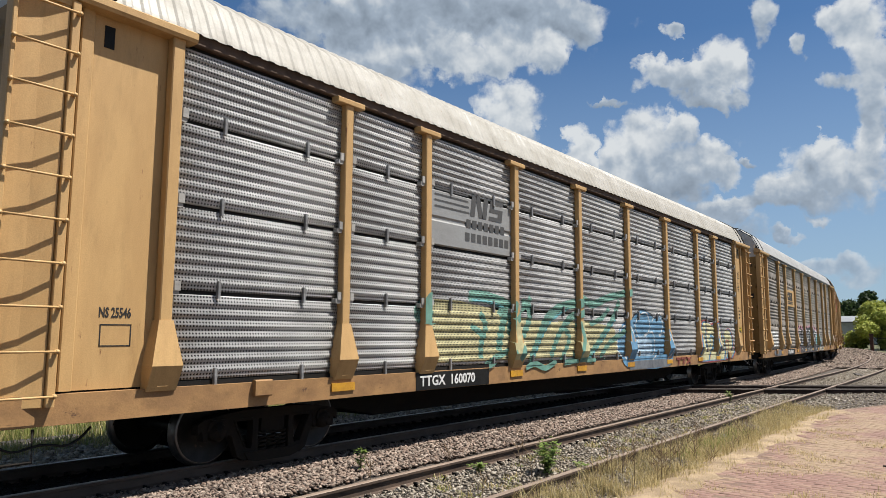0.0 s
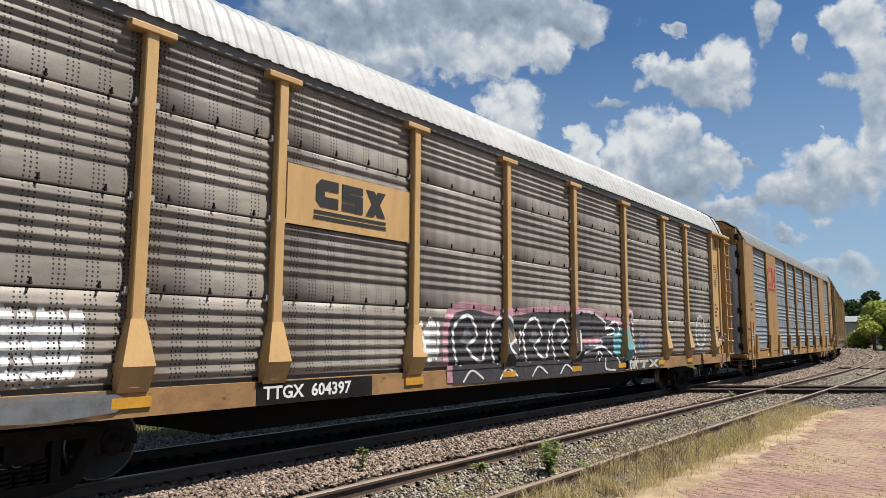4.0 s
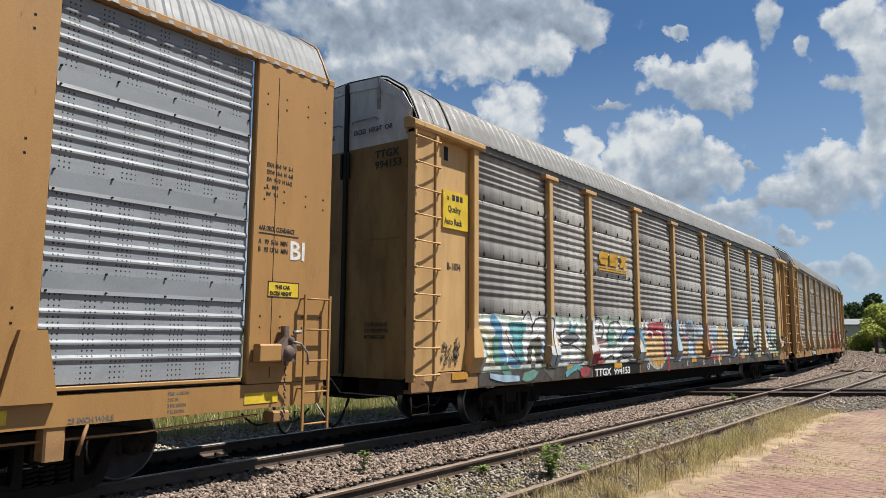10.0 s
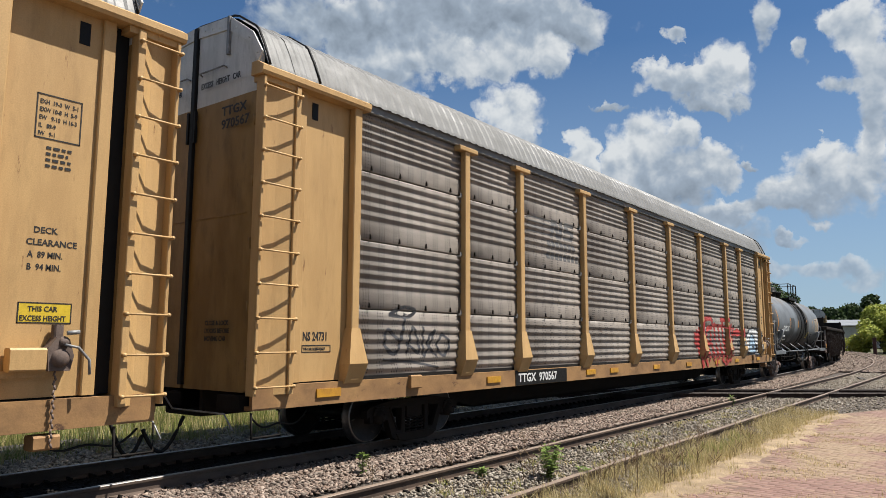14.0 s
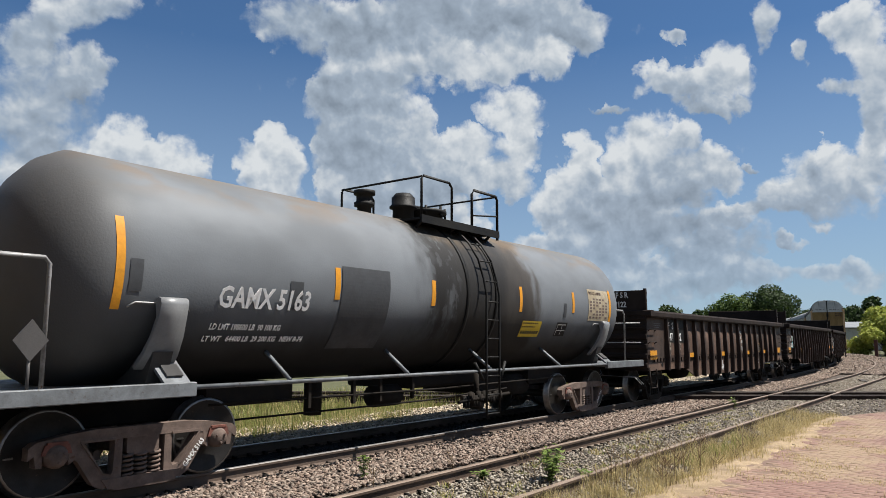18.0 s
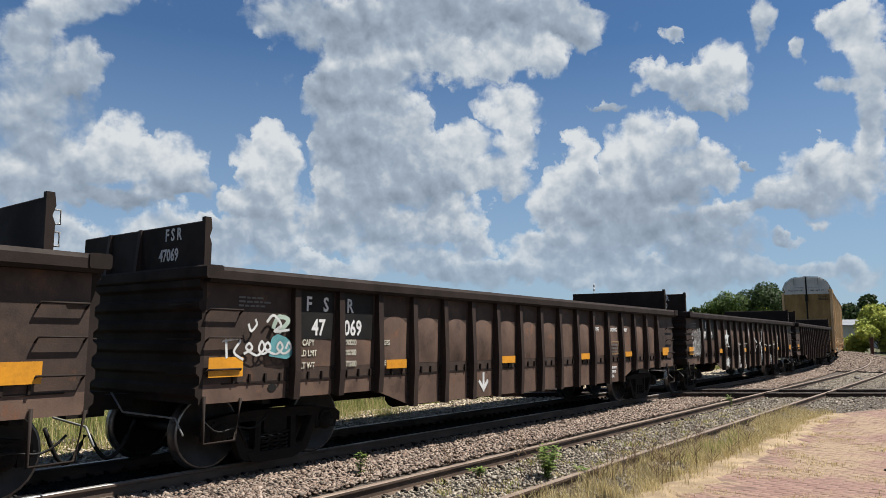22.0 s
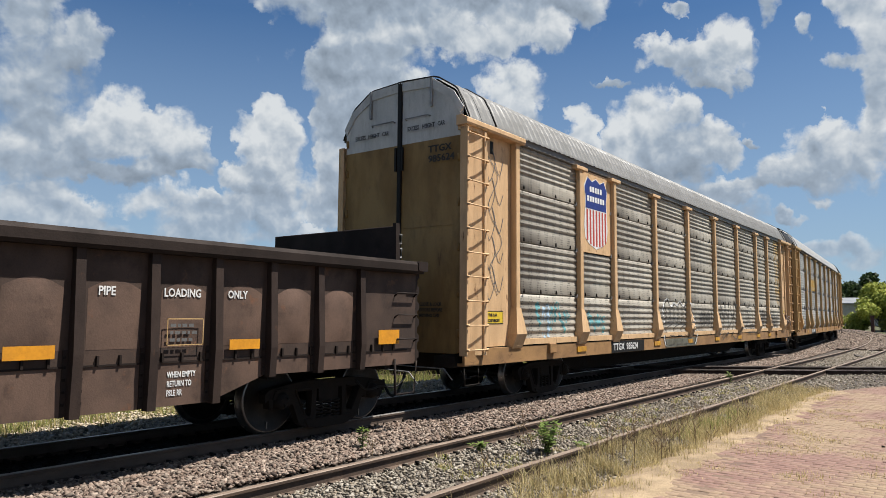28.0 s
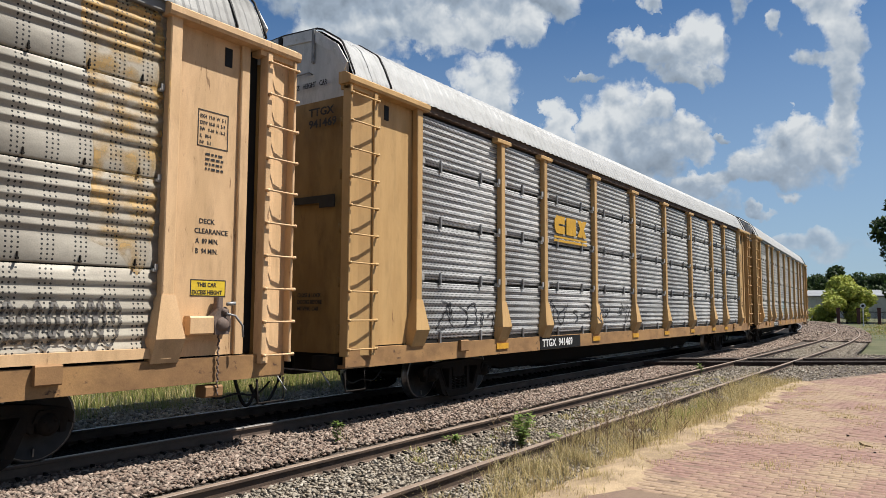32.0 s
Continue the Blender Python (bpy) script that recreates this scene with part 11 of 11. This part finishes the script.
def building():
    """Long low pale metal building with a shallow roof and a door."""
    t = thing("building", "long low pale grey metal building", "building")
    s = Shape()
    for k in range(60):
        s.box(k, k + 0.94, 0, 0.2, 0, 5.6)
    s.box(0, 60, 0.06, 18, 0, 5.55)
    part("wall", s, "wall_pale", t)
    s = Shape()
    s.prism([(-0.6, 5.6), (9, 7.2), (18.6, 5.6), (18.6, 5.8), (9, 7.45), (-0.6, 5.85)], -0.5, 60.5, "x")
    part("roof", s, "roof_pale", t)
    s = Shape()
    s.box(50.2, 52.6, -0.06, 0.0, 0, 3.4)
    d = part("door", s, "white", t, "white door")
    s = Shape()
    s.box(0, 60, -0.04, 0.0, 0, 0.6)
    part("base_strip", s, "under", t)
    t.matrix_basis = pose(228.5, 14.5, -0.42, 0, 0, 100) @ pose(-29, 0, 0)


MAT["wall_pale"] = surf("pale metal siding", (0.62, 0.60, 0.54), (0.52, 0.505, 0.455), 0.6, 0.0, 0.3, (1, 1, 1), 10, 0.05)
MAT["roof_pale"] = surf("grey metal roof", (0.34, 0.35, 0.36), (0.28, 0.29, 0.30), 0.5, 0.2, 0.3, (1, 1, 1), 10, 0.05)
building()

MAT["maroon"] = surf("maroon painted steel", (0.11, 0.035, 0.03), (0.07, 0.025, 0.022), 0.6, 0, 2, (1, 1, 1), 40, 0.05)


def fence():
    t = thing("fence", "maroon brick-pier fence with dark railings", "fence")
    y = 13.0
    k = 0
    while y > -22:
        s = Shape()
        s.box(-0.22, 0.22, -0.22, 0.22, 0, 2.3, 0, 0.03)
        s.box(-0.28, 0.28, -0.28, 0.28, 2.3, 2.42, 0, 0.03)
        o = part("pier", s, "maroon", t, key="pier")
        o.location = (0, y, 0)
        s = Shape()
        s.box(-0.03, 0.03, -2.35, -0.22, 1.75, 1.83)
        s.box(-0.03, 0.03, -2.35, -0.22, 0.25, 0.33)
        for q in range(14):
            yy = -0.36 - q * 0.145
            s.box(-0.012, 0.012, yy - 0.012, yy + 0.012, 0.1, 1.95)
        o = part("railing", s, "black", t, key="railing")
        o.location = (0, y, 0)
        y -= 2.57
    t.location = (119, 0, -0.42)


fence()


def post_sign(x, y, h):
    t = thing("trackside_sign", "white trackside post with a small round board", "sign")
    s = Shape()
    s.box(-0.06, 0.06, -0.06, 0.06, -0.2, h, 0, 0.01)
    part("post", s, "ink_white", t)
    s = Shape()
    s.prism([(0.32 * math.cos(0.524 * q), h + 0.32 * math.sin(0.524 * q)) for q in range(12)], -0.09, -0.062, "x")
    part("board", s, "ink_white", t)
    s = Shape()
    s.prism([(0.18 * math.cos(0.524 * q), h + 0.18 * math.sin(0.524 * q)) for q in range(12)], -0.1, -0.091, "x")
    part("board_mark", s, "ink_black", t)
    t.location = (x, y, -0.42)


post_sign(104.0, 8.6, 2.6)
s = Shape()
s.tube([(0, 0, 0), (0, 0, 22)], 0.22, 6, 0, True, 0.1)
for z in (19, 20.5):
    s.box(-0.5, 0.5, -0.12, 0.12, z, z + 0.7)
mast = tagged(part("radio_mast", s, "metal_pipe"), "thin grey radio mast far off", "mast")
mast.location = (235.3, 110.5, -0.42)

# bricks last: the near ones singly, the rest as one
_grid = brick_grid()
_near = [b for b in _grid if b[0] < 9.4 and 0.2 < b[1] < 2.75][:300]
_rest = [b for b in _grid if b not in set(_near)]
paving = tagged(new("brick_paving"), "old red brick paving, worn and dusted with sand", "paving", kind="structure")
_me = np_mesh("brick", brick_verts(), BRICK_F, MAT["brick"])
for b in _near:
    o = new("brick", _me)
    o.parent = paving
    o.matrix_basis = pose(b[0], b[1], -0.048 + b[2], b[4], b[4] * 0.7, b[3])
_bv = brick_verts()
_V = np.concatenate([_bv @ np.array(Euler((radians(b[4]), radians(b[4] * 0.7), radians(b[3]))).to_matrix()).T + np.array([b[0], b[1], -0.048 + b[2]]) for b in _rest])
_F = (np.arange(len(_rest))[:, None, None] * 12 + BRICK_F[None]).reshape(-1, 4)
o = tagged(new("bricks", np_mesh("bricks", _V, _F, MAT["brick"])), kind="stuff")
o.parent = paving


# ---- the train rolls past ----
def car_pose(sigma, length, inset, t):
    """A car stands with the middles of its two trucks on the track."""
    s = sigma - travelled(t)
    a, _ = on_track(s + inset)
    b, _ = on_track(s + length - inset)
    d = (b - a).normalized()
    p = a - d * inset
    return pose(p.x, p.y, 0, 0, 0, math.degrees(math.atan2(d.y, d.x)))


def motions():
    for car, sigma, length, inset in CARS:
        walk(car, [(0.5 * k, car_pose(sigma, length, inset, 0.5 * k)) for k in range(65)])
    for w, x, r in WHEELS:
        walk(w, [(k / 15, pose(x, 0, r, 0, -math.degrees(travelled(k / 15) / r) % 360, 0)) for k in range(481)])


motions()
